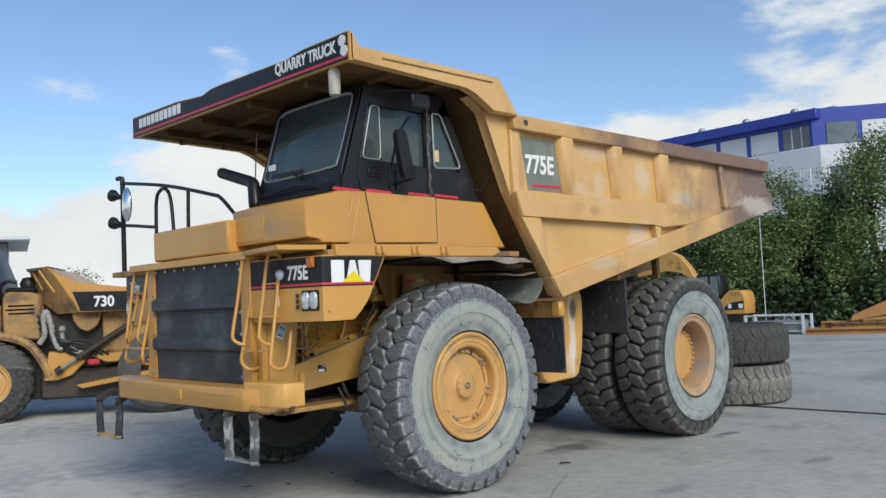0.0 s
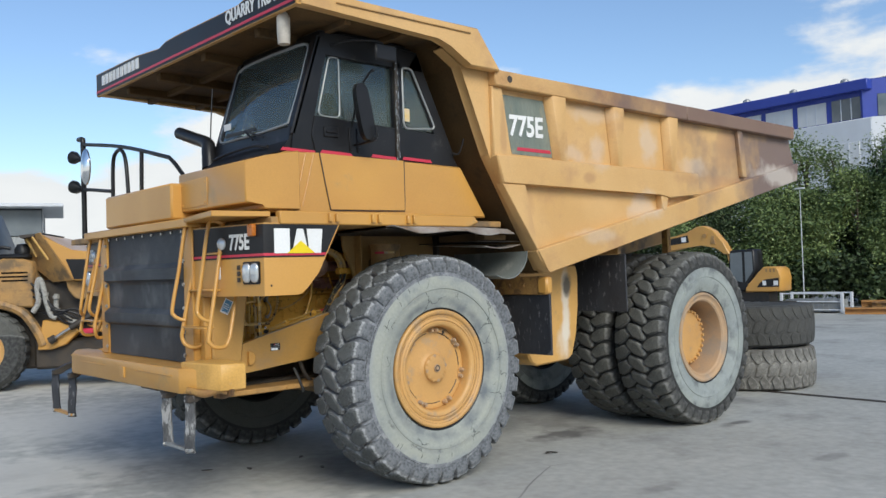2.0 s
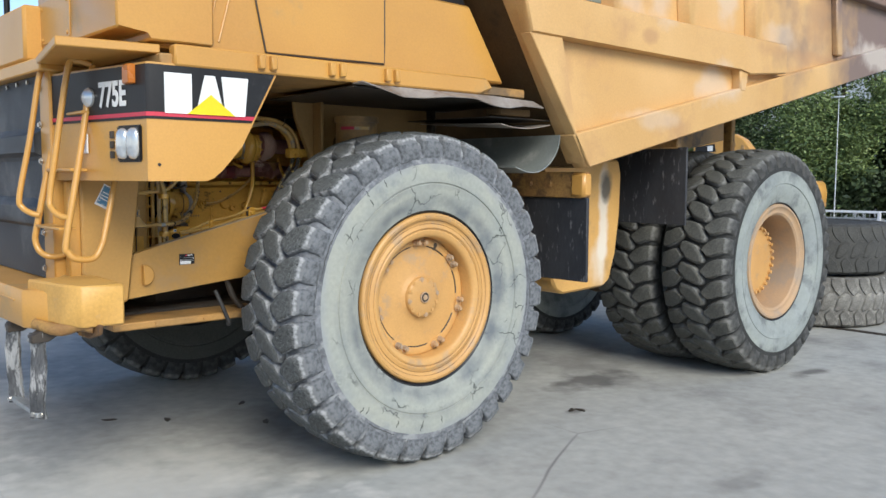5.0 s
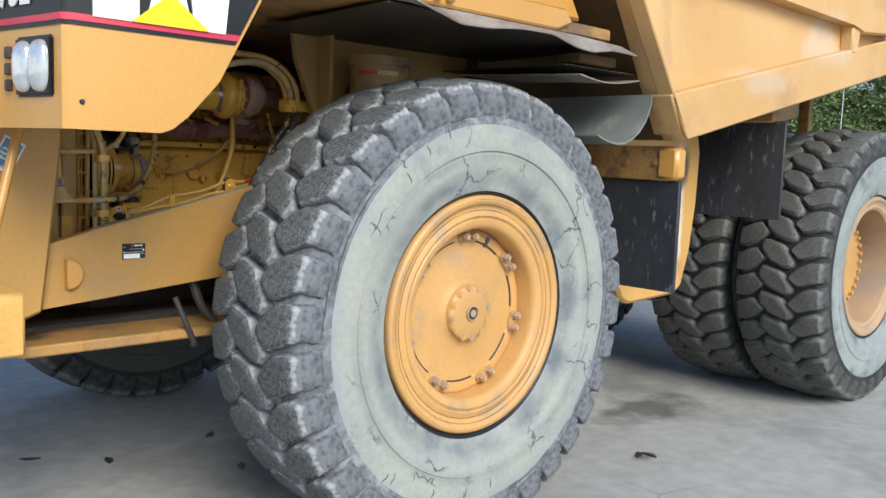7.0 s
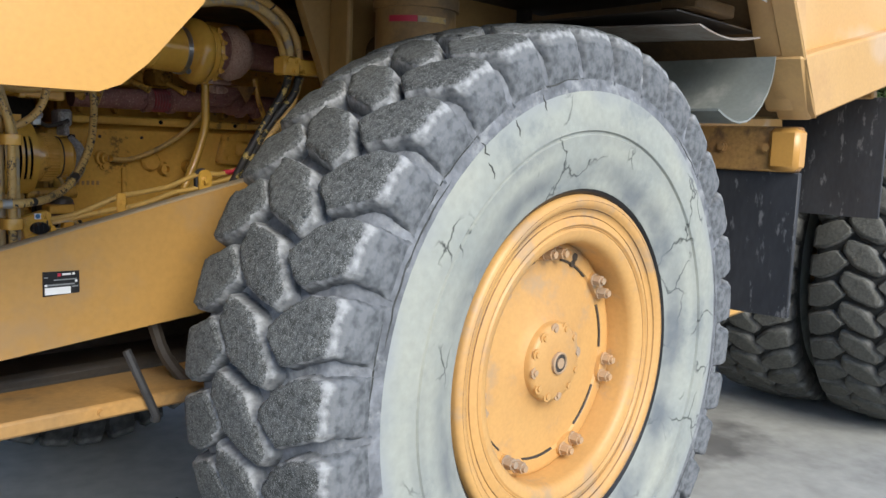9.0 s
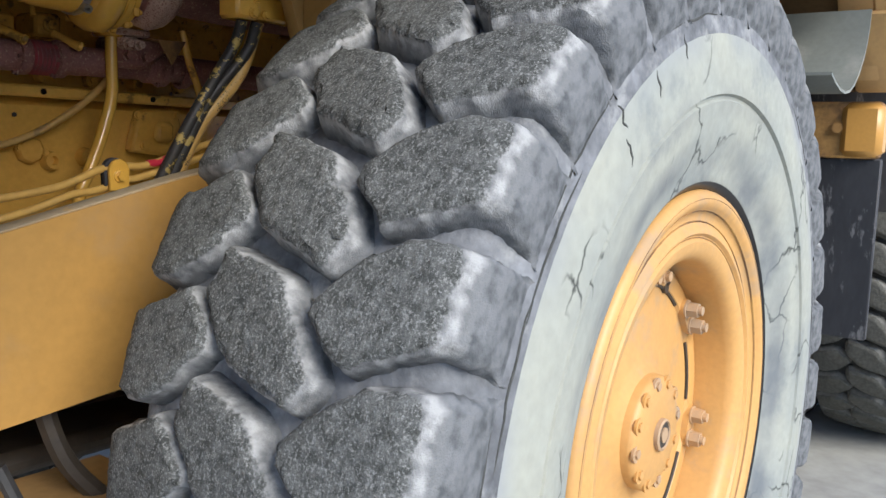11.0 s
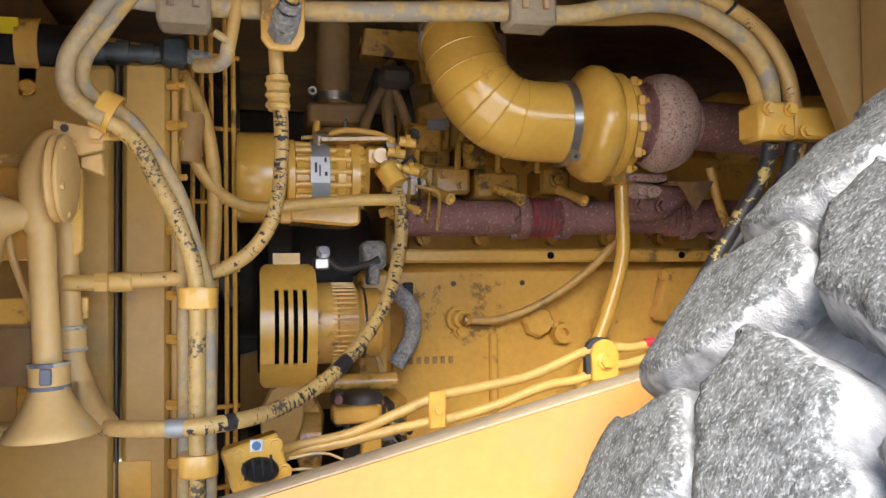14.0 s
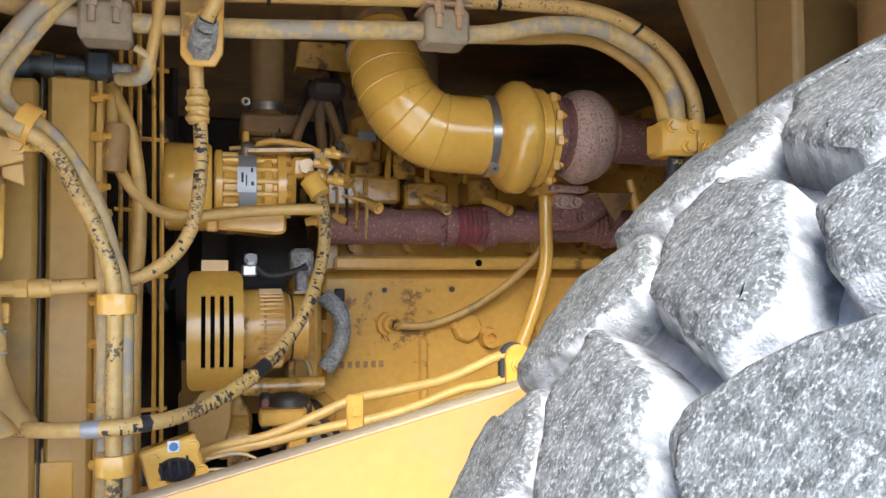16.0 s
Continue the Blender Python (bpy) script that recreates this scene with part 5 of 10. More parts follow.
for s in (-1, 1):       # fairings with lamps
    m = Matrix.Diagonal((1, -s, 1, 1))
    b = B()
    def shell(bm, z0, z1, x1lo, x1hi, off=0.0):
        """Front and side skin of the corner fairing between two heights."""
        rows = []
        for z, xe in ((z0, x1lo), (z1, x1hi)):
            rows.append([bm.verts.new(p) for p in ((-1.95 - off, -1.03, z), (-1.80 - off, -1.92 + 0.05, z), (-1.797 - off * 0.7, -1.92 + 0.015 - off * 0.5, z), (-1.775, -1.92 - off, z), (xe, -1.92 - off, z))])
        for i in range(4):
            bm.faces.new((rows[0][i], rows[0][i + 1], rows[1][i + 1], rows[1][i]))
    rows = []
    for z, xe in ((1.775, -1.50), (1.79, -1.46), (1.83, -1.41), (1.95, -1.30), (2.07, -1.235), (2.345, -1.085)):
        rows.append([b.verts.new(p) for p in ((-1.95, -1.03, z), (-1.80, -1.87, z), (-1.797, -1.905, z), (-1.775, -1.92, z), (xe, -1.92, z))])
    for r0, r1 in zip(rows, rows[1:]):
        for i in range(4):
            b.faces.new((r0[i], r0[i + 1], r1[i + 1], r1[i]))
    solid(b, geom=b.faces[:], thickness=0.03)
    bmesh.ops.transform(b, matrix=m, verts=b.verts)
    fair = part("corner_fairing", b, YEL, truck, "yellow corner fairing with black decal and twin headlamps")
    b = B()
    shell(b, 2.075, 2.335, -1.245, -1.105, 0.004)
    bmesh.ops.transform(b, matrix=m, verts=b.verts)
    part("decal_band", b, BLACK, fair)
    b = B()
    shell(b, 2.088, 2.108, -1.238, -1.227, 0.0065)
    bmesh.ops.transform(b, matrix=m, verts=b.verts)
    part("decal_stripe", b, RED, fair)
    d = Vector((0.15, -0.84, 0)).normalized()
    nrm = Vector((-0.84, -0.15, 0)).normalized()
    def on_front(u, z, out=0.0):
        p = Vector((-1.95, -1.03, z)) + d * u + nrm * out
        return Vector((p.x, p.y * -s, p.z)) if s > 0 else p
    b = B()
    for u0, u1, z0, z1, o in ((0.635, 0.842, 1.868, 2.048, 0.012),):
        q = [on_front(u0, z0, o), on_front(u1, z0, o), on_front(u1, z1, o), on_front(u0, z1, o)]
        q2 = [on_front(u0, z0, -0.03), on_front(u1, z0, -0.03), on_front(u1, z1, -0.03), on_front(u0, z1, -0.03)]
        va, vb = [b.verts.new(p) for p in q], [b.verts.new(p) for p in q2]
        b.faces.new(va), b.faces.new(vb[::-1])
        for i in range(4):
            b.faces.new((va[i], va[(i + 1) % 4], vb[(i + 1) % 4], vb[i]))
    soften(b, b.edges[:], 0.008, 2)
    part("lamp_housing", b, BLACK, fair)
    for uc in (0.692, 0.787):
        b = B()
        cpos = on_front(uc, 1.958, 0.010)
        rings = []
        for r, z in ((1.0, -0.012), (1.0, 0.008), (0.93, 0.017), (0.72, 0.024), (0.38, 0.028)):
            rings.append([])
            for q in range(28):
                a = 2 * math.pi * q / 28
                ca, sa = math.cos(a), math.sin(a)
                rings[-1].append(b.verts.new((0.046 * r * math.copysign(abs(ca) ** 0.7, ca), 0.077 * r * math.copysign(abs(sa) ** 0.7, sa), z)))
        for ra, rb in zip(rings, rings[1:]):
            for q in range(28):
                b.faces.new((ra[q], ra[(q + 1) % 28], rb[(q + 1) % 28], rb[q]))
        b.faces.new(rings[-1]), b.faces.new(rings[0][::-1])
        dd = Vector((d.x, d.y * (1 if s < 0 else -1), 0))
        fp = face_pose(cpos, dd if s < 0 else -dd, (0, 0, 1))
        bmesh.ops.transform(b, matrix=fp, verts=b.verts)
        part("headlamp", b, LENS, fair, "oval clear headlamp")
    b = B()
    lathe(b, [(0.05, 0.0), (0.05, 0.012), (0.03, 0.03), (0.0, 0.035)], (0, 0, 0), (0, 0, 1), 20)
    dd = Vector((d.x, d.y * (1 if s < 0 else -1), 0))
    bmesh.ops.transform(b, matrix=face_pose(on_front(0.38, 2.20, 0.004), dd if s < 0 else -dd, (0, 0, 1)), verts=b.verts)
    part("marker_lamp", b, LENS, fair)
    b = B()
    for z in (1.905, 1.955, 2.005):
        box(b, on_front(0.585, z, 0.006) - Vector((0.008, 0.016, 0.018)), on_front(0.585, z, 0.006) + Vector((0.008, 0.016, 0.018)), 0.003)
    part("fuse_strip", b, DARK, fair)
    lettering("model_number", "775E", face_pose(on_front(0.60, 2.205, 0.008), dd if s < 0 else -dd, (0, 0, 1)), 0.245, 0.13, WHITE, fair)
    if s < 0:
        b = B()     # maker's mark: three plain white blocks and a yellow triangle
        for x0, x1, w in ((-1.715, -1.575, 0.0), (-1.555, -1.40, 0.05), (-1.395, -1.285, -0.02)):
            prism(b, [(x0, 2.105), (x1, 2.105), (x1 - w, 2.30), (x0 + w, 2.30)], "y", -1.931, -1.9255)
        part("maker_mark", b, WHITE, fair)
        b = B()
        prism(b, [(-1.60, 2.105), (-1.345, 2.105), (-1.475, 2.205)], "y", -1.935, -1.9315)
        part("maker_triangle", b, LEMON, fair)
        b = B()
        box(b, on_front(0.765, 2.295, 0.015) - Vector((0.02, 0.04, 0.05)), on_front(0.765, 2.295, 0.015) + Vector((0.02, 0.04, 0.045)), 0.006)
        part("side_marker", b, ORANGE, fair, "orange side marker lamp")
        b = B()
        box(b, on_front(0.33, 1.965, 0.004) - Vector((0.004, 0.03, 0.05)), on_front(0.33, 1.965, 0.004) + Vector((0.004, 0.03, 0.05)), 0.002)
        part("notice_label", b, WHITE, fair)
        b = B()
        bolt(b, (-1.745, -1.92, 1.855), (0, -1, 0), 0.006, 0.008)
        part("fairing_bolt", b, DARK, fair)

# ---- ladders and rails ----
for s in (-1, 1):
    def L(pts):
        return [(x, y * -s, z) if s > 0 else (x, y, z) for x, y, z in pts]
    b = B()
    tube(b, L([(-1.88, -1.04, 2.39), (-1.917, -1.0, 2.126), (-1.98, -0.995, 1.829), (-2.045, -1.0, 1.528), (-2.055, -0.992, 1.45), (-2.04, -1.01, 1.39), (-2.0, -1.045, 1.36), (-1.93, -1.05, 1.365), (-1.865, -1.05, 1.42), (-1.82, -1.05, 1.52), (-1.76, -1.05, 1.75)]), 0.017, 10, 6)
    lad = part("ladder", b, YEL, truck, "yellow tubular access ladder with hand loops")
    b = B()
    tube(b, L([(-1.85, -1.36, 2.37), (-1.95, -1.405, 1.874), (-2.035, -1.434, 1.467), (-2.028, -1.44, 1.41), (-1.99, -1.45, 1.375), (-1.90, -1.44, 1.375), (-1.855, -1.43, 1.44), (-1.84, -1.425, 1.486), (-1.765, -1.38, 1.742), (-1.75, -1.375, 1.80)]), 0.017, 10, 6)
    part("stile", b, YEL, lad)
    for loop in ([(-1.89, -1.04, 2.385), (-1.95, -0.975, 2.392), (-1.99, -0.956, 2.35), (-2.055, -0.955, 1.99), (-2.117, -0.956, 1.69), (-2.105, -0.965, 1.625), (-2.07, -1.0, 1.595), (-2.035, -1.02, 1.585)],
                 [(-1.855, -1.36, 2.375), (-1.92, -1.335, 2.39), (-1.964, -1.328, 2.35), (-2.03, -1.325, 1.964), (-2.072, -1.32, 1.69), (-2.07, -1.345, 1.63), (-2.045, -1.39, 1.595), (-2.012, -1.425, 1.586)]):
        b = B()
        tube(b, L(loop), 0.016, 10, 7)
        part("hand_loop", b, YEL, lad)
    for x, z in ((-1.917, 2.126), (-1.98, 1.829), (-2.045, 1.528)):
        ya, yb = sorted(p[1] for p in L([(0, -1.0, 0), (0, -1.40, 0)]))
        b = B()
        box(b, (x - 0.012, ya, z - 0.008), (x + 0.075, yb, z + 0.008), 0.004)
        part("ladder_tread", b, YEL, lad)
    b = B()
    prism(b, [(-1.92, 1.77), (-1.70, 1.77), (-1.64, 1.2), (-1.92, 1.2)], "y", s * 1.05, s * 1.12, 0.008)
    part("ladder_back", b, YEL, lad)
    if s < 0:
        b = B()
        box(b, (-0.033, -0.005, -0.052), (0.033, 0.0, 0.052), 0.002, Matrix.Translation((-1.725, -1.150, 1.685)) @ Matrix.Rotation(radians(27), 4, "Y"))
        q = B()
        box(q, (-0.040, -0.003, -0.064), (0.040, -0.0005, 0.060), 0.002, Matrix.Translation((-1.725, -1.150, 1.685)) @ Matrix.Rotation(radians(27), 4, "Y"))
        part("notice_border", q, WHITE, lad)
        part("notice", b, BLUE_PRINT, lad, "blue and white printed notice stuck beside the ladder")
        b = B()
        for k in range(3):
            box(b, (-0.027, -0.007, 0.012 - 0.018 * k), (0.015 + 0.004 * k, -0.005, 0.018 - 0.018 * k), 0, Matrix.Translation((-1.725, -1.150, 1.685)) @ Matrix.Rotation(radians(27), 4, "Y"))
        part("notice_lines", b, WHITE, lad)
b = B()
tube(b, [(-1.80, 1.95, 2.40), (-1.80, 1.95, 3.0), (-1.80, 1.95, 3.46), (-1.80, 1.98, 3.52), (-1.80, 2.08, 3.53)], 0.028, 10, 4)
handrail = part("handrail", b, BLACK, truck, "black tubular deck handrail")
for pts in ([(-1.80, 1.95, 3.46), (-1.78, 0.9, 3.30), (-1.75, 0.0, 3.10), (-1.74, -0.18, 3.04), (-1.70, -0.38, 2.85)],
            [(-1.80, 2.2, 2.95), (-1.80, 1.9, 2.95), (-1.78, 1.2, 2.87)],
            [(-1.78, 1.16, 2.76), (-1.78, 1.14, 3.15), (-1.78, 1.05, 3.26), (-1.78, 0.90, 3.26), (-1.78, 0.80, 3.12), (-1.78, 0.75, 2.76)],
            [(-1.77, 0.45, 2.76), (-1.77, 0.44, 3.0), (-1.77, 0.43, 3.19)]):
    b = B()
    tube(b, pts, 0.02, 10, 5)
    part("rail_tube", b, BLACK, handrail)
for z in (2.99, 3.32):
    b = B()
    lathe(b, [(0.0, -0.10), (0.02, -0.09), (0.035, -0.03), (0.07, 0.02), (0.072, 0.06), (0.055, 0.075), (0.0, 0.07)], (-1.83, 2.08, z), (-0.5, 1, 0.25), 16)
    box(b, (-1.85, 1.95, z - 0.05), (-1.81, 2.06, z - 0.03), 0.006)
    part("work_lamp", b, BLACK, handrail, "black work lamp")
b = B()
lathe(b, [(0.0, 0.0), (0.10, 0.0), (0.115, 0.012), (0.11, 0.025), (0.06, 0.05), (0.0, 0.055)], (0, 0, 0), (0, 0, 1), 24)
bmesh.ops.transform(b, matrix=Matrix.Translation((-1.84, 1.73, 3.18)) @ Matrix.Rotation(radians(-90), 4, "Y") @ Matrix.Rotation(radians(25), 4, "X") @ Matrix.Diagonal((1.75, 0.6, 1, 1)), verts=b.verts)
part("deck_mirror", b, MIRROR, handrail, "tall round-ended mirror")
b = B()
tube(b, [(-1.40, 0.375, 3.395), (-1.40, 0.33, 3.385), (-1.40, 0.05, 3.30), (-1.41, -0.24, 3.21), (-1.43, -0.31, 3.12), (-1.45, -0.36, 2.95)], 0.07, 18, 6, radii=lambda q: 0.030 + 0.030 * min(1, 9 * q) + 0.02 * max(0, q - 0.5))
part("air_intake", b, BLACK, truck, "angled black air intake duct")
b = B()
lathe(b, [(0.0, 0.0), (0.16, 0.0), (0.17, 0.03), (0.10, 0.08), (0.0, 0.09)], (-1.5, -0.35, 2.76), (0, 0, 1), 24)
part("intake_cap", b, BLACK, truck)

# ---- cab ----
b = B()
prism(b, [(-1.66, 2.44), (-1.70, 2.86), (-1.48, 2.945), (-1.2, 2.95), (0.47, 2.925), (0.80, 2.44)], "y", -1.76, -0.35, 0.014)
cab = part("cab_base", b, YEL, truck, "yellow lower cab panels")


def side_panel(name, pts, y, depth, mat, parent, bevel=0.004, label=""):
    q = B()
    prism(q, pts, "y", y, y - depth, bevel)
    return part(name, q, mat, parent, label)


side_panel("cab_door_skin", [(-1.06, 2.475), (-1.16, 2.945), (-0.25, 2.94), (-0.25, 2.485)], -1.76, 0.008, YEL, cab, 0.003)
b = B()
tube(b, [(-1.162, -1.7665, 2.945), (-1.115, -1.7665, 2.71), (-1.064, -1.7665, 2.473), (-1.03, -1.7665, 2.470), (-0.6, -1.7665, 2.474), (-0.252, -1.7665, 2.482), (-0.248, -1.7665, 2.6), (-0.248, -1.7665, 2.94)], 0.005, 6, 1)
part("door_gap", b, DARK, cab)
for pts in ([(-1.30, -1.763, 2.93), (-1.42, -1.763, 2.45)], [(-1.22, -1.763, 2.93), (-1.34, -1.763, 2.5)]):
    b = B()
    tube(b, pts, 0.006, 6, 1)
    part("weld_bead", b, YEL, cab)
# black upper cab: roof, floor, pillars, with glass between
for s, y0, y1 in ((-1, -1.70, -1.64), (1, -0.44, -0.38)):
    b = B()
    prism(b, [(-1.40, 2.93), (-1.37, 3.12), (-1.12, 3.90), (-1.08, 4.02), (-1.00, 4.02), (-1.03, 3.81), (-1.165, 3.27), (0.30, 3.23), (0.51, 2.91)], "y", y0, y1, 0.006)
    flank = part("cab_side", b, BLACK, truck, "black upper cab side")
    for name, pts in (("roof_rail", [(-1.03, 3.81), (-1.08, 4.02), (0.00, 3.98), (0.07, 3.80)]), ("door_pillar", [(-0.30, 3.22), (-0.30, 3.86), (-0.20, 3.86), (-0.20, 3.22)]),
                      ("rear_pillar", [(-0.10, 3.84), (0.00, 3.975), (0.45, 3.03), (0.20, 3.22)])):
        b = B()
        prism(b, pts, "y", y0 + 0.001, y1 - 0.001, 0.004)
        part(name, b, BLACK, flank)
b = B()
prism(b, [(-1.11, 3.93), (-1.08, 4.025), (-0.6, 4.04), (-0.15, 4.03), (0.0, 3.985), (0.02, 3.93)], "y", -1.68, -0.38, 0.012)
part("cab_roof", b, BLACK, truck)
b = B()
prism(b, [(-0.03, 3.97), (0.02, 3.97), (0.53, 2.92), (0.46, 2.92)], "y", -1.66, -0.38, 0.01)
part("cab_back", b, BLACK, truck)
b = B()
prism(b, [(-1.52, 2.94), (-1.40, 3.05), (-1.385, 3.17), (-1.33, 3.17), (-1.28, 2.94)], "y", -1.68, -0.36, 0.008)
part("cowl", b, BLACK, truck, "black cowl below the windscreen")
W0, W1 = Vector((-1.352, 0, 3.18)), Vector((-1.117, 0, 3.925))


def ws(u, v):
    """A point of the windscreen: u across from the door side, v up."""
    p = W0.lerp(W1, v)
    return Vector((p.x - 0.03 * math.sin(math.pi * u), -1.62 + 1.23 * u, p.z))


b = B()
grid = [[b.verts.new(ws(u / 8, v / 4)) for u in range(9)] for v in range(5)]
for j in range(4):
    for i in range(8):
        b.faces.new((grid[j][i], grid[j][i + 1], grid[j + 1][i + 1], grid[j + 1][i]))
solid(b, geom=b.faces[:], thickness=0.006)
glass = part("windscreen", b, GLASS, truck, "dark tinted windscreen with a grey seal")
glass.visible_shadow = False
b = B()
loop = [ws(u, v) + Vector((-0.008, 0, 0)) for u, v in [(0.02, 0.03), (0.3, 0.0), (0.7, 0.0), (0.98, 0.03), (1.0, 0.3), (1.0, 0.7), (0.97, 0.98), (0.6, 1.0), (0.3, 1.0), (0.03, 0.98), (0.0, 0.7), (0.0, 0.3), (0.02, 0.03)]]
tube(b, loop, 0.012, 8, 4, closed_ends=False)
part("windscreen_seal", b, ZINC, glass)
for u0 in (0.0, 1.0):
    b = B()
    y = -1.66 + 1.28 * u0
    prism(b, [(-1.395, 3.10), (-1.35, 3.10), (-1.07, 3.96), (-1.115, 3.98)], "y", y - 0.04, y + 0.045, 0.008)
    part("windscreen_pillar", b, BLACK, truck)
b = B()
tube(b, [(-1.41, -1.28, 3.13), (-1.40, -0.95, 3.22), (-1.39, -0.62, 3.24)], 0.008, 6, 3)
tube(b, [(-1.41, -1.1, 3.13), (-1.41, -1.0, 3.2), (-1.405, -0.95, 3.23)], 0.010, 6, 3)
box(b, (-1.41, -1.15, 3.205), (-1.395, -0.6, 3.235), 0.003)
part("wiper", b, BLACK, glass)
b = B()
tube(b, [(-1.47, -1.45, 3.02), (-1.45, -1.2, 3.06), (-1.46, -0.8, 3.05), (-1.47, -0.5, 3.02)], 0.014, 8, 4)
part("washer_hose", b, BLACK, truck)
b = B()
tube(b, [(-1.42, -0.30, 2.93), (-1.40, -0.31, 3.4), (-1.38, -0.32, 3.72)], 0.006, 6, 2)
part("aerial", b, BLACK, truck)
b = B()
box(b, (-1.44, -0.58, 3.30), (-1.437, -0.45, 3.36), 0.001, Matrix.Translation((0.1, 0, 0)))
part("windscreen_sticker", b, WHITE, glass)


def pane(name, pts, y, parent, label):
    q = B()
    prism(q, pts, "y", y, y + 0.006)
    g = part(name, q, GLASS, parent, label)
    g.visible_shadow = False
    return g


def seal(pts, y, mat, parent, r=0.009, round_it=True):
    q = B()
    ring = [Vector((x, y, z)) for x, z in pts]
    if round_it:
        out = []
        for i in range(len(ring)):
            a, p, c = ring[i - 1], ring[i], ring[(i + 1) % len(ring)]
            k = min(0.06, (a - p).length / 3, (c - p).length / 3)
            p0, p1 = p + (a - p).normalized() * k, p + (c - p).normalized() * k
            for t in (0, 0.33, 0.67, 1):
                out.append(p0 * (1 - t) ** 2 + p * 2 * t * (1 - t) + p1 * t * t)
        ring = out
    tube(q, ring + [ring[0]], r, 6, 1, closed_ends=False)
    return part("window_seal", q, mat, parent)


door = side_panel("cab_door", [(-1.16, 2.945), (-1.195, 3.10), (-1.165, 3.27), (-0.27, 3.24), (-0.27, 2.935)], -1.70, 0.012, BLACK, truck, 0.004, "black cab door with window and mirror")
pane("door_window", [(-0.89, 3.24), (-0.89, 3.83), (-0.28, 3.83), (-0.28, 3.22)], -1.66, door, "dark glass door window")
vent = pane("vent_window", [(-1.15, 3.26), (-1.02, 3.82), (-0.89, 3.83), (-0.89, 3.25)], -1.665, door, "small triangular vent window")
seal([(-1.13, 3.28), (-1.00, 3.795), (-0.90, 3.80), (-0.90, 3.275)], -1.705, ZINC, vent, 0.006)
quarter = pane("quarter_window", [(-0.20, 3.23), (-0.21, 3.82), (-0.10, 3.84), (0.00, 3.74), (0.22, 3.25)], -1.68, truck, "rounded triangular rear cab window")
seal([(-0.185, 3.25), (-0.19, 3.815), (-0.075, 3.815), (0.205, 3.275)], -1.705, ZINC, quarter, 0.010)
b = B()
box(b, (-0.165, -1.70, 3.32), (-0.105, -1.694, 3.44), 0.002)
part("hazard_sticker", b, CREAM, quarter, "cream and yellow sticker inside the window")
b = B()
box(b, (-0.293, -1.73, 2.94), (-0.257, -1.70, 3.86), 0.006)
for k in range(9):
    cyl(b, (-0.275, -1.73, 3.02 + 0.1 * k), (-0.275, -1.736, 3.02 + 0.1 * k), 0.012, seg=8)
strip_ = part("door_hinge_strip", b, DARK, door, "dark hinge strip with paint chipped to bare metal")
rnd = random.Random(21)
b = B()
for k in range(46):
    x, z, h = rnd.choice((-0.292, -0.283, -0.262, -0.258)) + rnd.uniform(-0.002, 0.002), rnd.uniform(2.95, 3.85), rnd.uniform(0.004, 0.022)
    box(b, (x - 0.0022, -1.7315, z - h), (x + 0.0022, -1.7295, z + h), 0)
part("bare_metal", b, LENS, strip_)["kind"] = "stuff"
b = B()
box(b, (-1.08, -1.725, 3.10), (-0.93, -1.71, 3.19), 0.006)
box(b, (-1.06, -1.74, 3.135), (-0.96, -1.72, 3.155), 0.004)
part("door_handle", b, BLACK, door)
b = B()
for x in (-0.80, -0.72):
    box(b, (x - 0.015, -1.722, 2.99), (x + 0.015, -1.71, 3.2), 0.003)
    for z in (3.02, 3.09, 3.16):
        bolt(b, (x, -1.722, z), (0, -1, 0), 0.009, 0.008)
part("mirror_bracket", b, BLACK, door)
b = B()
ring = []
for q in range(40):
    a = 2 * math.pi * q / 40
    ca, sa = math.cos(a), math.sin(a)
    px, pz = 0.070 * math.copysign(abs(ca) ** 0.55, ca), 0.245 * math.copysign(abs(sa) ** 0.55, sa)
    t = radians(11)
    ring.append((-0.79 + px * math.cos(t) - pz * math.sin(t), 3.31 + px * math.sin(t) + pz * math.cos(t)))
prism(b, ring, "y", -1.875, -1.935, 0.018)
mirror = part("wing_mirror", b, BLACK, door, "tall black rounded wing mirror on a bracket")
b = B()
tube(b, [(-0.76, -1.72, 3.05), (-0.74, -1.9, 3.06), (-0.71, -1.97, 3.09), (-0.71, -1.97, 3.2)], 0.012, 8, 3)
tube(b, [(-0.78, -1.70, 3.18), (-0.76, -1.8, 3.5), (-0.73, -1.93, 3.66), (-0.72, -1.97, 3.66)], 0.010, 8, 3)
part("mirror_arm", b, BLACK, door)
b = B()
tube(b, [(-0.97, -1.70, 3.90), (-0.85, -1.85, 3.93), (-0.62, -1.92, 3.94), (-0.56, -1.92, 3.9)], 0.010, 8, 3)
box(b, (-0.66, -1.93, 3.78), (-0.42, -1.90, 3.93), 0.02)
part("roof_mirror", b, BLACK, truck)
b = B()
tube(b, [(0.40, -1.72, 3.06), (0.44, -1.76, 3.05), (0.47, -1.78, 3.12), (0.50, -1.78, 3.2)], 0.008, 6, 3)
part("tie_hook", b, BLACK, truck)
for x0, x1 in ((-1.50, -1.17), (-1.12, -0.80), (-0.58, -0.30), (-0.22, 0.12)):
    side_panel("stripe", [(x0, 2.958), (x0 + 0.02, 2.985), (x1, 2.975), (x1 + 0.02, 2.948)], -1.713 if x0 > -1.15 else -1.703, 0.004, RED, cab, 0)
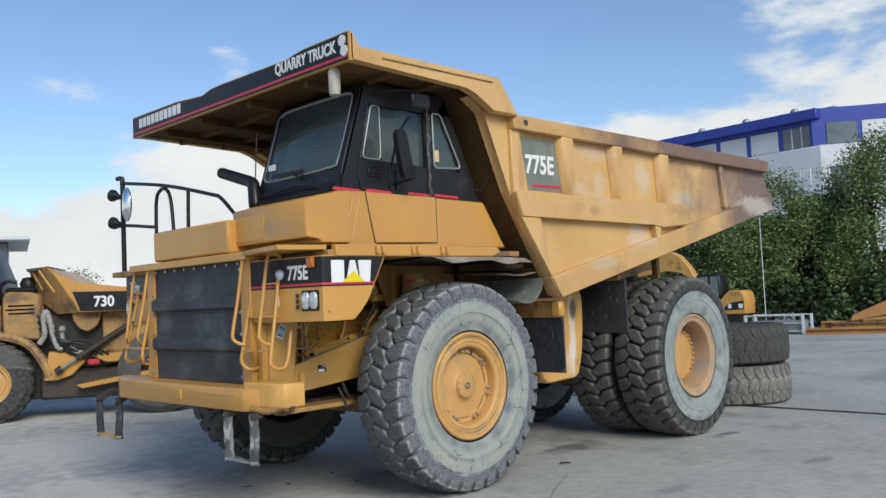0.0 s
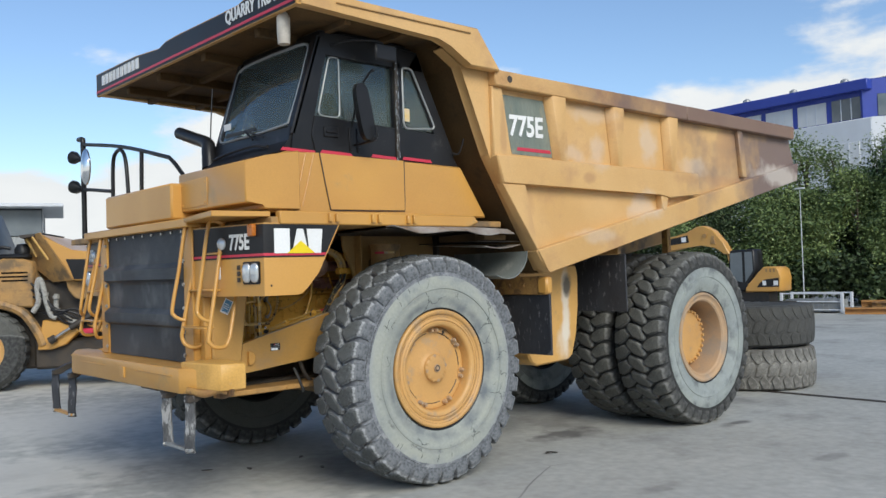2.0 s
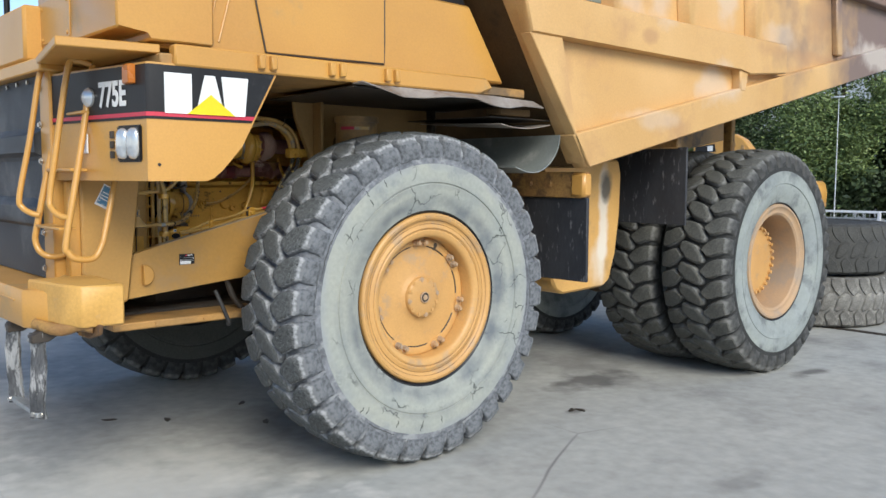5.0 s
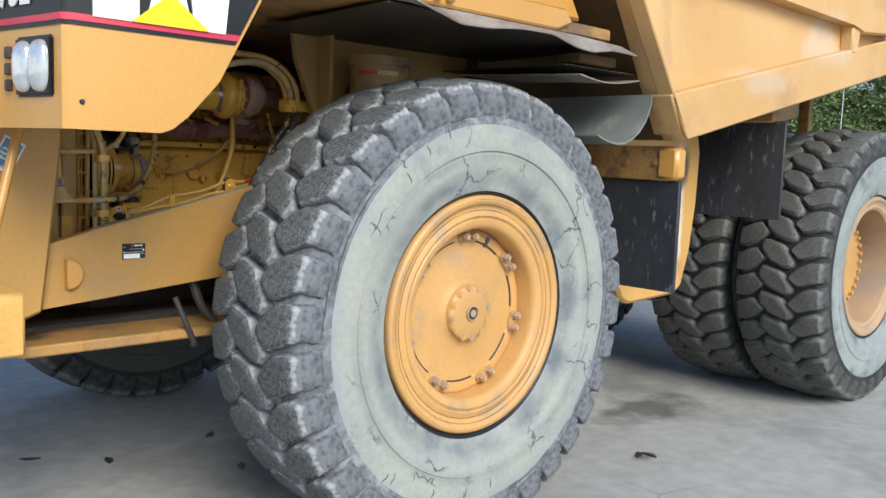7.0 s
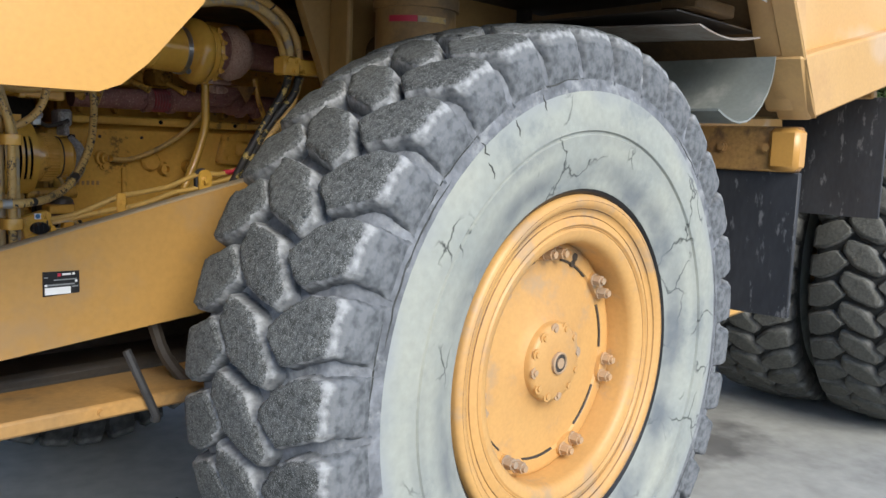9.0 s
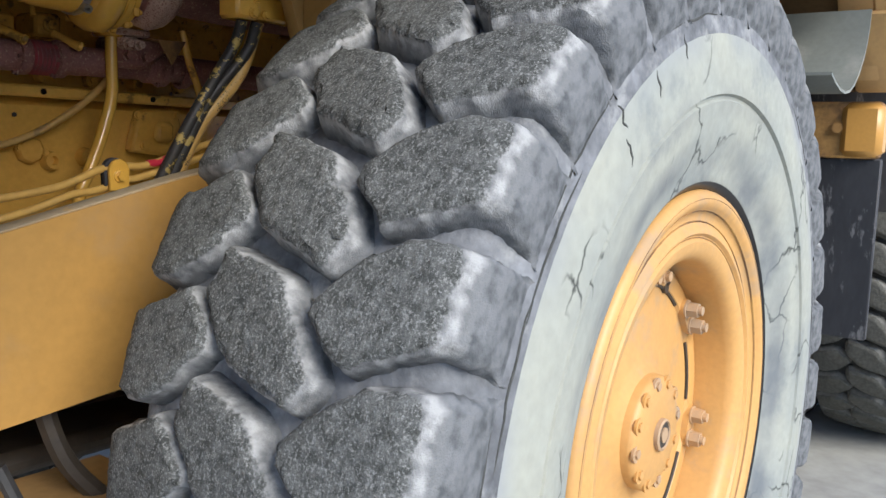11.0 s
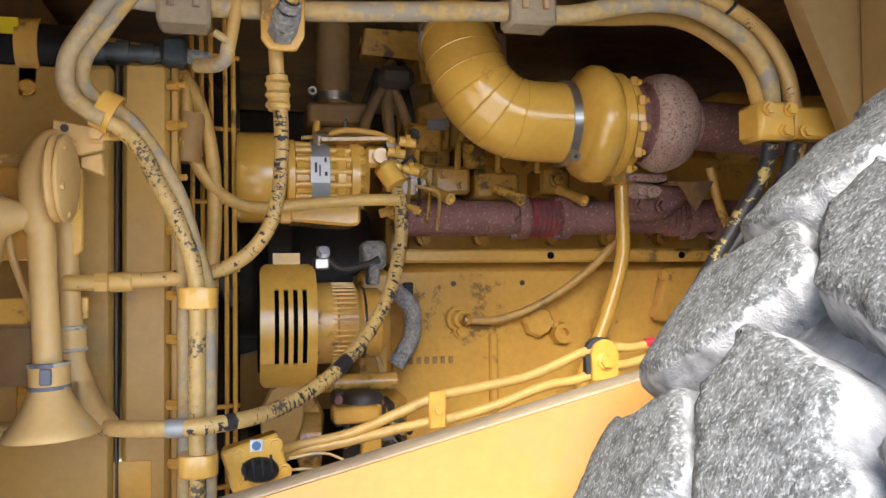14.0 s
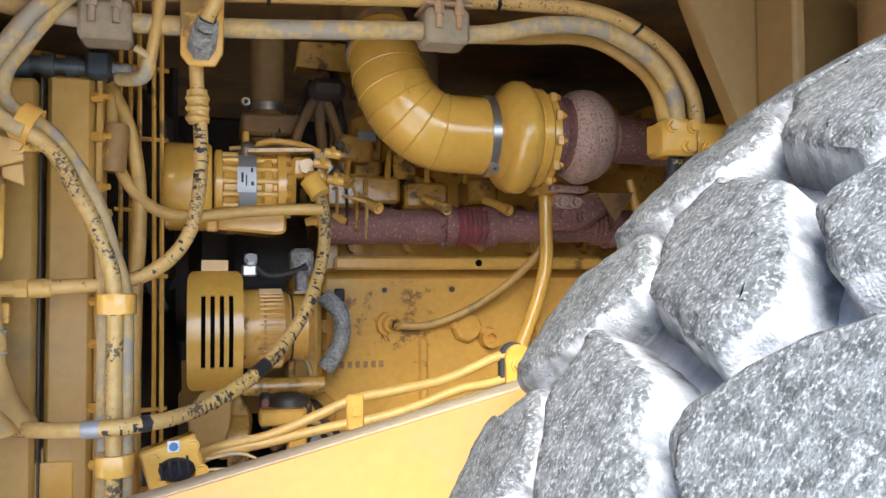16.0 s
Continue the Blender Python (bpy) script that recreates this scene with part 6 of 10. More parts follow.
# things inside the cab, dark behind the glass
b = B()
box(b, (-0.55, -1.35, 2.95), (-0.05, -0.85, 3.2), 0.05)
box(b, (-0.15, -1.33, 3.15), (0.02, -0.87, 3.72), 0.06)
part("driver_seat", b, DARK, truck)
b = B()
lathe(b, [(0.20, -0.012), (0.215, 0.0), (0.20, 0.012), (0.188, 0.0)], (-0.98, -1.1, 3.28), (-0.5, 0, 0.86), 28, closed=True)
cyl(b, (-1.12, -1.1, 2.98), (-0.98, -1.1, 3.28), 0.03)
box(b, (-1.34, -1.6, 2.95), (-1.1, -0.42, 3.16), 0.04)
part("steering_column", b, DARK, truck)

# ---- dump body with canopy ----
SIDE = [(0.68, 3.84), (6.80, 3.83), (6.87, 3.58), (7.00, 3.29), (6.93, 3.08), (1.40, 1.87), (0.80, 2.74), (0.66, 3.02)]
for s in (-1, 1):
    b = B()
    prism(b, SIDE, "y", s * 1.90, s * 1.97, 0.008)
    wall = part("body_side", b, YEL_BODY, truck, "faded tan-yellow ribbed dump body side")

    def rib(name, pts, y0=1.965, y1=2.07, mat=YEL_BODY, slope=None):
        q = B()
        if slope:
            prism(q, pts, "y", s * y0, s * y1, 0.012, slope)
        else:
            prism(q, pts, "y", s * y0, s * y1, 0.012)
        return part(name, q, mat, wall)

    rib("top_rail", [(0.66, 3.69), (0.66, 3.845), (4.0, 3.845), (4.0, 3.67)], 1.965, 2.08, YEL_RAIL)
    rib("top_rail", [(4.003, 3.67), (4.003, 3.845), (6.82, 3.84), (6.80, 3.66)], 1.965, 2.08, YEL_RAIL)
    rib("front_post", [(0.66, 3.0), (0.66, 3.70), (0.80, 3.70), (0.92, 3.0)], 1.965, 2.03)
    for a, c, d, e in ((1.45, 1.73, 1.585, 1.74), (2.48, 2.74, 2.575, 2.70), (3.56, 3.83, 3.62, 3.75)):
        rib("rib", [(a, 3.70), (c, 3.70), (e, 3.01), (d, 3.01)], slope=[(a + 0.05, 3.70), (c - 0.01, 3.70), (e - 0.01, 3.01), (d + 0.03, 3.01)])
    rib("rib", [(5.30, 3.68), (5.42, 3.68), (5.50, 3.05), (5.38, 3.05)], 1.965, 2.03)
    rib("mid_band", [(0.655, 3.025), (4.22, 3.03), (4.23, 2.765), (3.57, 2.705), (3.40, 2.75), (0.74, 2.75)], 1.965, 2.075)
    rib("band_lip", [(3.42, 2.755), (3.56, 2.745), (3.53, 2.56), (3.44, 2.55)], 1.965, 2.06)
    rib("lower_post", [(0.735, 2.755), (1.06, 2.755), (1.22, 2.09), (1.40, 1.87), (1.36, 1.90)], 1.965, 2.06)
    b = B()
    c = [(1.20, s * 2.055, 2.10), (6.95, s * 2.055, 3.33), (6.94, s * 2.035, 3.075), (1.385, s * 2.035, 1.865)]
    vs = [b.verts.new(p) for p in c]
    b.faces.new(vs)
    back_ = [b.verts.new((p[0], s * 1.90, p[2])) for p in c]
    b.faces.new(back_[::-1])
    for i in range(4):
        b.faces.new((vs[i], vs[(i + 1) % 4], back_[(i + 1) % 4], back_[i]))
    soften(b, b.edges[:], 0.01)
    part("lower_chamfer", b, YEL_BODY, wall)
    rib("body_decal", [(0.84, 3.64), (1.46, 3.64), (1.60, 3.06), (0.97, 3.06)], 1.969, 1.974, DECAL_BODY)
    if s < 0:
        lettering("body_number", "775E", face_pose((1.19, -1.978, 3.35), (1, 0, 0.02), (0.02, 0, 1)), 0.50, 0.215, WHITE, wall, 0.004)
        rib("decal_line", [(1.04, 3.10), (1.05, 3.135), (1.54, 3.135), (1.56, 3.10)], 1.974, 1.978, RED)
        q = B()
        cyl(q, (0.86, -2.08, 3.77), (0.86, -2.082, 3.77), 0.035, seg=16)
        part("rail_hole", q, DARK, wall)
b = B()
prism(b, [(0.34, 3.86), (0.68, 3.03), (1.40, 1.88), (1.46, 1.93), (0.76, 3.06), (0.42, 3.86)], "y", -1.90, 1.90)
part("body_front", b, UNDER_DARK, truck, "front wall of the dump body, darkened for shade")
for s in (-1, 1):
    b = B()
    prism(b, [(0.05, 3.97), (0.30, 3.85), (0.64, 3.03), (1.35, 1.90), (1.42, 1.90), (0.74, 3.05), (0.70, 3.80), (0.45, 4.17)], "y", s * 1.86, s * 1.98, 0.01)
    part("front_gusset", b, YEL_BODY, truck)
b = B()
prism(b, [(1.40, 1.87), (6.93, 3.08), (6.93, 3.15), (1.46, 1.95)], "y", -1.90, 1.90)
part("body_floor", b, YEL_UNDER, truck)
b = B()
for y in (-0.62, 0.62):
    box(b, (1.6, y - 0.14, 1.62), (5.6, y + 0.14, 1.9), 0.02, Matrix.Translation((1.6, 0, 1.75)) @ Matrix.Rotation(radians(-9), 4, "Y") @ Matrix.Translation((-1.6, 0, -1.75)))
part("body_sill", b, YEL_UNDER, truck)
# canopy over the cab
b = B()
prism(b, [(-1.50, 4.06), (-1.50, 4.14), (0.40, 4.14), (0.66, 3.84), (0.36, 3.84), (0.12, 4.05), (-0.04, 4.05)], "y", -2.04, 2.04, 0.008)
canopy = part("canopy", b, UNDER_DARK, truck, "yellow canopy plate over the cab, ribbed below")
for s in (-1, 1):
    b = B()
    prism(b, [(-1.56, 4.05), (-1.56, 4.30), (-1.53, 4.30), (-1.46, 4.17), (0.41, 4.185), (0.70, 3.82), (0.30, 3.82), (0.05, 3.98), (-0.10, 4.01), (-1.3, 4.05)], "y", s * 2.02, s * 2.12, 0.012)
    part("canopy_flange", b, YEL_BODY, canopy)
    b = B()
    box(b, (-1.2, min(s * 2.12, s * 2.135), 4.115), (0.3, max(s * 2.12, s * 2.135), 4.125), 0.002)
    part("flange_weld", b, YEL_UNDER, canopy)
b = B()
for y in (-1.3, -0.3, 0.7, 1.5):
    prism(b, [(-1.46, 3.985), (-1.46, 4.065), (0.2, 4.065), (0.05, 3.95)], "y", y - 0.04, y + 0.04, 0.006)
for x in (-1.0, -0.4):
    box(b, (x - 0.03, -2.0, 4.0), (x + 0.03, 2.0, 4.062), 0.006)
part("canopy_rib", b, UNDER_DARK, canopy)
b = B()
prism(b, [(-2.12, 4.045), (-2.12, 4.305), (-1.45, 4.30), (-1.30, 4.285), (-1.18, 4.265), (0.0, 4.28), (0.25, 4.275), (0.42, 4.24), (1.0, 4.285), (2.12, 4.30), (2.12, 4.045)], "x", -1.575, -1.535)
part("canopy_fascia", b, YEL, canopy)
b = B()
prism(b, [(-2.10, 4.055), (-2.10, 4.295), (-1.45, 4.29), (-1.30, 4.275), (-1.18, 4.255), (0.0, 4.27), (0.25, 4.265), (0.42, 4.23), (1.0, 4.275), (2.10, 4.29), (2.10, 4.055)], "x", -1.580, -1.575)
part("fascia_decal", b, BLACK, canopy, "black fascia band with white lettering and red line")
b = B()
prism(b, [(-2.10, 4.075), (-2.10, 4.10), (2.10, 4.10), (2.10, 4.075)], "x", -1.584, -1.58)
part("fascia_stripe", b, RED, canopy)
lettering("fascia_lettering", "QUARRY TRUCK", face_pose((-1.585, -1.47, 4.19), (0, -1, 0), (0, 0, 1)), 0.96, 0.135, WHITE, canopy)
b = B()
for k in range(10):
    y = 1.93 - 0.105 * k
    prism(b, [(y, 4.14), (y, 4.25), (y - 0.075, 4.25), (y - 0.075, 4.14)], "x", -1.585, -1.58)
part("maker_bars", b, WHITE, canopy)
b = B()
for y, z in ((-2.03, 4.235), (-2.055, 4.14)):
    cyl(b, (-1.58, y, z), (-1.586, y, z), 0.05, seg=20)
part("fascia_dots", b, WHITE, canopy)
b = B()
lathe(b, [(0.0, 0.0), (0.05, 0.005), (0.055, 0.10), (0.055, 0.22), (0.03, 0.27), (0.0, 0.28)], (-1.50, -1.80, 3.80), (0, 0, 1), 16)
part("roof_lamp", b, LAMP_SHELL, canopy, "pale hanging lamp under the canopy")

# ---- guards between the wheels ----
b = B()
box(b, (1.44, -1.99, 1.03), (1.47, -1.32, 1.65), 0.004)
part("front_mudflap", b, RUBBER, truck, "hanging black rubber mudflap with scratches")
b = B()
box(b, (1.42, -1.98, 1.65), (1.49, -1.0, 1.84), 0.008)
for y in (-1.85, -1.65, -1.45):
    bolt(b, (1.42, y, 1.75), (-1, 0, 0), 0.018, 0.015)
part("flap_hanger", b, RUSTY, truck, "rusty yellow flap hanger")
b = B()
box(b, (1.40, -1.992, 1.655), (1.50, -1.86, 1.835), 0.02)
part("hanger_end", b, YEL, truck)
b = B()
prism(b, [(1.56, 1.95), (2.55, 1.95), (2.56, 1.83), (2.57, 1.48), (2.52, 1.15), (2.44, 0.92), (2.36, 0.87), (1.82, 0.85), (1.74, 0.89), (1.69, 0.97), (1.64, 1.25)], "y", -1.45, -0.92, 0.02)
tank = part("fuel_tank", b, YEL_TANK, truck, "yellow rounded tank with white worn streaks")
b = B()
for z in (1.33, 1.28, 1.18):
    bolt(b, (1.80, -1.45, z), (0, -1, 0), 0.014, 0.010)
part("tank_bolt", b, DARK, tank)
b = B()
prof = [(0.74, 1.865), (0.80, 1.845), (0.86, 1.832), (0.92, 1.828), (0.98, 1.836), (1.04, 1.860), (1.10, 1.902), (1.145, 1.95), (1.172, 1.995), (1.188, 2.04), (1.194, 2.098)]
top = [(x - 0.008 * max(0.0, (x - 0.9) / 0.3), z + 0.008) for x, z in prof[:-1]] + [(1.186, 2.098)]
prism(b, prof + top[::-1], "y", -1.972, -0.9)
bmesh.ops.translate(b, vec=(-0.04, 0, 0), verts=b.verts)
part("curved_guard", b, GUARD, truck, "curved grey sheet metal guard behind the front tyre")
strip("guard_top", np.linspace(0.60, 1.09, 16), lambda x: (-1.10, 2.19), lambda x: (-1.93, 2.165 - 0.03 * math.sin(6 * (x - 0.55))), SPLASH, "bent grey sheet above the guard")
# Another added black sheet, for the shade above the guard.
strip("guard_shade_sheet", np.linspace(0.56, 1.4, 8), lambda x: (-1.0, 2.21), lambda x: (-1.86, 2.205), DARK, "")
b = B()
box(b, (0.62, -1.90, 2.215), (0.92, -1.76, 2.262), 0.006)
part("guard_bracket", b, UNDER_DARK, truck)
b = B()
box(b, (2.90, -1.88, 1.395), (2.925, -0.62, 2.06), 0.004)
part("rear_mudflap", b, RUBBER, truck, "black rubber flap ahead of the rear tyres")
b = B()
box(b, (2.88, -1.80, 2.05), (2.95, -0.7, 2.15), 0.01)
part("rear_flap_hanger", b, YEL_UNDER, truck)
for y in (-0.75, 0.75):
    b = B()
    cyl(b, (1.9, y, 1.15), (3.3, y * 0.9, 2.05), 0.10, seg=20)
    cyl(b, (3.3, y * 0.9, 2.05), (3.7, y * 0.88, 2.3), 0.06, seg=16)
    part("hoist_cylinder", b, YEL_UNDER, truck)
b = B()
box(b, (5.3, -0.5, 1.2), (5.5, 0.5, 1.7), 0.02)
box(b, (2.2, -1.03, 1.22), (2.48, 1.03, 1.6), 0.02)
part("frame_crossmember", b, YEL_UNDER, truck)
b = B()
box(b, (4.9, -1.15, 2.0), (4.98, -1.05, 2.75), 0.01)
part("body_prop", b, RUSTY, truck)

# ---- engine bay, left side ----
b = B()
box(b, (-0.93, -0.33, 1.20), (0.75, 0.40, 1.735), 0.02)
box(b, (-0.90, -0.28, 1.70), (0.70, 0.36, 2.02), 0.03)
engine = part("engine", b, YEL_ENGINE, truck, "oily yellow diesel engine with hoses and turbocharger")
for k in range(6):
    b = B()
    x = -0.72 + 0.24 * k
    box(b, (x - 0.09, -0.30, 1.98), (x + 0.09, 0.30, 2.16), 0.02)
    part("rocker_cover", b, YEL_ENGINE, engine)


def hose(pts, y, r, mat=HOSE, name="hose", label="", seg=12, parent=None, steps=6):
    q = B()
    tube(q, [(p[0], (p[2] if len(p) > 2 else y), p[1]) for p in pts], r, seg, steps)
    return part(name, q, mat, parent or engine, label)


def flaked_off(name, pts, y, r, parent, seed, count, reach=(0.0, 1.0), big=1.0, side=0.0):
    """Ragged patches where the paint has come off a hose down to the black rubber, on the side that faces out."""
    rnd = random.Random(seed)
    line = curve_points([(p[0], (p[2] if len(p) > 2 else y), p[1]) for p in pts], 10)
    q = B()
    for _ in range(count):
        i = 1 + int((reach[0] + (reach[1] - reach[0]) * rnd.random()) * (len(line) - 3))
        d = (line[i + 1] - line[i - 1]).normalized()
        n1 = (Vector((0, -1, 0)) - d * d.dot(Vector((0, -1, 0)))).normalized()
        n2 = d.cross(n1)
        at = line[i].lerp(line[i + 1], rnd.random())
        a0, wide, half = rnd.gauss(side, 0.55), rnd.uniform(0.15, 0.9) * big, rnd.choice((0.0006, 0.0008, 0.0011, 0.0016, 0.0030)) * big
        rows = []
        for k in range(5):
            a = a0 + wide * (k / 4 - 0.5)
            nn = n1 * math.cos(a) + n2 * math.sin(a)
            h = half * rnd.uniform(0.35, 1.2)
            m = half * rnd.uniform(-0.3, 0.3)
            rows.append([q.verts.new(at + nn * (r + 0.0005) + d * (m + e)) for e in (-h, h)])
        for ra, rb in zip(rows, rows[1:]):
            q.faces.new((ra[0], ra[1], rb[1], rb[0]))
    bmesh.ops.recalc_face_normals(q, faces=q.faces[:])
    o = part(name, q, DARK_RUBBER, parent)
    o["kind"] = "stuff"
    return o


b = B()     # ledge, bosses and covers on the block
box(b, (-0.90, -0.385, 1.735), (0.5, -0.32, 1.765), 0.006)
part("block_ledge", b, YEL_ENGINE, engine)
for k, x in enumerate((-0.85, -0.72, -0.55, -0.42, -0.28, -0.13)):
    b = B()
    cyl(b, (x, -0.33, 1.79), (x, -0.36, 1.79), 0.017, seg=10)
    bolt(b, (x, -0.36, 1.79), (0, -1, 0), 0.010, 0.012)
    part("block_bolt", b, YEL_ENGINE, engine)
for x in (-0.57, -0.25):
    b = B()
    cyl(b, (x, -0.386, 1.75), (x, -0.389, 1.75), 0.008, seg=10)
    part("ledge_hole", b, VOID, engine)
for x, z in ((-0.53, 1.575), (-0.43, 1.585)):
    b = B()
    lathe(b, [(0.0, 0.012), (0.010, 0.012), (0.012, 0.03), (0.022, 0.03), (0.026, 0.0)], (x, -0.33, z), (0, -1, 0), 16)
    part("block_boss", b, YEL_ENGINE, engine)
b = B()
lathe(b, [(0.0, 0.022), (0.03, 0.022), (0.036, 0.016), (0.038, 0.0)], (-0.585, -0.33, 1.602), (0, -1, 0), 8)
bolt(b, (-0.62, -0.35, 1.608), (0, -1, 0), 0.007, 0.01)
bolt(b, (-0.55, -0.35, 1.596), (0, -1, 0), 0.007, 0.01)
part("block_plug", b, YEL_ENGINE, engine)
b = B()
prism(b, [(-0.31, 1.60), (-0.28, 1.72), (-0.15, 1.73), (-0.13, 1.62), (-0.20, 1.59)], "y", -0.33, -0.37, 0.008)
prism(b, [(-0.245, 1.63), (-0.24, 1.69), (-0.18, 1.69), (-0.18, 1.63)], "y", -0.37, -0.395, 0.012)
for x, z in ((-0.29, 1.705), (-0.16, 1.71), (-0.27, 1.62), (-0.15, 1.635)):
    bolt(b, (x, -0.37, z), (0, -1, 0), 0.009, 0.01)
part("side_cover", b, YEL_ENGINE, engine)
b = B()
box(b, (-0.70, -0.345, 1.40), (-0.68, -0.33, 1.58), 0.005)
part("block_rib", b, YEL_ENGINE, engine)
for k in range(7):
    b = B()
    box(b, (-0.90 + 0.018 * k, -0.334, 1.515), (-0.89 + 0.018 * k, -0.3315, 1.53), 0.001)
    part("casting_mark", b, YEL_UNDER, engine)
b = B()
box(b, (-0.985, -0.36, 1.655), (-0.905, -0.33, 1.685), 0.004)
part("black_pad", b, BLACK, engine)
b = B()
tube(b, [(-0.93, -0.42, 1.68), (-0.895, -0.43, 1.64), (-0.895, -0.43, 1.58), (-0.925, -0.42, 1.525)], 0.0185, 12, 6)
part("grey_sleeve", b, HOSE_BRAID, engine, "frayed grey cable sleeve")
# exhaust manifold
b = B()
tube(b, [(-0.93, -0.45, 1.825), (-0.60, -0.45, 1.828), (-0.20, -0.45, 1.835), (0.3, -0.45, 1.83)], 0.037, 20, 3)
part("exhaust_manifold", b, EXHAUST, engine, "brown heat-scaled exhaust manifold")
for x in (-0.66, -0.565, -0.27, -0.20):
    b = B()
    lathe(b, [(0.036, -0.014), (0.043, -0.013), (0.046, -0.009), (0.046, 0.009), (0.043, 0.013), (0.036, 0.014)], (x, -0.45, 1.829), (1, 0, 0), 24)
    part("manifold_flange", b, EXHAUST, engine)
    for a in (0.5, 1.7, 2.9):
        b = B()
        bolt(b, (x - 0.014, -0.45 - 0.042 * math.sin(a), 1.829 + 0.042 * math.cos(a)), (-1, 0, 0), 0.006, 0.012)
        part("flange_bolt", b, EXHAUST, engine)
for x in (-0.78, -0.44, -0.12):
    b = B()
    cyl(b, (x, -0.45, 1.828), (x, -0.30, 1.85), 0.035, seg=14)
    part("manifold_branch", b, EXHAUST, engine)
b = B()
lathe(b, [(0.036, -0.004)] + [(0.036 + 0.007 * (k % 2), 0.0055 * k) for k in range(15)], (-0.645, -0.45, 1.828), (1, 0, 0), 24)
part("bellows", b, material("red_brown_bellows", (0.34, 0.05, 0.06), (0.15, 0.06, 0.06), 0.6, scale=30), engine)
for x in (-0.86, -0.71, -0.57):
    b = B()
    cyl(b, (x, -0.44, 1.89), (x + 0.03, -0.49, 1.865), 0.011, seg=12)
    lathe(b, [(0.004, 0.004), (0.008, 0.012), (0.0125, 0.012), (0.0125, 0.0)], (x + 0.03, -0.49, 1.865), (0.4, -0.8, -0.3), 14)
    part("manifold_stud", b, YEL_ENGINE, engine)
b = B()
prism(b, [(-0.44, 1.82), (-0.44, 1.90), (-0.36, 1.91), (-0.30, 1.90), (-0.30, 1.86), (-0.36, 1.82)], "y", -0.40, -0.52, 0.012)
for x in (-0.42, -0.37):
    bolt(b, (x, -0.52, 1.85), (0, -1, 0), 0.012, 0.02)
part("turbo_foot", b, EXHAUST, engine)
b = B()
box(b, (-0.458, -0.555, 1.899), (-0.372, -0.42, 1.916), 0.004)
box(b, (-0.440, -0.535, 1.865), (-0.388, -0.43, 1.899), 0.008)
part("foot_flange", b, TURBINE, engine)
for x in (-0.432, -0.398):
    b = B()
    bolt(b, (x, -0.535, 1.878), (0, -1, 0), 0.010, 0.022)
    part("foot_bolt", b, TURBINE, engine)
b = B()
box(b, (-0.371, -0.56, 1.893), (-0.285, -0.48, 1.898), 0.001)
part("heat_plate", b, RUSTY, engine)
b = B()
lathe(b, [(0.036, -0.004)] + [(0.036 + 0.007 * (k % 2), 0.0055 * k) for k in range(13)], (-0.325, -0.45, 1.832), (1, 0, 0), 24)
part("bellows", b, EXHAUST, engine)
b = B()
prism(b, [(-0.355, 1.895), (-0.27, 1.90), (-0.315, 1.835)], "y", -0.56, -0.565)
part("heat_tab", b, RUSTY, engine)
# turbocharger: ribbed elbow, compressor, turbine, outlet
elbow = [(-0.832, -0.58, 2.185), (-0.834, -0.615, 2.14), (-0.822, -0.642, 2.078), (-0.794, -0.65, 2.033), (-0.739, -0.65, 2.0), (-0.632, -0.65, 1.994)]
b = B()
tube(b, elbow, 0.075, 32, 8, radii=lambda q: 0.071 + 0.006 * q)
part("air_elbow", b, YEL_GLOSS, engine, "glossy yellow ribbed intake elbow")
line = curve_points(elbow, 8)
b = B()
tube(b, [(-0.85, -0.30, 2.33), (-0.84, -0.45, 2.29), (-0.833, -0.56, 2.205)], 0.066, 24, 6)
part("intake_pipe", b, YEL_UNDER, engine)
for k in (7, 12, 16, 20, 24, 28, 32):
    p, d = line[k], (line[k + 1] - line[k - 1]).normalized()
    r = 0.071 + 0.006 * k / len(line)
    b = B()
    lathe(b, [(r - 0.002, -0.005), (r + 0.0016, 0.0), (r - 0.002, 0.005)], p, d, 32)
    part("elbow_rib", b, YEL_GLOSS, engine)
b = B()
lathe(b, [(0.0765, -0.008), (0.0805, -0.008), (0.0805, 0.008), (0.0765, 0.008)], (-0.640, -0.65, 1.994), (1, 0, 0.0), 40, closed=True)
lathe(b, [(0.004, 0.0), (0.004, 0.016), (0.0095, 0.016), (0.010, 0.0)], (-0.642, -0.702, 1.926), (-0.1, -1, -0.3), 16)
part("hose_clamp", b, STEEL, engine, "bright steel hose clamp")
b = B()
lathe(b, [(0.071, -0.009), (0.076, -0.009), (0.076, 0.009), (0.071, 0.009)], line[5], (line[6] - line[4]), 40, closed=True)
part("hose_clamp", b, STEEL, engine)
b = B()
AX = (1, 0.02, 0.0)
lathe(b, [(0.0, -0.02), (0.074, -0.02), (0.076, 0.0), (0.078, 0.018), (0.087, 0.028), (0.103, 0.040), (0.113, 0.056), (0.115, 0.072), (0.110, 0.086), (0.102, 0.095), (0.099, 0.097), (0.099, 0.100),
          (0.102, 0.102), (0.102, 0.116), (0.097, 0.121), (0.090, 0.123), (0.092, 0.126), (0.092, 0.138), (0.085, 0.141), (0.0, 0.141)], (-0.638, -0.62, 2.0), AX, 48)
part("compressor_housing", b, YEL_GLOSS, engine, "glossy yellow compressor housing")
b = B()
tube(b, [(-0.572, -0.62 - 0.082 * math.cos(a), 1.998 + 0.082 * math.sin(a)) for a in np.linspace(-1.4, 2.4, 14)], 0.03, 14, 3, radii=lambda q: 0.036 - 0.012 * q)
part("compressor_volute", b, YEL_GLOSS, engine)
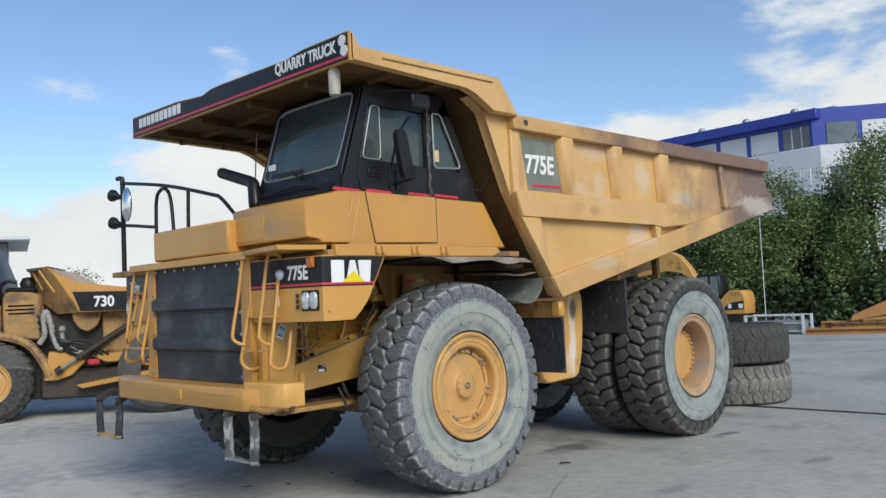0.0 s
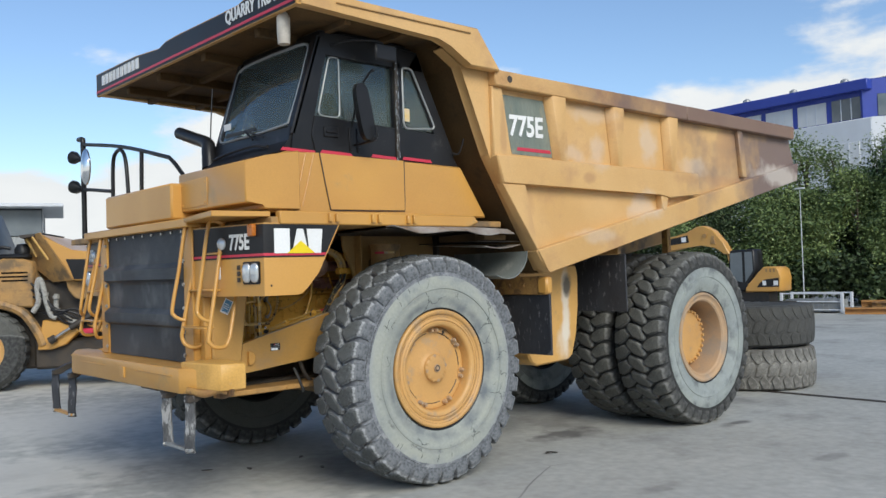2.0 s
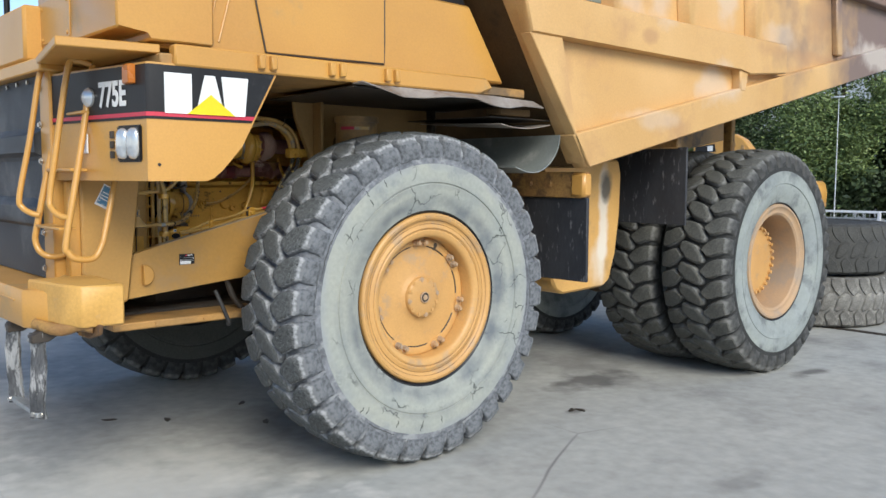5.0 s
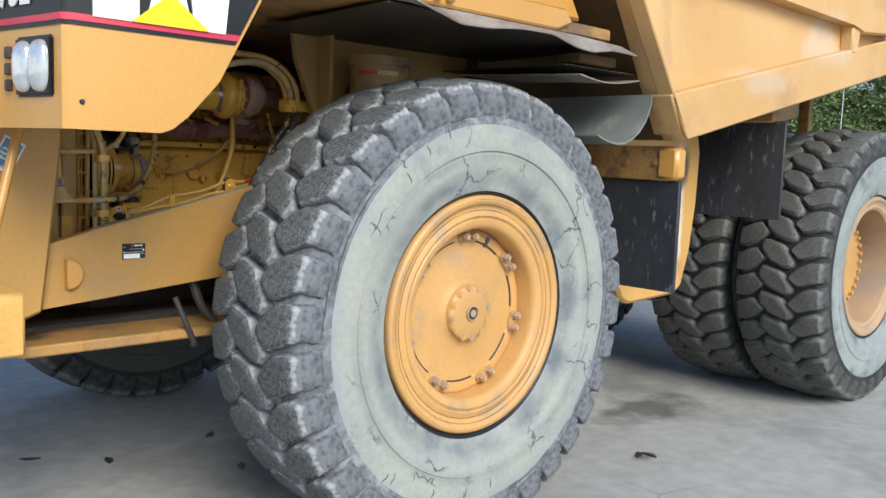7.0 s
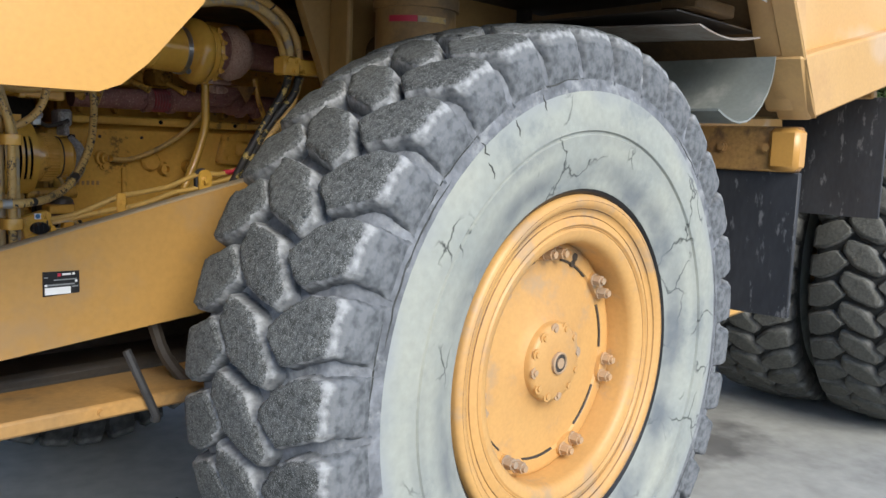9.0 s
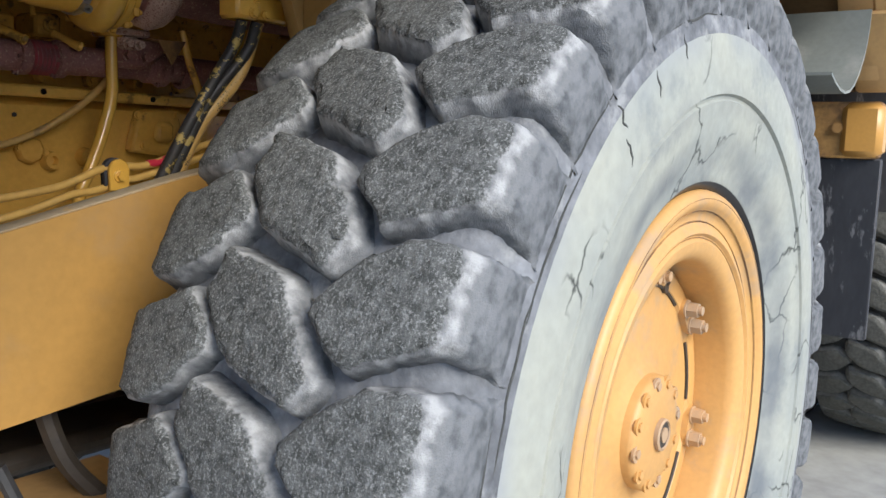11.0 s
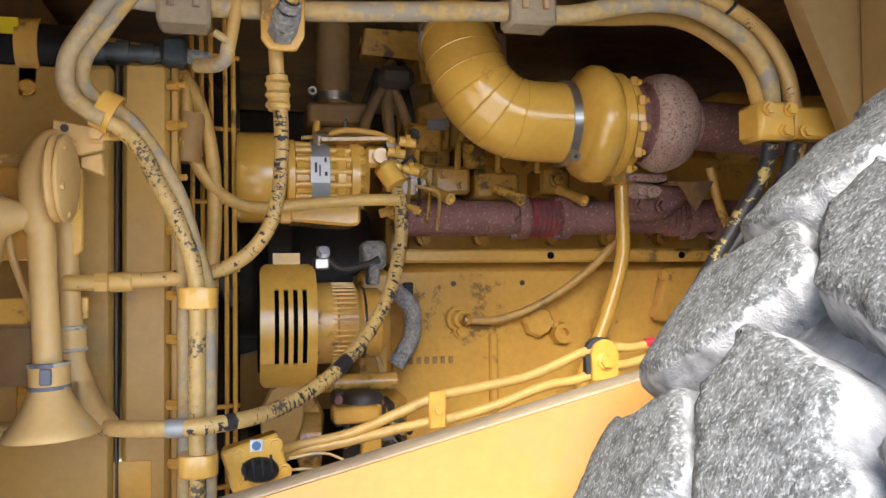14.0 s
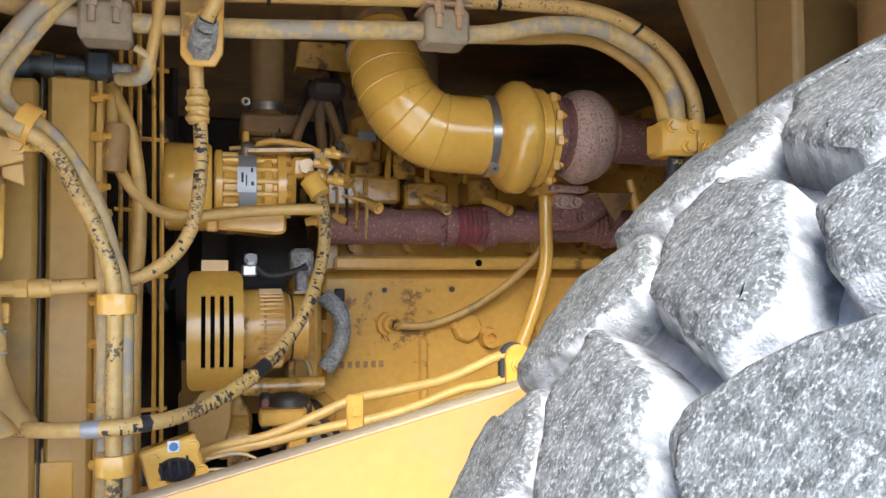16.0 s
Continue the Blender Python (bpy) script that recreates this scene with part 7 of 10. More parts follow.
for a in (-1.25, -0.75, -0.2, 0.35, 0.9, 2.0, 3.2, 4.2):
    b = B()
    c = Vector((-0.508, -0.62 - 0.0935 * math.cos(a), 2.0 + 0.0935 * math.sin(a)))
    box(b, c - Vector((0.004, 0.004, 0.010)), c + Vector((0.010, 0.004, 0.010)), 0.002)
    bolt(b, c + Vector((0.009, 0, 0)), (1, 0, 0), 0.0055, 0.008)
    part("compressor_bolt", b, YEL_ENGINE, engine)
b = B()
lathe(b, [(0.062, 0.029), (0.074, 0.036), (0.087, 0.047), (0.095, 0.061), (0.098, 0.078), (0.097, 0.095), (0.091, 0.112), (0.080, 0.126), (0.066, 0.136), (0.055, 0.142), (0.053, 0.150)], (-0.492, -0.60, 2.011), (1, 0, 0), 48)
turbine = part("turbine_housing", b, TURBINE, engine, "scaled pinkish-brown turbine housing")
b = B()
lathe(b, [(0.050, -0.02), (0.074, -0.012), (0.076, 0.000), (0.069, 0.002), (0.068, 0.006), (0.076, 0.009), (0.078, 0.020), (0.069, 0.023), (0.069, 0.028), (0.080, 0.034), (0.080, 0.040), (0.070, 0.044)], (-0.492, -0.60, 2.011), (1, 0, 0), 48)
part("turbine_neck", b, EXHAUST, turbine, "brown clamped neck of the turbine")
b = B()
tube(b, [(-0.425, -0.60 - 0.07 * math.cos(a), 2.011 + 0.07 * math.sin(a)) for a in np.linspace(-1.5, 2.6, 14)], 0.03, 12, 3, radii=lambda q: 0.035 - 0.012 * q)
part("turbine_scroll", b, TURBINE, turbine)
b = B()
tube(b, [(-0.36, -0.60, 2.010), (-0.25, -0.59, 2.008), (-0.1, -0.56, 2.01), (0.3, -0.5, 2.02)], 0.051, 24, 4)
part("exhaust_outlet", b, EXHAUST, engine)
hose([(-0.452, 1.93), (-0.451, 1.84), (-0.452, 1.744), (-0.484, 1.636), (-0.518, 1.554), (-0.545, 1.49), (-0.55, 1.40)], -0.50, 0.015, YEL_GLOSS, "oil_drain", "yellow turbo drain pipe")
b = B()
box(b, (-0.485, -0.53, 1.895), (-0.43, -0.47, 1.925), 0.006)
bolt(b, (-0.47, -0.53, 1.91), (0, -1, 0), 0.01, 0.012)
part("drain_flange", b, YEL_ENGINE, engine)
hose([(-0.76, 1.61, -0.35), (-0.68, 1.61, -0.36), (-0.58, 1.65, -0.38), (-0.49, 1.72, -0.42), (-0.43, 1.80, -0.46), (-0.415, 1.87, -0.48), (-0.42, 1.92, -0.52)], -0.35, 0.009, HOSE_CLEAN, "oil_hose")
b = B()
lathe(b, [(0.028, 0.0), (0.028, 0.012), (0.02, 0.014), (0.02, 0.03), (0.013, 0.032), (0.013, 0.05)], (-0.775, -0.33, 1.612), (0.3, -1, 0), 10)
bolt(b, (-0.765, -0.335, 1.585), (0, -1, 0), 0.013, 0.02)
part("hose_fitting", b, YEL_ENGINE, engine)
# fuel and water pipework behind the elbow
# Both pipes take the shaded yellow, for the dark behind the elbow.
b = B()
cyl(b, (-1.04, -0.30, 2.02), (-1.04, -0.30, 2.26), 0.038, seg=20)
box(b, (-1.10, -0.36, 2.03), (-0.97, -0.24, 2.08), 0.008)
part("water_pipe", b, YEL_UNDER, engine)
b = B()
cyl(b, (-0.70, -0.30, 2.0), (-0.70, -0.32, 2.25), 0.055, seg=24)
lathe(b, [(0.054, -0.01), (0.061, -0.006), (0.061, 0.006), (0.054, 0.01)], (-0.70, -0.312, 2.14), (0, -0.08, 1), 24)
part("water_pipe", b, YEL_UNDER, engine)
b = B()
lathe(b, [(0.039, -0.009), (0.043, -0.009), (0.043, 0.009), (0.039, 0.009)], (-1.04, -0.30, 2.10), (0, 0, 1), 20, closed=True)
lathe(b, [(0.004, 0.0), (0.005, 0.012), (0.009, 0.012), (0.010, 0.0)], (-1.09, -0.36, 2.10), (0, -1, 0), 14)
part("pipe_clamp", b, STEEL, engine)
b = B()
prism(b, [(-0.98, 2.195), (-0.97, 2.26), (-0.80, 2.26), (-0.79, 2.14), (-0.845, 2.14), (-0.845, 2.195)], "y", -0.31, -0.25, 0.004)
prism(b, [(-0.86, 1.94), (-0.86, 2.08), (-0.81, 2.10), (-0.78, 2.05), (-0.79, 1.94)], "y", -0.34, -0.28, 0.006)
box(b, (-0.855, -0.36, 1.925), (-0.79, -0.30, 1.985), 0.006)
part("pump_block", b, YEL_GRIMY, engine)
for pts, r, mat in (([(-0.905, 2.19, -0.27), (-0.917, 2.165), (-0.949, 2.103), (-0.981, 2.046), (-0.99, 2.00)], 0.012, YEL_UNDER), ([(-0.915, 2.18, -0.28), (-0.926, 2.133), (-0.929, 2.064), (-0.918, 1.99), (-0.914, 1.94)], 0.0085, HOSE_CLEAN),
                    ([(-0.905, 2.17, -0.28), (-0.913, 2.127), (-0.897, 2.053), (-0.898, 1.984), (-0.905, 1.94)], 0.0065, HOSE_CLEAN), ([(-0.88, 2.19, -0.27), (-0.885, 2.12), (-0.872, 2.04), (-0.878, 1.96)], 0.010, DARK),
                    ([(-1.019, 2.045, -0.37), (-1.013, 2.025), (-0.991, 2.003), (-0.967, 1.995)], 0.003, STEEL), ([(-0.94, 2.17, -0.29), (-0.97, 2.10), (-0.99, 2.03)], 0.007, DARK)):
    hose(pts, -0.335, r, mat, "breather_hose", seg=10)
for x, z, w in ((-0.90, 1.90, 0.05), (-0.80, 1.91, 0.04), (-0.70, 1.90, 0.05), (-0.86, 2.0, 0.04), (-0.75, 1.965, 0.025), (-0.93, 1.965, 0.02)):
    b = B()
    box(b, (x - w, -0.42, z - 0.03), (x + w, -0.28, z + 0.03), 0.008)
    bolt(b, (x - w * 0.5, -0.42, z + 0.012), (0, -1, 0), 0.008, 0.012)
    bolt(b, (x + w * 0.5, -0.42, z - 0.012), (0, -1, 0), 0.008, 0.012)
    part("valve_block", b, YEL_GRIMY, engine)
for pts in ([(-0.99, 1.95), (-0.985, 2.02), (-0.96, 2.08), (-0.93, 2.12)], [(-0.94, 1.93), (-0.93, 2.0), (-0.935, 2.08), (-0.92, 2.12)], [(-0.90, 1.90), (-0.885, 1.98), (-0.90, 2.05), (-0.93, 2.12)], [(-1.05, 1.88), (-1.06, 1.95), (-1.06, 2.0)]):
    hose(pts, -0.40, 0.011, YEL_UNDER, "fuel_line")
b = B()
box(b, (-0.96, -0.43, 2.10), (-0.88, -0.36, 2.15), 0.015)
part("connector", b, DARK, engine)
# front end: fan pulley, compressor pump, alternator
b = B()
lathe(b, [(0.0, -0.02), (0.079, -0.02), (0.083, -0.013), (0.083, 0.056), (0.078, 0.063), (0.060, 0.065), (0.0, 0.065)], (-1.225, -0.58, 1.888), (1, 0, 0), 44)
part("air_compressor", b, YEL_GLOSS, engine, "glossy yellow belt-driven pump")
b = B()
lathe(b, [(0.066, 0.0), (0.070, 0.004), (0.070, 0.014), (0.058, 0.018), (0.057, 0.085), (0.062, 0.088), (0.066, 0.091), (0.066, 0.104), (0.060, 0.107), (0.060, 0.113), (0.072, 0.115), (0.072, 0.130), (0.050, 0.134), (0.046, 0.15), (0.0, 0.152)],
      (-1.158, -0.58, 1.890), (1, 0, 0), 32)
part("pump_body", b, YEL_GLOSS, engine)
for k in range(7):
    a = radians(-62 + 22 * k)
    y, z = -0.58 - 0.061 * math.cos(a), 1.890 + 0.061 * math.sin(a)
    b = B()
    cyl(b, (-1.148, y, z), (-1.030, y, z), 0.0065, seg=10)
    bolt(b, (-1.030, y, z), (1, 0, 0), 0.008, 0.012)
    part("tie_rod", b, YEL_GLOSS, engine)
b = B()
prism(b, [(-1.165, 1.806), (-1.165, 1.838), (-1.155, 1.846), (-1.035, 1.846), (-1.028, 1.838), (-1.028, 1.800), (-1.045, 1.796)], "y", -0.645, -0.52, 0.005)
box(b, (-1.172, -0.66, 1.800), (-1.150, -0.63, 1.822), 0.004)
part("pump_base", b, YEL_GLOSS, engine)
b = B()
box(b, (-1.018, -0.63, 1.905), (-0.975, -0.58, 1.945), 0.008)
cyl(b, (-0.99, -0.63, 1.925), (-0.99, -0.645, 1.925), 0.014, seg=14)
part("pump_port", b, YEL_GLOSS, engine)
b = B()
lathe(b, [(0.0655, -0.016), (0.0690, -0.016), (0.0690, 0.016), (0.0655, 0.016)], (-1.098, -0.58, 1.890), (1, 0, 0), 36, closed=True)
part("pump_label", b, ZINC, engine, "silver clamp band round the pump")
b = B()
for k in range(6):
    qs = [radians(-14 + 40 * (k + e) / 6) for e in (0, 1)]
    b.faces.new([b.verts.new((x, -0.58 - 0.0697 * math.cos(q), 1.890 + 0.0697 * math.sin(q))) for x, q in ((-1.117, qs[0]), (-1.083, qs[0]), (-1.083, qs[1]), (-1.117, qs[1]))])
bmesh.ops.remove_doubles(b, verts=b.verts, dist=0.0004)
solid(b, geom=b.faces[:], thickness=0.001)
part("pump_sticker", b, WHITE, engine, "white printed sticker")
for x, z, w, h in ((-1.091, 1.914, 0.004, 0.008), (-1.090, 1.889, 0.005, 0.007), (-1.108, 1.90, 0.004, 0.018), (-1.101, 1.895, 0.0025, 0.02)):
    b = B()
    box(b, (x - w / 2, -0.6512, z - h / 2), (x + w / 2, -0.6488, z + h / 2), 0)
    part("label_print", b, DARK, engine)
b = B()
lathe(b, [(0.0, 0.0), (0.012, 0.0), (0.012, 0.018), (0.008, 0.022), (0.0, 0.022)], (-1.098, -0.615, 1.948), (0, -0.5, 1), 14)
part("band_bolt", b, STEEL, engine)
b = B()
cols = [-1.205, -1.193, -1.180, -1.172, -1.1635, -1.1555, -1.147, -1.139, -1.1305, -1.1225, -1.112, -1.104]
angs = [-66, -60, -52, -44, -33, -30, -20, -10, 0, 10, 20, 30, 33, 44, 52, 60, 66]
SH_Y, SH_Z, SH_R = -0.508, 1.617, 0.124


def on_shield(x, a):
    pinch = 0.010 * max(0.0, (abs(a) - 52) / 14) ** 2
    x = max(-1.205 + pinch, min(-1.104 - pinch, x))
    return (x, SH_Y - SH_R * math.cos(radians(a)), SH_Z + SH_R * math.sin(radians(a)))


sheet = [[b.verts.new(on_shield(x, a)) for x in cols] for a in angs]
for j in range(len(angs) - 1):
    for i in range(len(cols) - 1):
        if -33 <= angs[j] < 33 and i in (2, 4, 6, 8):
            continue
        b.faces.new((sheet[j][i], sheet[j][i + 1], sheet[j + 1][i + 1], sheet[j + 1][i]))
top = sheet[-1]
tab = [b.verts.new((v.co.x, v.co.y - 0.001, 1.751)) for v in top[2:9]]
for i in range(6):
    b.faces.new((top[2 + i], top[3 + i], tab[i + 1], tab[i]))
solid(b, geom=b.faces[:], thickness=0.0035)
part("alternator_shield", b, YEL_GLOSS, engine, "bowed yellow alternator shield with four slots")
# Drum coloured unlit black so that the shield's slots look dark.
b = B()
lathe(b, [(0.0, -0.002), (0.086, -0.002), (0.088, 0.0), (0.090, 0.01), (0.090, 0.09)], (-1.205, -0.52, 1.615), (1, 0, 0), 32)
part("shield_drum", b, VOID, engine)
b = B()
lathe(b, [(0.0, -0.01), (0.075, -0.01), (0.078, 0.0), (0.078, 0.035), (0.074, 0.04), (0.074, 0.075), (0.066, 0.085), (0.066, 0.12), (0.05, 0.135), (0.0, 0.135)], (-1.10, -0.52, 1.618), (1, 0, 0), 40)
part("alternator", b, YEL_ENGINE, engine, "finned yellow alternator")
for k in range(21):
    a = radians(-78 + 7.8 * k)
    b = B()
    c = Vector((-1.050, -0.52 - 0.0775 * math.cos(a), 1.618 + 0.0775 * math.sin(a)))
    box(b, c - Vector((0.022, 0.003, 0.0020)), c + Vector((0.022, 0.003, 0.0020)), 0.0006)
    part("cooling_fin", b, YEL_ENGINE, engine)
b = B()
lathe(b, [(0.066, 0.0), (0.0685, 0.001), (0.0685, 0.004), (0.066, 0.005)], (-1.012, -0.52, 1.618), (1, 0, 0), 32)
part("alternator_joint", b, DARK, engine)
b = B()
box(b, (-1.105, -0.58, 1.72), (-1.078, -0.53, 1.742), 0.003)
cyl(b, (-1.09, -0.58, 1.745), (-1.09, -0.58, 1.762), 0.012, seg=12)
bolt(b, (-1.09, -0.59, 1.75), (0, -1, 0.3), 0.009, 0.016)
part("alternator_terminal", b, STEEL, engine)
b = B()
box(b, (-1.01, -0.55, 1.72), (-0.965, -0.48, 1.775), 0.008)
box(b, (-1.0, -0.56, 1.69), (-0.98, -0.5, 1.73), 0.004)
part("sensor", b, HOSE_BRAID, engine)
hose([(-1.08, 1.74), (-1.05, 1.72), (-1.0, 1.73), (-0.98, 1.74)], -0.55, 0.007, DARK, "wire", steps=4)
hose([(-0.995, 1.56), (-1.0, 1.52), (-0.98, 1.48), (-0.955, 1.43), (-0.95, 1.38)], -0.45, 0.008, YEL_ENGINE, "wire", steps=4)
hose([(-0.985, 1.57), (-0.96, 1.52), (-0.97, 1.46)], -0.45, 0.006, HOSE_GREY, "wire", steps=4)
b = B()
cyl(b, (-1.10, -0.5, 1.50), (-0.94, -0.5, 1.50), 0.018, seg=14)
box(b, (-1.02, -0.42, 1.33), (-0.90, -0.30, 1.47), 0.02)
cyl(b, (-1.13, -0.48, 1.39), (-1.09, -0.48, 1.39), 0.06, seg=24)
prism(b, [(-1.15, 1.36), (-1.09, 1.36), (-1.08, 1.44), (-1.11, 1.50), (-1.14, 1.46)], "y", -0.50, -0.46, 0.006)
part("lower_bracket", b, YEL_GRIMY, engine)
b = B()     # greasy filter head below the alternator
lathe(b, [(0.0, 0.0), (0.034, 0.0), (0.040, 0.006), (0.040, 0.050), (0.034, 0.058), (0.020, 0.062), (0.0, 0.064)], (-1.018, -0.56, 1.432), (0.05, 0, 1), 22)
box(b, (-1.070, -0.56, 1.425), (-1.045, -0.50, 1.492), 0.006)
box(b, (-1.000, -0.575, 1.44), (-0.972, -0.52, 1.478), 0.008)
head = part("filter_head", b, DARK, engine, "greasy black filter head")
for x, z in ((-1.062, 1.478), (-1.062, 1.440), (-0.985, 1.470)):
    b = B()
    bolt(b, (x, -0.575, z), (0, -1, 0), 0.006, 0.006)
    part("filter_bolt", b, EXHAUST, head)
b = B()
prism(b, [(-1.20, 1.40), (-1.205, 1.455), (-1.185, 1.50), (-1.15, 1.515), (-1.12, 1.50), (-1.125, 1.43), (-1.14, 1.39)], "y", -0.55, -0.53, 0.004)
part("belt_guard_foot", b, YEL_SHROUD, engine)
b = B()
box(b, (-1.03, -0.44, 1.38), (-0.93, -0.36, 1.46), 0.015)
cyl(b, (-1.04, -0.42, 1.36), (-0.98, -0.42, 1.36), 0.04, seg=16)
part("starter_motor", b, DARK, engine)
b = B()
cyl(b, (-1.24, 0.0, 1.72), (-0.93, 0.0, 1.72), 0.16, seg=28)
lathe(b, [(0.0, -0.03), (0.12, -0.03), (0.2, 0.0), (0.2, 0.05), (0.12, 0.07)], (-1.18, -0.1, 1.72), (1, 0, 0), 30)
part("fan_drive", b, DARK, engine)
for k in range(8):
    b = B()
    a = 2 * math.pi * k / 8
    box(b, (-0.02, 0.1, -0.07), (0.0, 0.52, 0.07), 0.004, Matrix.Translation((-1.27, 0, 1.72)) @ Matrix.Rotation(a, 4, "X") @ Matrix.Rotation(radians(28), 4, "Y"))
    part("fan_blade", b, DARK, engine)
# radiator, shroud and fan guard
b = B()
box(b, (-1.86, -0.82, 1.22), (-1.62, 0.82, 2.28), 0.02)
radiator = part("radiator", b, YEL_UNDER, truck, "dusty yellow radiator tank and shroud")
b = B()
box(b, (-1.66, -0.80, 1.23), (-1.425, -0.74, 2.03), 0.008)
part("shroud_panel", b, YEL_SHROUD, radiator)
b = B()
box(b, (-1.415, -0.79, 1.23), (-1.345, -0.70, 2.04), 0.008)
for k in range(8):
    bolt(b, (-1.335, -0.76, 1.32 + 0.1 * k), (1, -0.6, 0), 0.009, 0.014)
box(b, (-1.344, -0.785, 1.23), (-1.332, -0.72, 2.05), 0.003)
part("shroud_flange", b, YEL_SHROUD, radiator)
b = B()
prism(b, [(-1.43, 1.23), (-1.43, 1.43), (-1.37, 1.43), (-1.37, 1.23)], "y", -0.792, -0.789, 0.002)
part("shroud_patch", b, YEL_ENGINE, radiator)
for k, x in enumerate((-1.318, -1.302, -1.286, -1.262, -1.248)):
    b = B()
    tube(b, [(x, -0.62 + 0.02 * (k % 2), 1.22), (x, -0.63 + 0.02 * (k % 2), 1.7), (x - 0.004, -0.62, 2.25)], 0.0045, 6, 3)
    part("guard_wire", b, YEL_ENGINE, radiator)
b = B()
for z in (1.34, 1.48, 1.72, 1.84, 1.97, 2.1):
    b = B()
    cyl(b, (-1.33, -0.63, z), (-1.24, -0.60, z), 0.0045, seg=6)
    part("guard_tie", b, YEL_ENGINE, radiator)
# hoses across the top
hose([(-1.62, 2.19), (-1.43, 2.145), (-1.30, 2.145), (-1.14, 2.155), (-0.84, 2.172), (-0.64, 2.18), (-0.50, 2.17), (-0.39, 2.12), (-0.335, 2.05), (-0.32, 1.98)], -0.90, 0.0145, HOSE, "hydraulic_hose", "thick yellow-painted hydraulic hose")
hose([(-1.66, 2.16), (-1.51, 2.125), (-1.36, 2.10), (-1.14, 2.10), (-0.84, 2.118), (-0.73, 2.12), (-0.61, 2.145), (-0.51, 2.145), (-0.415, 2.10), (-0.37, 2.04), (-0.362, 1.98)], -0.90, 0.0155, HOSE_GREY, "hydraulic_hose")
hose([(-0.80, 2.125, -0.86), (-0.63, 2.145, -0.82), (-0.49, 2.15, -0.82), (-0.405, 2.10, -0.84), (-0.385, 2.05, -0.87), (-0.38, 1.99, -0.89)], -0.82, 0.013, HOSE_CLEAN, "hydraulic_hose")
for x, z in ((-1.316, 2.115), (-0.795, 2.145)):
    b = B()
    box(b, (x - 0.037, -0.932, z - 0.052), (x + 0.037, -0.866, z + 0.006), 0.006)
    clamp = part("hose_bracket", b, DUST_PALE, engine, "dusty bolted double hose clamp")
    b = B()
    box(b, (x - 0.040, -0.938, z + 0.008), (x + 0.040, -0.860, z + 0.014), 0.002)
    part("hose_bracket", b, RIM_DUSTY, engine)
    b = B()
    box(b, (x - 0.036, -0.930, z + 0.016), (x + 0.036, -0.868, z + 0.050), 0.006)
    part("hose_bracket", b, DUST_PALE, engine)
    for dx in (-0.017, 0.017):
        b = B()
        cyl(b, (x + dx, -0.936, z - 0.030), (x + dx, -0.936, z + 0.024), 0.0055, seg=10)
        cyl(b, (x + dx, -0.937, z - 0.008), (x + dx, -0.937, z + 0.008), 0.0085, seg=6)
        part("clamp_bolt", b, RIM_DUSTY, engine)
for x in (-1.08, -0.70, -0.44):
    b = B()
    lathe(b, [(0.014, -0.003), (0.017, -0.003), (0.017, 0.003), (0.014, 0.003)], (x, -0.90, 2.158 if x < -1 else (2.178 if x < -0.5 else 2.148)), (1, 0, 0.05 if x < -0.5 else -0.9), 14, closed=True)
    part("cable_tie", b, BLACK, engine)
b = B()     # clamp block at the right, on a bracket
box(b, (-0.405, -0.93, 1.925), (-0.335, -0.86, 1.99), 0.008)
for x in (-0.39, -0.35):
    bolt(b, (x, -0.93, 1.975), (0, -1, 0), 0.009, 0.012)
    bolt(b, (x + 0.03, -0.93, 1.94), (0, -1, 0), 0.009, 0.012)
box(b, (-0.335, -0.92, 1.93), (-0.20, -0.88, 1.985), 0.006)
part("clamp_block", b, YEL_GLOSS, engine, "yellow hose clamp block on a bracket")
for pts in ([(-0.365, 1.925, -0.90), (-0.37, 1.87, -0.88), (-0.41, 1.79, -0.86), (-0.47, 1.68, -0.84), (-0.55, 1.5, -0.8)], [(-0.32, 1.925, -0.90), (-0.33, 1.86, -0.88), (-0.39, 1.78, -0.86), (-0.44, 1.70, -0.84), (-0.52, 1.5, -0.8)]):
    hose(pts, -0.88, 0.0138, HOSE_BLACK, "black_hose", "black hose with peeling yellow paint")
hose([(-0.30, 1.93, -0.88), (-0.34, 1.80, -0.86), (-0.42, 1.68, -0.82), (-0.48, 1.55, -0.8)], -0.86, 0.016, HOSE, "hydraulic_hose")
hose([(-0.27, 1.93), (-0.25, 1.85), (-0.22, 1.78), (-0.2, 1.7)], -0.55, 0.01, YEL_ENGINE, "fuel_line")
# hoses at the left, by the shroud
hose([(-1.29, 2.20), (-1.366, 2.128), (-1.408, 2.089), (-1.441, 2.042), (-1.462, 2.005), (-1.466, 1.973), (-1.457, 1.947), (-1.435, 1.929), (-1.416, 1.920)], -0.95, 0.0125, HOSE_GREY, "coolant_hose", "grey dusty hose looping past the shroud")
FALL = [(-1.425, 1.924, -0.948), (-1.399, 1.910), (-1.373, 1.884), (-1.352, 1.842), (-1.329, 1.798), (-1.318, 1.770), (-1.302, 1.723), (-1.297, 1.669), (-1.297, 1.557), (-1.296, 1.30)]
fall = hose(FALL, -0.94, 0.0118, HOSE_FLAKED, "coolant_hose", "yellow hose with paint worn to black flecks")
flaked_off("bare_rubber", FALL, -0.94, 0.0118, fall, 13, 50, (0.2, 0.8), 0.75, -0.8)
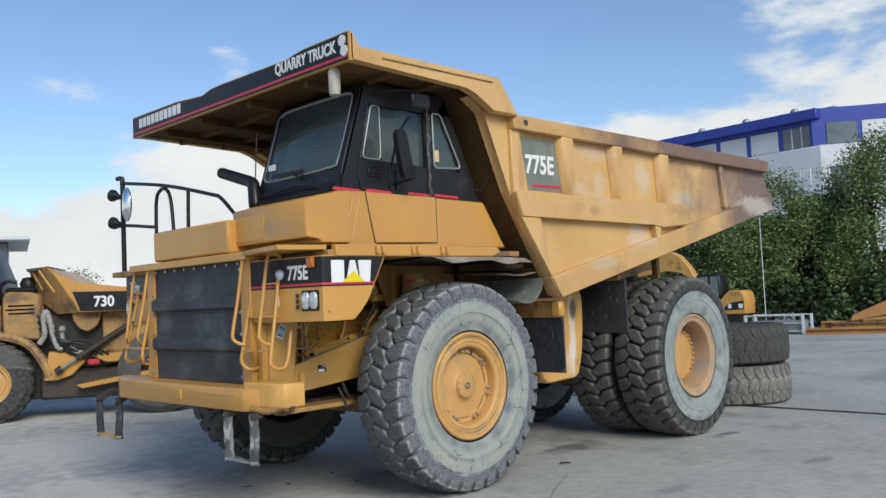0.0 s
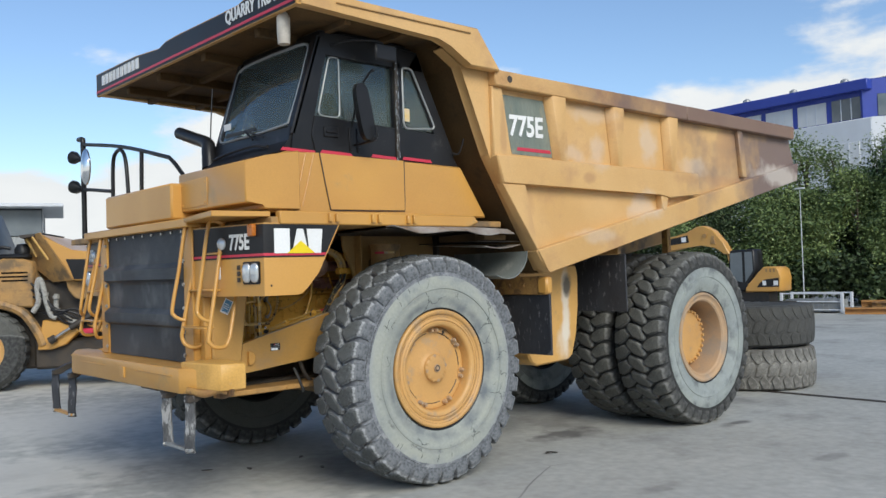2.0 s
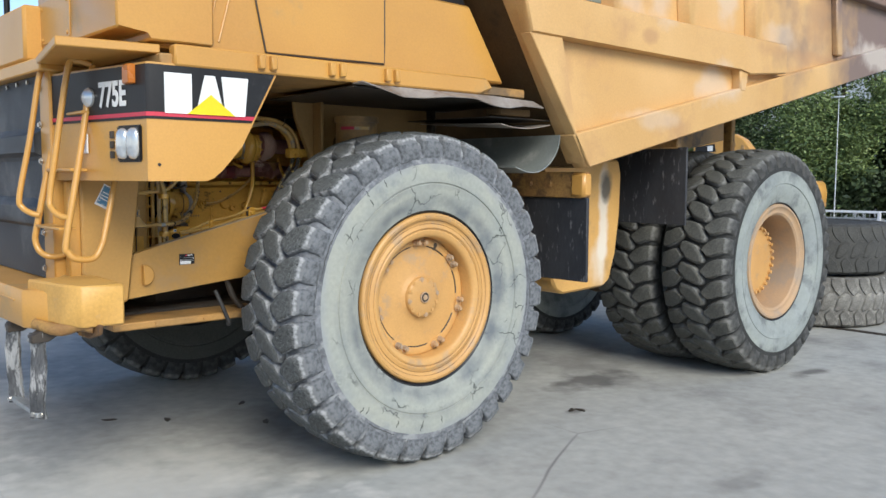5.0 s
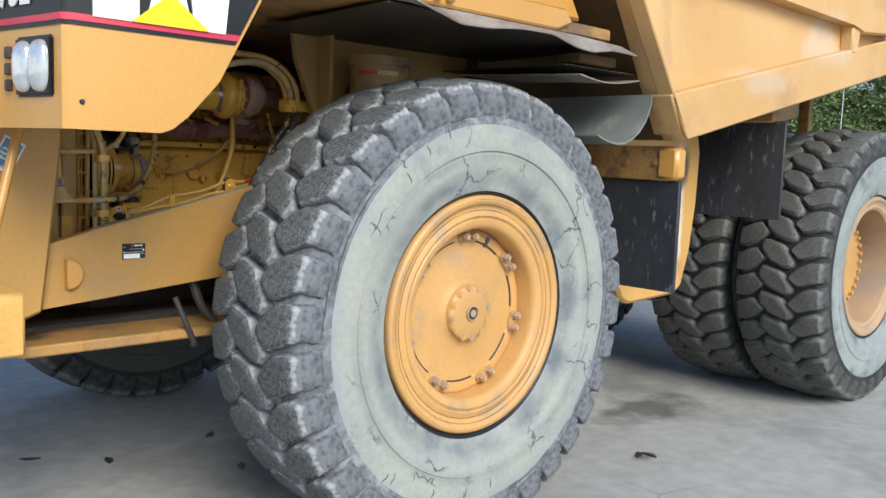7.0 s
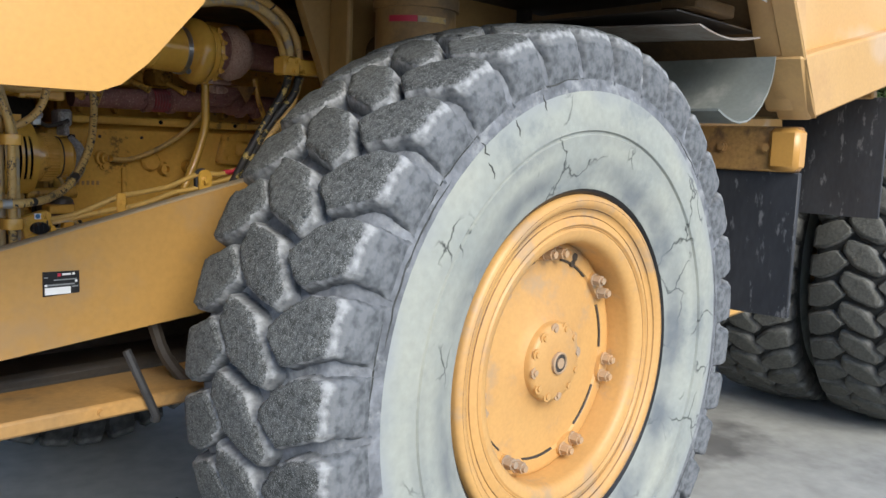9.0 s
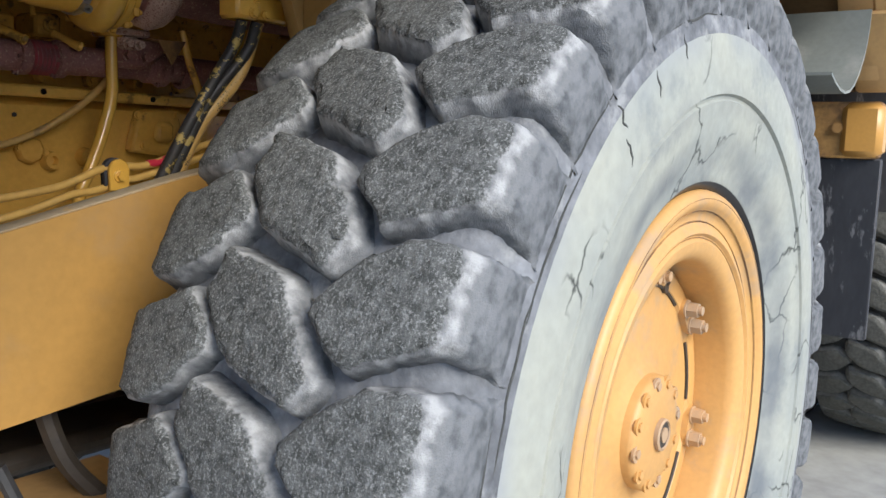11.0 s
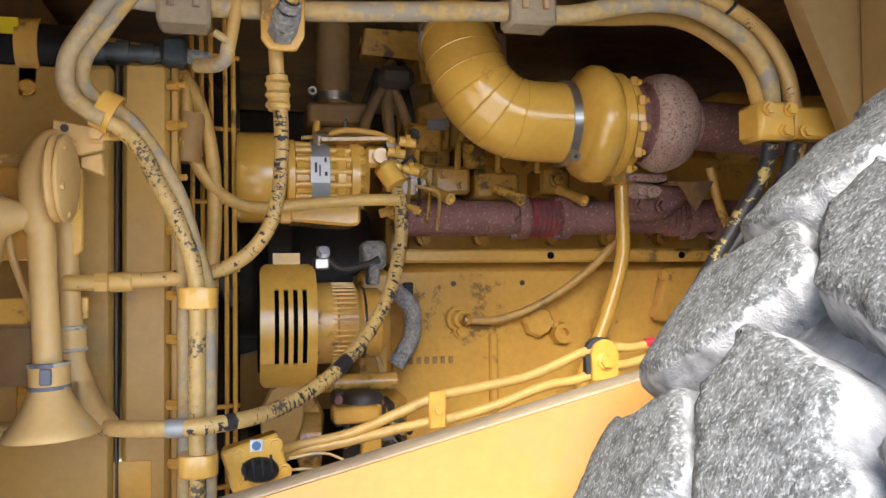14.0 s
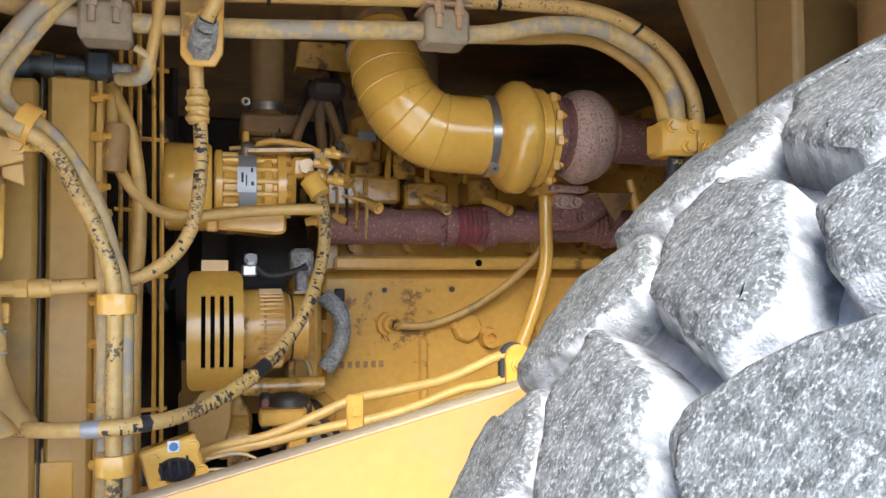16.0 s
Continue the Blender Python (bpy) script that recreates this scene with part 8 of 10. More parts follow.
hose([(-1.27, 2.21), (-1.351, 2.138), (-1.394, 2.089), (-1.424, 2.045), (-1.445, 2.012), (-1.451, 1.980), (-1.440, 1.957), (-1.410, 1.938), (-1.384, 1.918), (-1.362, 1.889), (-1.340, 1.853), (-1.322, 1.815), (-1.305, 1.759), (-1.288, 1.698), (-1.284, 1.622), (-1.284, 1.30)], -0.925, 0.0125, HOSE_GREY, "coolant_hose")
hose([(-1.345, 1.86), (-1.324, 1.785), (-1.316, 1.719), (-1.314, 1.573), (-1.314, 1.30)], -0.90, 0.012, HOSE_GREY, "coolant_hose")
hose([(-1.52, 2.085), (-1.42, 2.075), (-1.35, 2.055), (-1.305, 1.99), (-1.282, 1.89), (-1.28, 1.78), (-1.285, 1.68), (-1.29, 1.3)], -0.735, 0.012, HOSE_CLEAN, "coolant_hose")
hose([(-1.325, 2.03), (-1.32, 1.95), (-1.305, 1.885), (-1.26, 1.835), (-1.20, 1.82), (-1.10, 1.83), (-1.02, 1.835), (-0.975, 1.835)], -0.74, 0.010, HOSE_CLEAN, "fuel_line")
b = B()
lathe(b, [(0.019, -0.04), (0.022, -0.03), (0.022, 0.03), (0.019, 0.04)], (-1.318, -0.75, 1.93), (0.1, 0, 1), 14)
part("hose_ferrule", b, YEL_UNDER, engine)
for z in (1.677, 1.448):
    b = B()
    ring = [(-1.296 + 0.027 * math.copysign(abs(math.cos(a)) ** 0.6, math.cos(a)), -0.925 + 0.034 * math.copysign(abs(math.sin(a)) ** 0.6, math.sin(a))) for a in np.linspace(0, 2 * math.pi, 25)[:-1]]
    prism(b, ring, "z", z - 0.015, z + 0.015, 0.002)
    part("hose_strap", b, YEL_ENGINE, engine)
b = B()
lathe(b, [(0.020, -0.013), (0.0225, -0.013), (0.0225, 0.013), (0.020, 0.013)], (0, 0, 0), (0, 0, 1), 24, closed=True)
bmesh.ops.transform(b, matrix=Matrix.Translation((-1.415, -0.938, 1.932)) @ Matrix.Rotation(radians(118), 4, "Y") @ Matrix.Diagonal((1.25, 1.0, 1, 1)), verts=b.verts)
box(b, (-1.432, -0.93, 1.895), (-1.398, -0.915, 1.91), 0.003)
part("hose_strap", b, YEL_ENGINE, engine)
RISE = [(-1.475, 1.70), (-1.43, 1.70), (-1.30, 1.708), (-1.24, 1.73), (-1.20, 1.775), (-1.183, 1.84), (-1.18, 1.92), (-1.185, 1.99), (-1.188, 2.04)]
rise = hose(RISE, -0.90, 0.0108, HOSE, "pressure_hose", "yellow hose from the shroud up to a bulkhead fitting")
flaked_off("bare_rubber", RISE, -0.90, 0.0108, rise, 11, 60, (0.58, 0.92), 1.2)
flaked_off("bare_rubber", RISE, -0.90, 0.0108, rise, 12, 25, (0.1, 0.6), 0.8)
b = B()
cyl(b, (-1.435, -0.90, 1.70), (-1.418, -0.90, 1.70), 0.0145, seg=6)
cyl(b, (-1.475, -0.90, 1.70), (-1.435, -0.90, 1.70), 0.011, seg=14)
lathe(b, [(0.0115, 0.0), (0.014, 0.003), (0.014, 0.030), (0.0115, 0.033)], (-1.418, -0.90, 1.70), (1, 0, 0.02), 16)
part("hose_end", b, HOSE_CLEAN, engine)
b = B()
cyl(b, (-1.183, -0.90, 1.95), (-1.186, -0.90, 2.0), 0.016, seg=14)
for z in (1.957, 1.972, 1.987):
    lathe(b, [(0.016, -0.005), (0.019, 0.0), (0.016, 0.005)], (-1.185, -0.90, z), (0, 0, 1), 14)
part("hose_end", b, HOSE_CLEAN, engine)
b = B()
prism(b, [(-1.212, 2.335), (-1.145, 2.335), (-1.148, 2.05), (-1.16, 2.03), (-1.198, 2.03), (-1.21, 2.045)], "y", -0.935, -0.925, 0.002)
part("bulkhead_plate", b, YEL_ENGINE, engine, "yellow hanging bracket plate")
b = B()
cyl(b, (-1.180, -0.935, 2.055), (-1.178, -0.958, 2.062), 0.021, seg=6)
lathe(b, [(0.014, -0.012), (0.019, -0.011), (0.020, 0.0), (0.019, 0.011), (0.013, 0.012)], (-1.176, -0.968, 2.068), (0.15, -0.8, 0.4), 20)
lathe(b, [(0.012, -0.006), (0.016, -0.004), (0.016, 0.006), (0.012, 0.008)], (-1.172, -0.985, 2.078), (0.2, -0.7, 0.6), 20)
part("bulkhead_fitting", b, HOSE_BRAID, engine, "grey steel hose fitting")
hose([(-1.172, 2.085, -0.985), (-1.155, 2.12, -1.0), (-1.135, 2.17, -0.99), (-1.12, 2.25, -0.95)], -0.98, 0.011, HOSE, "pressure_hose")
hose([(-1.235, 2.26), (-1.238, 2.16), (-1.245, 2.09), (-1.255, 2.03)], -0.91, 0.009, HOSE, "fuel_line")
b = B()
tube(b, [(-1.255, -0.91, 2.04), (-1.26, -0.905, 2.02), (-1.275, -0.89, 2.015), (-1.30, -0.86, 2.02)], 0.011, 10, 4)
tube(b, [(-1.275, -0.92, 2.055), (-1.258, -0.915, 2.045), (-1.25, -0.91, 2.035)], 0.006, 8, 3)
part("elbow_fitting", b, HOSE_GREY, engine)
# cylinder with a sticker at the upper left
b = B()
cyl(b, (-1.75, -0.78, 2.06), (-1.47, -0.78, 2.055), 0.036, seg=24)
strut = part("ether_cylinder", b, BLACK, truck, "black cylinder with warning sticker")
b = B()
box(b, (-1.65, -0.8185, 2.035), (-1.585, -0.8155, 2.09), 0.001)
part("cylinder_sticker", b, WHITE, strut)
b = B()
box(b, (-1.583, -0.8185, 2.065), (-1.555, -0.8155, 2.09), 0.001)
part("warning_sticker", b, LEMON, strut)
b = B()
for x in (-1.64, -1.62, -1.60):
    box(b, (x - 0.006, -0.82, 2.055), (x + 0.004, -0.8185, 2.075), 0.0005)
part("sticker_print", b, BLACK, strut)
b = B()
lathe(b, [(0.038, -0.016), (0.043, -0.016), (0.043, 0.016), (0.038, 0.016)], (-1.545, -0.78, 2.057), (1, 0, 0), 24, closed=True)
box(b, (-1.562, -0.80, 1.975), (-1.53, -0.78, 2.03), 0.004)
bolt(b, (-1.546, -0.80, 1.99), (0, -1, 0), 0.009, 0.012)
part("cylinder_strap", b, YEL_ENGINE, strut)
b = B()
VALVE = material("blue_grey_valve", (0.06, 0.075, 0.085), (0.10, 0.11, 0.11), 0.45, 0.5, scale=20)
cyl(b, (-1.47, -0.78, 2.055), (-1.44, -0.78, 2.055), 0.026, 0.02, 16)
part("cylinder_neck", b, VALVE, strut)
for k, rr in enumerate((0.015, 0.019, 0.013, 0.018, 0.014)):
    b = B()
    cyl(b, (-1.441 + 0.018 * k, -0.785, 2.054), (-1.422 + 0.018 * k, -0.785, 2.054), rr, seg=12)
    part("valve_ring", b, VALVE, strut)
b = B()
box(b, (-1.357, -0.815, 2.033), (-1.318, -0.765, 2.076), 0.006)
part("cylinder_valve", b, VALVE, strut)
b = B()
cyl(b, (-1.32, -0.79, 2.052), (-1.285, -0.80, 2.048), 0.012, 0.009, 12)
part("valve_outlet", b, HOSE_BRAID, strut)
# horn and its bracket
b = B()
tube(b, [(-1.478, -0.93, 1.893), (-1.489, -0.945, 1.878), (-1.499, -0.95, 1.845), (-1.499, -0.95, 1.80), (-1.497, -0.95, 1.765)], 0.021, 20, 6, radii=lambda q: 0.017 + 0.006 * math.sin(math.pi * q))
horn = part("air_horn", b, YEL_HORN, truck, "pair of dusty yellow trumpet air horns pointing down")
b = B()
lathe(b, [(0.0175, 0.205), (0.0175, 0.12), (0.0185, 0.02), (0.022, -0.005), (0.028, -0.022), (0.040, -0.045), (0.054, -0.062), (0.0605, -0.072), (0.0605, -0.076), (0.052, -0.066), (0.036, -0.044), (0.02, 0.0), (0.0, 0.0)], (-1.484, -0.95, 1.575), (-0.055, 0, 1), 40)
part("trumpet", b, YEL_HORN, horn)
b = B()
lathe(b, [(0.014, 0.20), (0.015, 0.04), (0.018, -0.03), (0.026, -0.055), (0.042, -0.095), (0.056, -0.115), (0.056, -0.119), (0.046, -0.105), (0.02, -0.04), (0.0, -0.03)], (-1.468, -0.885, 1.620), (-0.05, 0, 1), 36)
part("trumpet", b, YEL_HORN, horn)
for x, y, z, rr in ((-1.4835, -0.95, 1.578, 0.0245), (-1.469, -0.885, 1.622, 0.0195)):
    b = B()
    lathe(b, [(rr - 0.005, -0.017), (rr, -0.016), (rr + 0.001, -0.013), (rr + 0.001, 0.013), (rr, 0.016), (rr - 0.005, 0.017)], (x, y, z), (-0.055, 0, 1), 32)
    band = part("horn_band", b, YEL_HORN, horn)
    for dz in (-0.015, 0.015):
        b = B()
        lathe(b, [(rr, -0.003), (rr + 0.0025, -0.002), (rr + 0.0025, 0.002), (rr, 0.003)], (x - 0.055 * dz, y, z + dz), (-0.055, 0, 1), 32)
        part("band_edge", b, HORN_BAND, horn, "blue-grey worn edge of the band")
b = B()
box(b, (-1.490, -0.9785, 1.568), (-1.475, -0.972, 1.590), 0.002)
part("band_buckle", b, HORN_BAND, horn)
for off in (0.0, 0.011):      # diaphragm flanges
    b = B()
    lathe(b, [(0.0, -0.005), (0.055, -0.005), (0.0585, -0.002), (0.0585, 0.002), (0.055, 0.005), (0.03, 0.012), (0.0, 0.013)], (-1.474 + off, -0.955, 1.838), (1, -0.05, 0.0), 40)
    part("horn_flange", b, YEL_HORN, horn)
for k in range(6):
    a = 2 * math.pi * k / 6 + 0.3
    e1, e2 = Vector((0.05, 1, 0)).normalized(), Vector((0, 0, 1))
    b = B()
    bolt(b, Vector((-1.460, -0.955, 1.838)) + (e1 * math.cos(a) + e2 * math.sin(a)) * 0.049, (1, -0.05, 0), 0.005, 0.006)
    part("flange_bolt", b, YEL_HORN, horn)
b = B()
lathe(b, [(0.018, 0.055), (0.020, 0.03), (0.026, 0.014), (0.040, 0.004), (0.064, -0.002), (0.068, -0.006), (0.064, -0.012), (0.0, -0.012)], (-1.552, -0.95, 1.786), (1, 0.0, 0.10), 40)
part("horn_body", b, YEL_HORN, horn)
b = B()
lathe(b, [(0.0, 0.0), (0.060, 0.0), (0.064, -0.006), (0.058, -0.012), (0.0, -0.014)], (-1.567, -0.95, 1.785), (1, 0, 0.10), 36)
part("horn_cap", b, YEL_HORN, horn)
b = B()
cyl(b, (-1.66, -0.95, 1.775), (-1.578, -0.95, 1.783), 0.008, seg=12)
cyl(b, (-1.595, -0.95, 1.781), (-1.580, -0.95, 1.783), 0.015, seg=6)
part("air_line", b, YEL_HORN, horn)
b = B()
prism(b, [(-1.487, 1.922), (-1.421, 1.912), (-1.421, 1.882), (-1.453, 1.873), (-1.487, 1.885)], "y", -0.925, -0.915, 0.002)
part("horn_bracket", b, YEL_HORN, horn)
b = B()
prism(b, [(-1.453, 1.874), (-1.424, 1.880), (-1.422, 1.847), (-1.453, 1.858)], "y", -0.913, -0.905, 0.002)
part("horn_bracket", b, YEL_HORN, horn)
b = B()
cyl(b, (-1.471, -0.9255, 1.910), (-1.471, -0.927, 1.910), 0.0055, seg=14)
part("bracket_hole", b, DARK, horn)
b = B()
bolt(b, (-1.430, -0.925, 1.903), (0, -1, 0), 0.010, 0.012)
part("bracket_bolt", b, YEL_HORN, horn)
b = B()
prism(b, [(-1.62, 1.868), (-1.452, 1.868), (-1.452, 1.745), (-1.469, 1.731), (-1.62, 1.731)], "y", -0.895, -0.885, 0.002)
part("horn_plate", b, YEL_ENGINE, horn)
b = B()
box(b, (-1.66, -0.93, 1.858), (-1.50, -0.89, 1.872), 0.004)
part("horn_shelf", b, YEL_ENGINE, horn)
b = B()
tube(b, [(-1.545, -0.905, 1.765), (-1.538, -0.905, 1.73), (-1.515, -0.905, 1.665)], 0.005, 8, 4)
part("horn_stay", b, YEL_HORN, horn)
b = B()
lathe(b, [(0.0, 0.0), (0.060, 0.0), (0.064, -0.005), (0.064, -0.035), (0.055, -0.040), (0.054, -0.110), (0.048, -0.122), (0.0, -0.124)], (-1.545, -0.80, 1.676), (0, 0, 1), 36)
bowl = part("filter_bowl", b, YEL_UNDER, truck, "dusty yellow filter bowl below the horn")
b = B()
cyl(b, (-1.54, -0.80, 1.50), (-1.54, -0.80, 1.556), 0.018, seg=8)
part("bowl_drain", b, YEL_ENGINE, bowl)
b = B()
prism(b, [(-1.58, 1.680), (-1.448, 1.680), (-1.448, 1.649), (-1.50, 1.643), (-1.58, 1.643)], "y", -0.872, -0.862, 0.002)
bolt(b, (-1.470, -0.872, 1.666), (0, -1, 0), 0.009, 0.010)
part("bowl_bracket", b, YEL_ENGINE, bowl)
for x, z in ((-1.342, 1.779), (-1.342, 1.679), (-1.342, 1.612), (-1.342, 1.512), (-1.340, 1.423), (-1.342, 1.941), (-1.342, 2.004), (-1.342, 1.86)):
    b = B()
    cyl(b, (x - 0.004, -0.79, z), (x + 0.012, -0.80, z), 0.0085, seg=6)
    cyl(b, (x + 0.010, -0.799, z), (x + 0.022, -0.806, z), 0.005, seg=10)
    part("shroud_bolt", b, YEL_ENGINE, radiator)
b = B()
box(b, (-1.4215, -0.803, 1.23), (-1.4185, -0.780, 2.03), 0)
part("shroud_gap", b, DARK, radiator)
# dark clutter low behind the alternator
rnd = random.Random(21)
b = B()
box(b, (-1.055, -0.46, 1.405), (-1.010, -0.42, 1.482), 0.006)
part("starter_relay", b, BLACK, engine)
for k in range(9):
    x, z = rnd.uniform(-1.04, -0.94), rnd.uniform(1.34, 1.44)
    b = B()
    if k % 3 == 0:
        box(b, (x - 0.016, -0.48, z - 0.012), (x + 0.016, -0.45, z + 0.012), 0.004)
    else:
        cyl(b, (x, -0.48, z), (x + 0.02, -0.46, z + 0.006), 0.010, seg=8)
    part("terminal", b, (ZINC, DARK, YEL_UNDER)[k % 3], engine)
for k in range(7):
    x, z = -1.05 + 0.018 * k, 1.47 - 0.012 * k
    hose([(x, z), (x + 0.03, z - 0.03 - 0.01 * (k % 3)), (x + 0.02, z - 0.07), (x + 0.06, z - 0.10)], -0.50 + 0.008 * k, 0.0045, (DARK, YEL_UNDER, HOSE_BRAID)[k % 3], "wire", steps=4)
b = B()
box(b, (-0.855, -0.425, 2.015), (-0.815, -0.42, 2.036), 0.001)
part("engine_label", b, ZINC, engine)

# low hose and the lines along the frame rail
LOW = [(-1.62, 1.49, -0.84), (-1.470, 1.500, -0.868), (-1.412, 1.501, -0.92), (-1.346, 1.505, -0.968), (-1.273, 1.508, -0.975), (-1.196, 1.516, -0.93), (-1.118, 1.547, -0.87), (-1.058, 1.592, -0.81),
       (-1.004, 1.662, -0.76), (-0.974, 1.739, -0.72), (-0.964, 1.810, -0.70), (-0.973, 1.873, -0.68), (-0.990, 1.896, -0.66)]
low_hose = hose(LOW, -0.70, 0.0115, HOSE_FLAKED, "pressure_hose", "yellow-painted hose with paint flaking to black")
flaked_off("bare_rubber", LOW, -0.70, 0.0115, low_hose, 3, 90, (0.28, 0.72), 1.3, 0.5)
flaked_off("bare_rubber", LOW, -0.70, 0.0115, low_hose, 4, 60, (0.68, 0.97))
low_line = curve_points([(x, y, z) for x, z, y in LOW], 6)
for k0, k1 in ((8, 10), (25, 26), (38, 40)):
    b = B()
    tube(b, low_line[k0:k1 + 1], 0.0119, 12, 2)
    part("bare_patch", b, HOSE_BLACK, engine)
b = B()
p, d = low_line[20], (low_line[21] - low_line[19])
lathe(b, [(0.0118, -0.012), (0.0128, -0.01), (0.0128, 0.01), (0.0118, 0.012)], p, d, 14)
part("hose_band", b, ZINC, engine)
b = B()
cyl(b, (-0.972, -0.70, 1.865), (-0.99, -0.69, 1.895), 0.02, seg=12)
box(b, (-1.0, -0.70, 1.885), (-0.96, -0.62, 1.91), 0.008)
part("hose_end", b, YEL_GLOSS, engine)
hose([(-1.20, 1.434, -0.86), (-1.158, 1.439), (-1.071, 1.455), (-0.996, 1.482), (-0.929, 1.508), (-0.861, 1.519), (-0.771, 1.535), (-0.71, 1.557), (-0.668, 1.573), (-0.611, 1.579), (-0.541, 1.585), (-0.30, 1.66)], -0.80, 0.0085, HOSE_CLEAN, "rail_line", "yellow pipe clipped along the frame rail")
hose([(-1.20, 1.424, -0.86), (-1.158, 1.430), (-1.071, 1.444), (-0.959, 1.465), (-0.901, 1.472), (-0.822, 1.491), (-0.741, 1.518), (-0.68, 1.527), (-0.611, 1.548), (-0.563, 1.556), (-0.30, 1.63)], -0.80, 0.0085, HOSE_CLEAN, "rail_line")
hose([(-0.555, 1.584), (-0.53, 1.587), (-0.49, 1.60)], -0.80, 0.0092, RED, "red_sleeve", steps=3)
b = B()
ring = [(-0.637 + 0.024 * math.cos(a), 1.571 + 0.024 * math.sin(a)) for a in np.linspace(0, math.pi, 12)]
prism(b, ring + [(-0.661, 1.525), (-0.613, 1.525)], "y", -0.818, -0.808, 0.002)
bolt(b, (-0.637, -0.818, 1.558), (0, -1, 0), 0.011, 0.012)
part("pipe_clip", b, YEL_GLOSS, engine)
b = B()
ring = [(-0.641 + 0.027 * math.cos(a), 1.571 + 0.027 * math.sin(a)) for a in np.linspace(0, math.pi, 12)]
prism(b, ring + [(-0.668, 1.530), (-0.640, 1.530)], "y", -0.8075, -0.792, 0.002)
part("clip_rubber", b, RUBBER, engine)
b = B()
box(b, (-0.943, -0.815, 1.458), (-0.914, -0.806, 1.518), 0.003)
bolt(b, (-0.928, -0.815, 1.490), (0, -1, 0), 0.008, 0.008)
part("pipe_clip", b, YEL_ENGINE, engine)
b = B()
prism(b, [(-1.268, 1.456), (-1.188, 1.480), (-1.166, 1.412), (-1.248, 1.388)], "y", -0.90, -0.86, 0.004)
for x, z in ((-1.245, 1.447), (-1.19, 1.463), (-1.232, 1.408), (-1.177, 1.425)):
    bolt(b, (x, -0.90, z), (0, -1, 0), 0.008, 0.008)
junction = part("junction_box", b, YEL_GLOSS, truck, "small yellow terminal box with black plug")
b = B()
lathe(b, [(0.0, 0.022), (0.013, 0.022), (0.017, 0.016), (0.018, 0.0)], (-1.212, -0.895, 1.430), (0.1, -1, -0.1), 16)
bmesh.ops.transform(b, matrix=Matrix.Translation((-1.21, 0, 1.435)) @ Matrix.Diagonal((1.5, 1, 1, 1)) @ Matrix.Translation((1.21, 0, -1.435)), verts=b.verts)
part("plug", b, BLACK, junction)
b = B()
box(b, (-1.226, -0.9025, 1.455), (-1.208, -0.9, 1.472), 0.001)
part("box_label", b, WHITE, junction)
b = B()
lathe(b, [(0.0, 0.0), (0.0065, 0.0), (0.0065, -0.0015)], (-1.217, -0.9045, 1.4635), (0, -1, 0), 16)
part("label_mark", b, BLUE, junction)
for k in range(4):
    b = B()
    tube(b, [(-1.232 + 0.0125 * k, -0.915, 1.418 + 0.003 * k), (-1.235 + 0.0125 * k, -0.918, 1.443 + 0.003 * k)], 0.0022, 6, 2)
    part("plug_rib", b, RUBBER, junction)
hose([(-1.18, 1.425), (-1.14, 1.425), (-1.10, 1.41), (-1.08, 1.385)], -0.90, 0.0022, HOSE_GREY, "wire", steps=4, parent=junction)
hose([(-1.17, 1.44), (-1.12, 1.445), (-1.085, 1.43), (-1.06, 1.415)], -0.89, 0.0022, HOSE_GREY, "wire", steps=4, parent=junction)
# closing plates of the bay
b = B()
prism(b, [(-0.42, 2.335), (-0.40, 2.18), (-0.358, 2.09), (-0.302, 1.967), (-0.27, 1.86), (0.75, 1.86), (0.75, 2.335)], "y", -1.0, -0.965, 0.006)
box(b, (-0.27, -1.10, 1.90), (-0.245, -1.0, 2.335), 0.006)
box(b, (-0.27, -1.06, 1.84), (0.6, -0.99, 1.88), 0.01)
part("bay_side_plate", b, YEL_PLATE, truck, "yellow panel beside the engine")
b = B()
box(b, (-0.10, -1.10, 1.95), (0.2, -1.06, 2.12), 0.02)
cyl(b, (-0.12, -1.08, 2.02), (0.10, -1.08, 2.02), 0.06, seg=20)
part("bay_pipe", b, UNDER_DARK, truck)
# Tank in the shaded yellow: under-deck shade put into its paint.
b = B()
cyl(b, (-0.05, -1.20, 1.98), (-0.05, -1.20, 2.16), 0.14, seg=28)
cyl(b, (-0.05, -1.20, 2.16), (-0.05, -1.20, 2.2), 0.15, seg=28)
tank = part("fluid_tank", b, YEL_UNDER, truck, "round fluid tank, darkened for the shade under the deck, with a red label")
for a0, a1, mat in ((-131, -131 + 42, HOSE_GREY), (-131 - 42, -131 - 1, RED)):
    b = B()
    for k in range(6):
        qs = [radians(a0 + (a1 - a0) * (k + e) / 6) for e in (0, 1)]
        b.faces.new([b.verts.new((-0.05 + 0.142 * math.cos(q), -1.20 + 0.142 * math.sin(q), z)) for q, z in ((qs[0], 2.11), (qs[1], 2.11), (qs[1], 2.13), (qs[0], 2.13))])
    bmesh.ops.remove_doubles(b, verts=b.verts, dist=0.0005)
    solid(b, geom=b.faces[:], thickness=0.003)
    part("tank_label", b, mat, tank)
# Back walls coloured near-black to paint the dark behind the engine.
b = B()
box(b, (0.75, -1.05, 1.3), (0.80, 1.05, 2.335), 0.01)
box(b, (-1.66, 1.04, 1.35), (0.75, 1.08, 2.335), 0.01)
part("bay_bulkhead", b, DARK, truck)
# Added plate: blocks the view through the bay to bright ground.
b = B()
box(b, (-1.39, -0.985, 1.135), (-1.28, 0.985, 1.17), 0.004)
part("gap_plate", b, YEL_UNDER, truck)

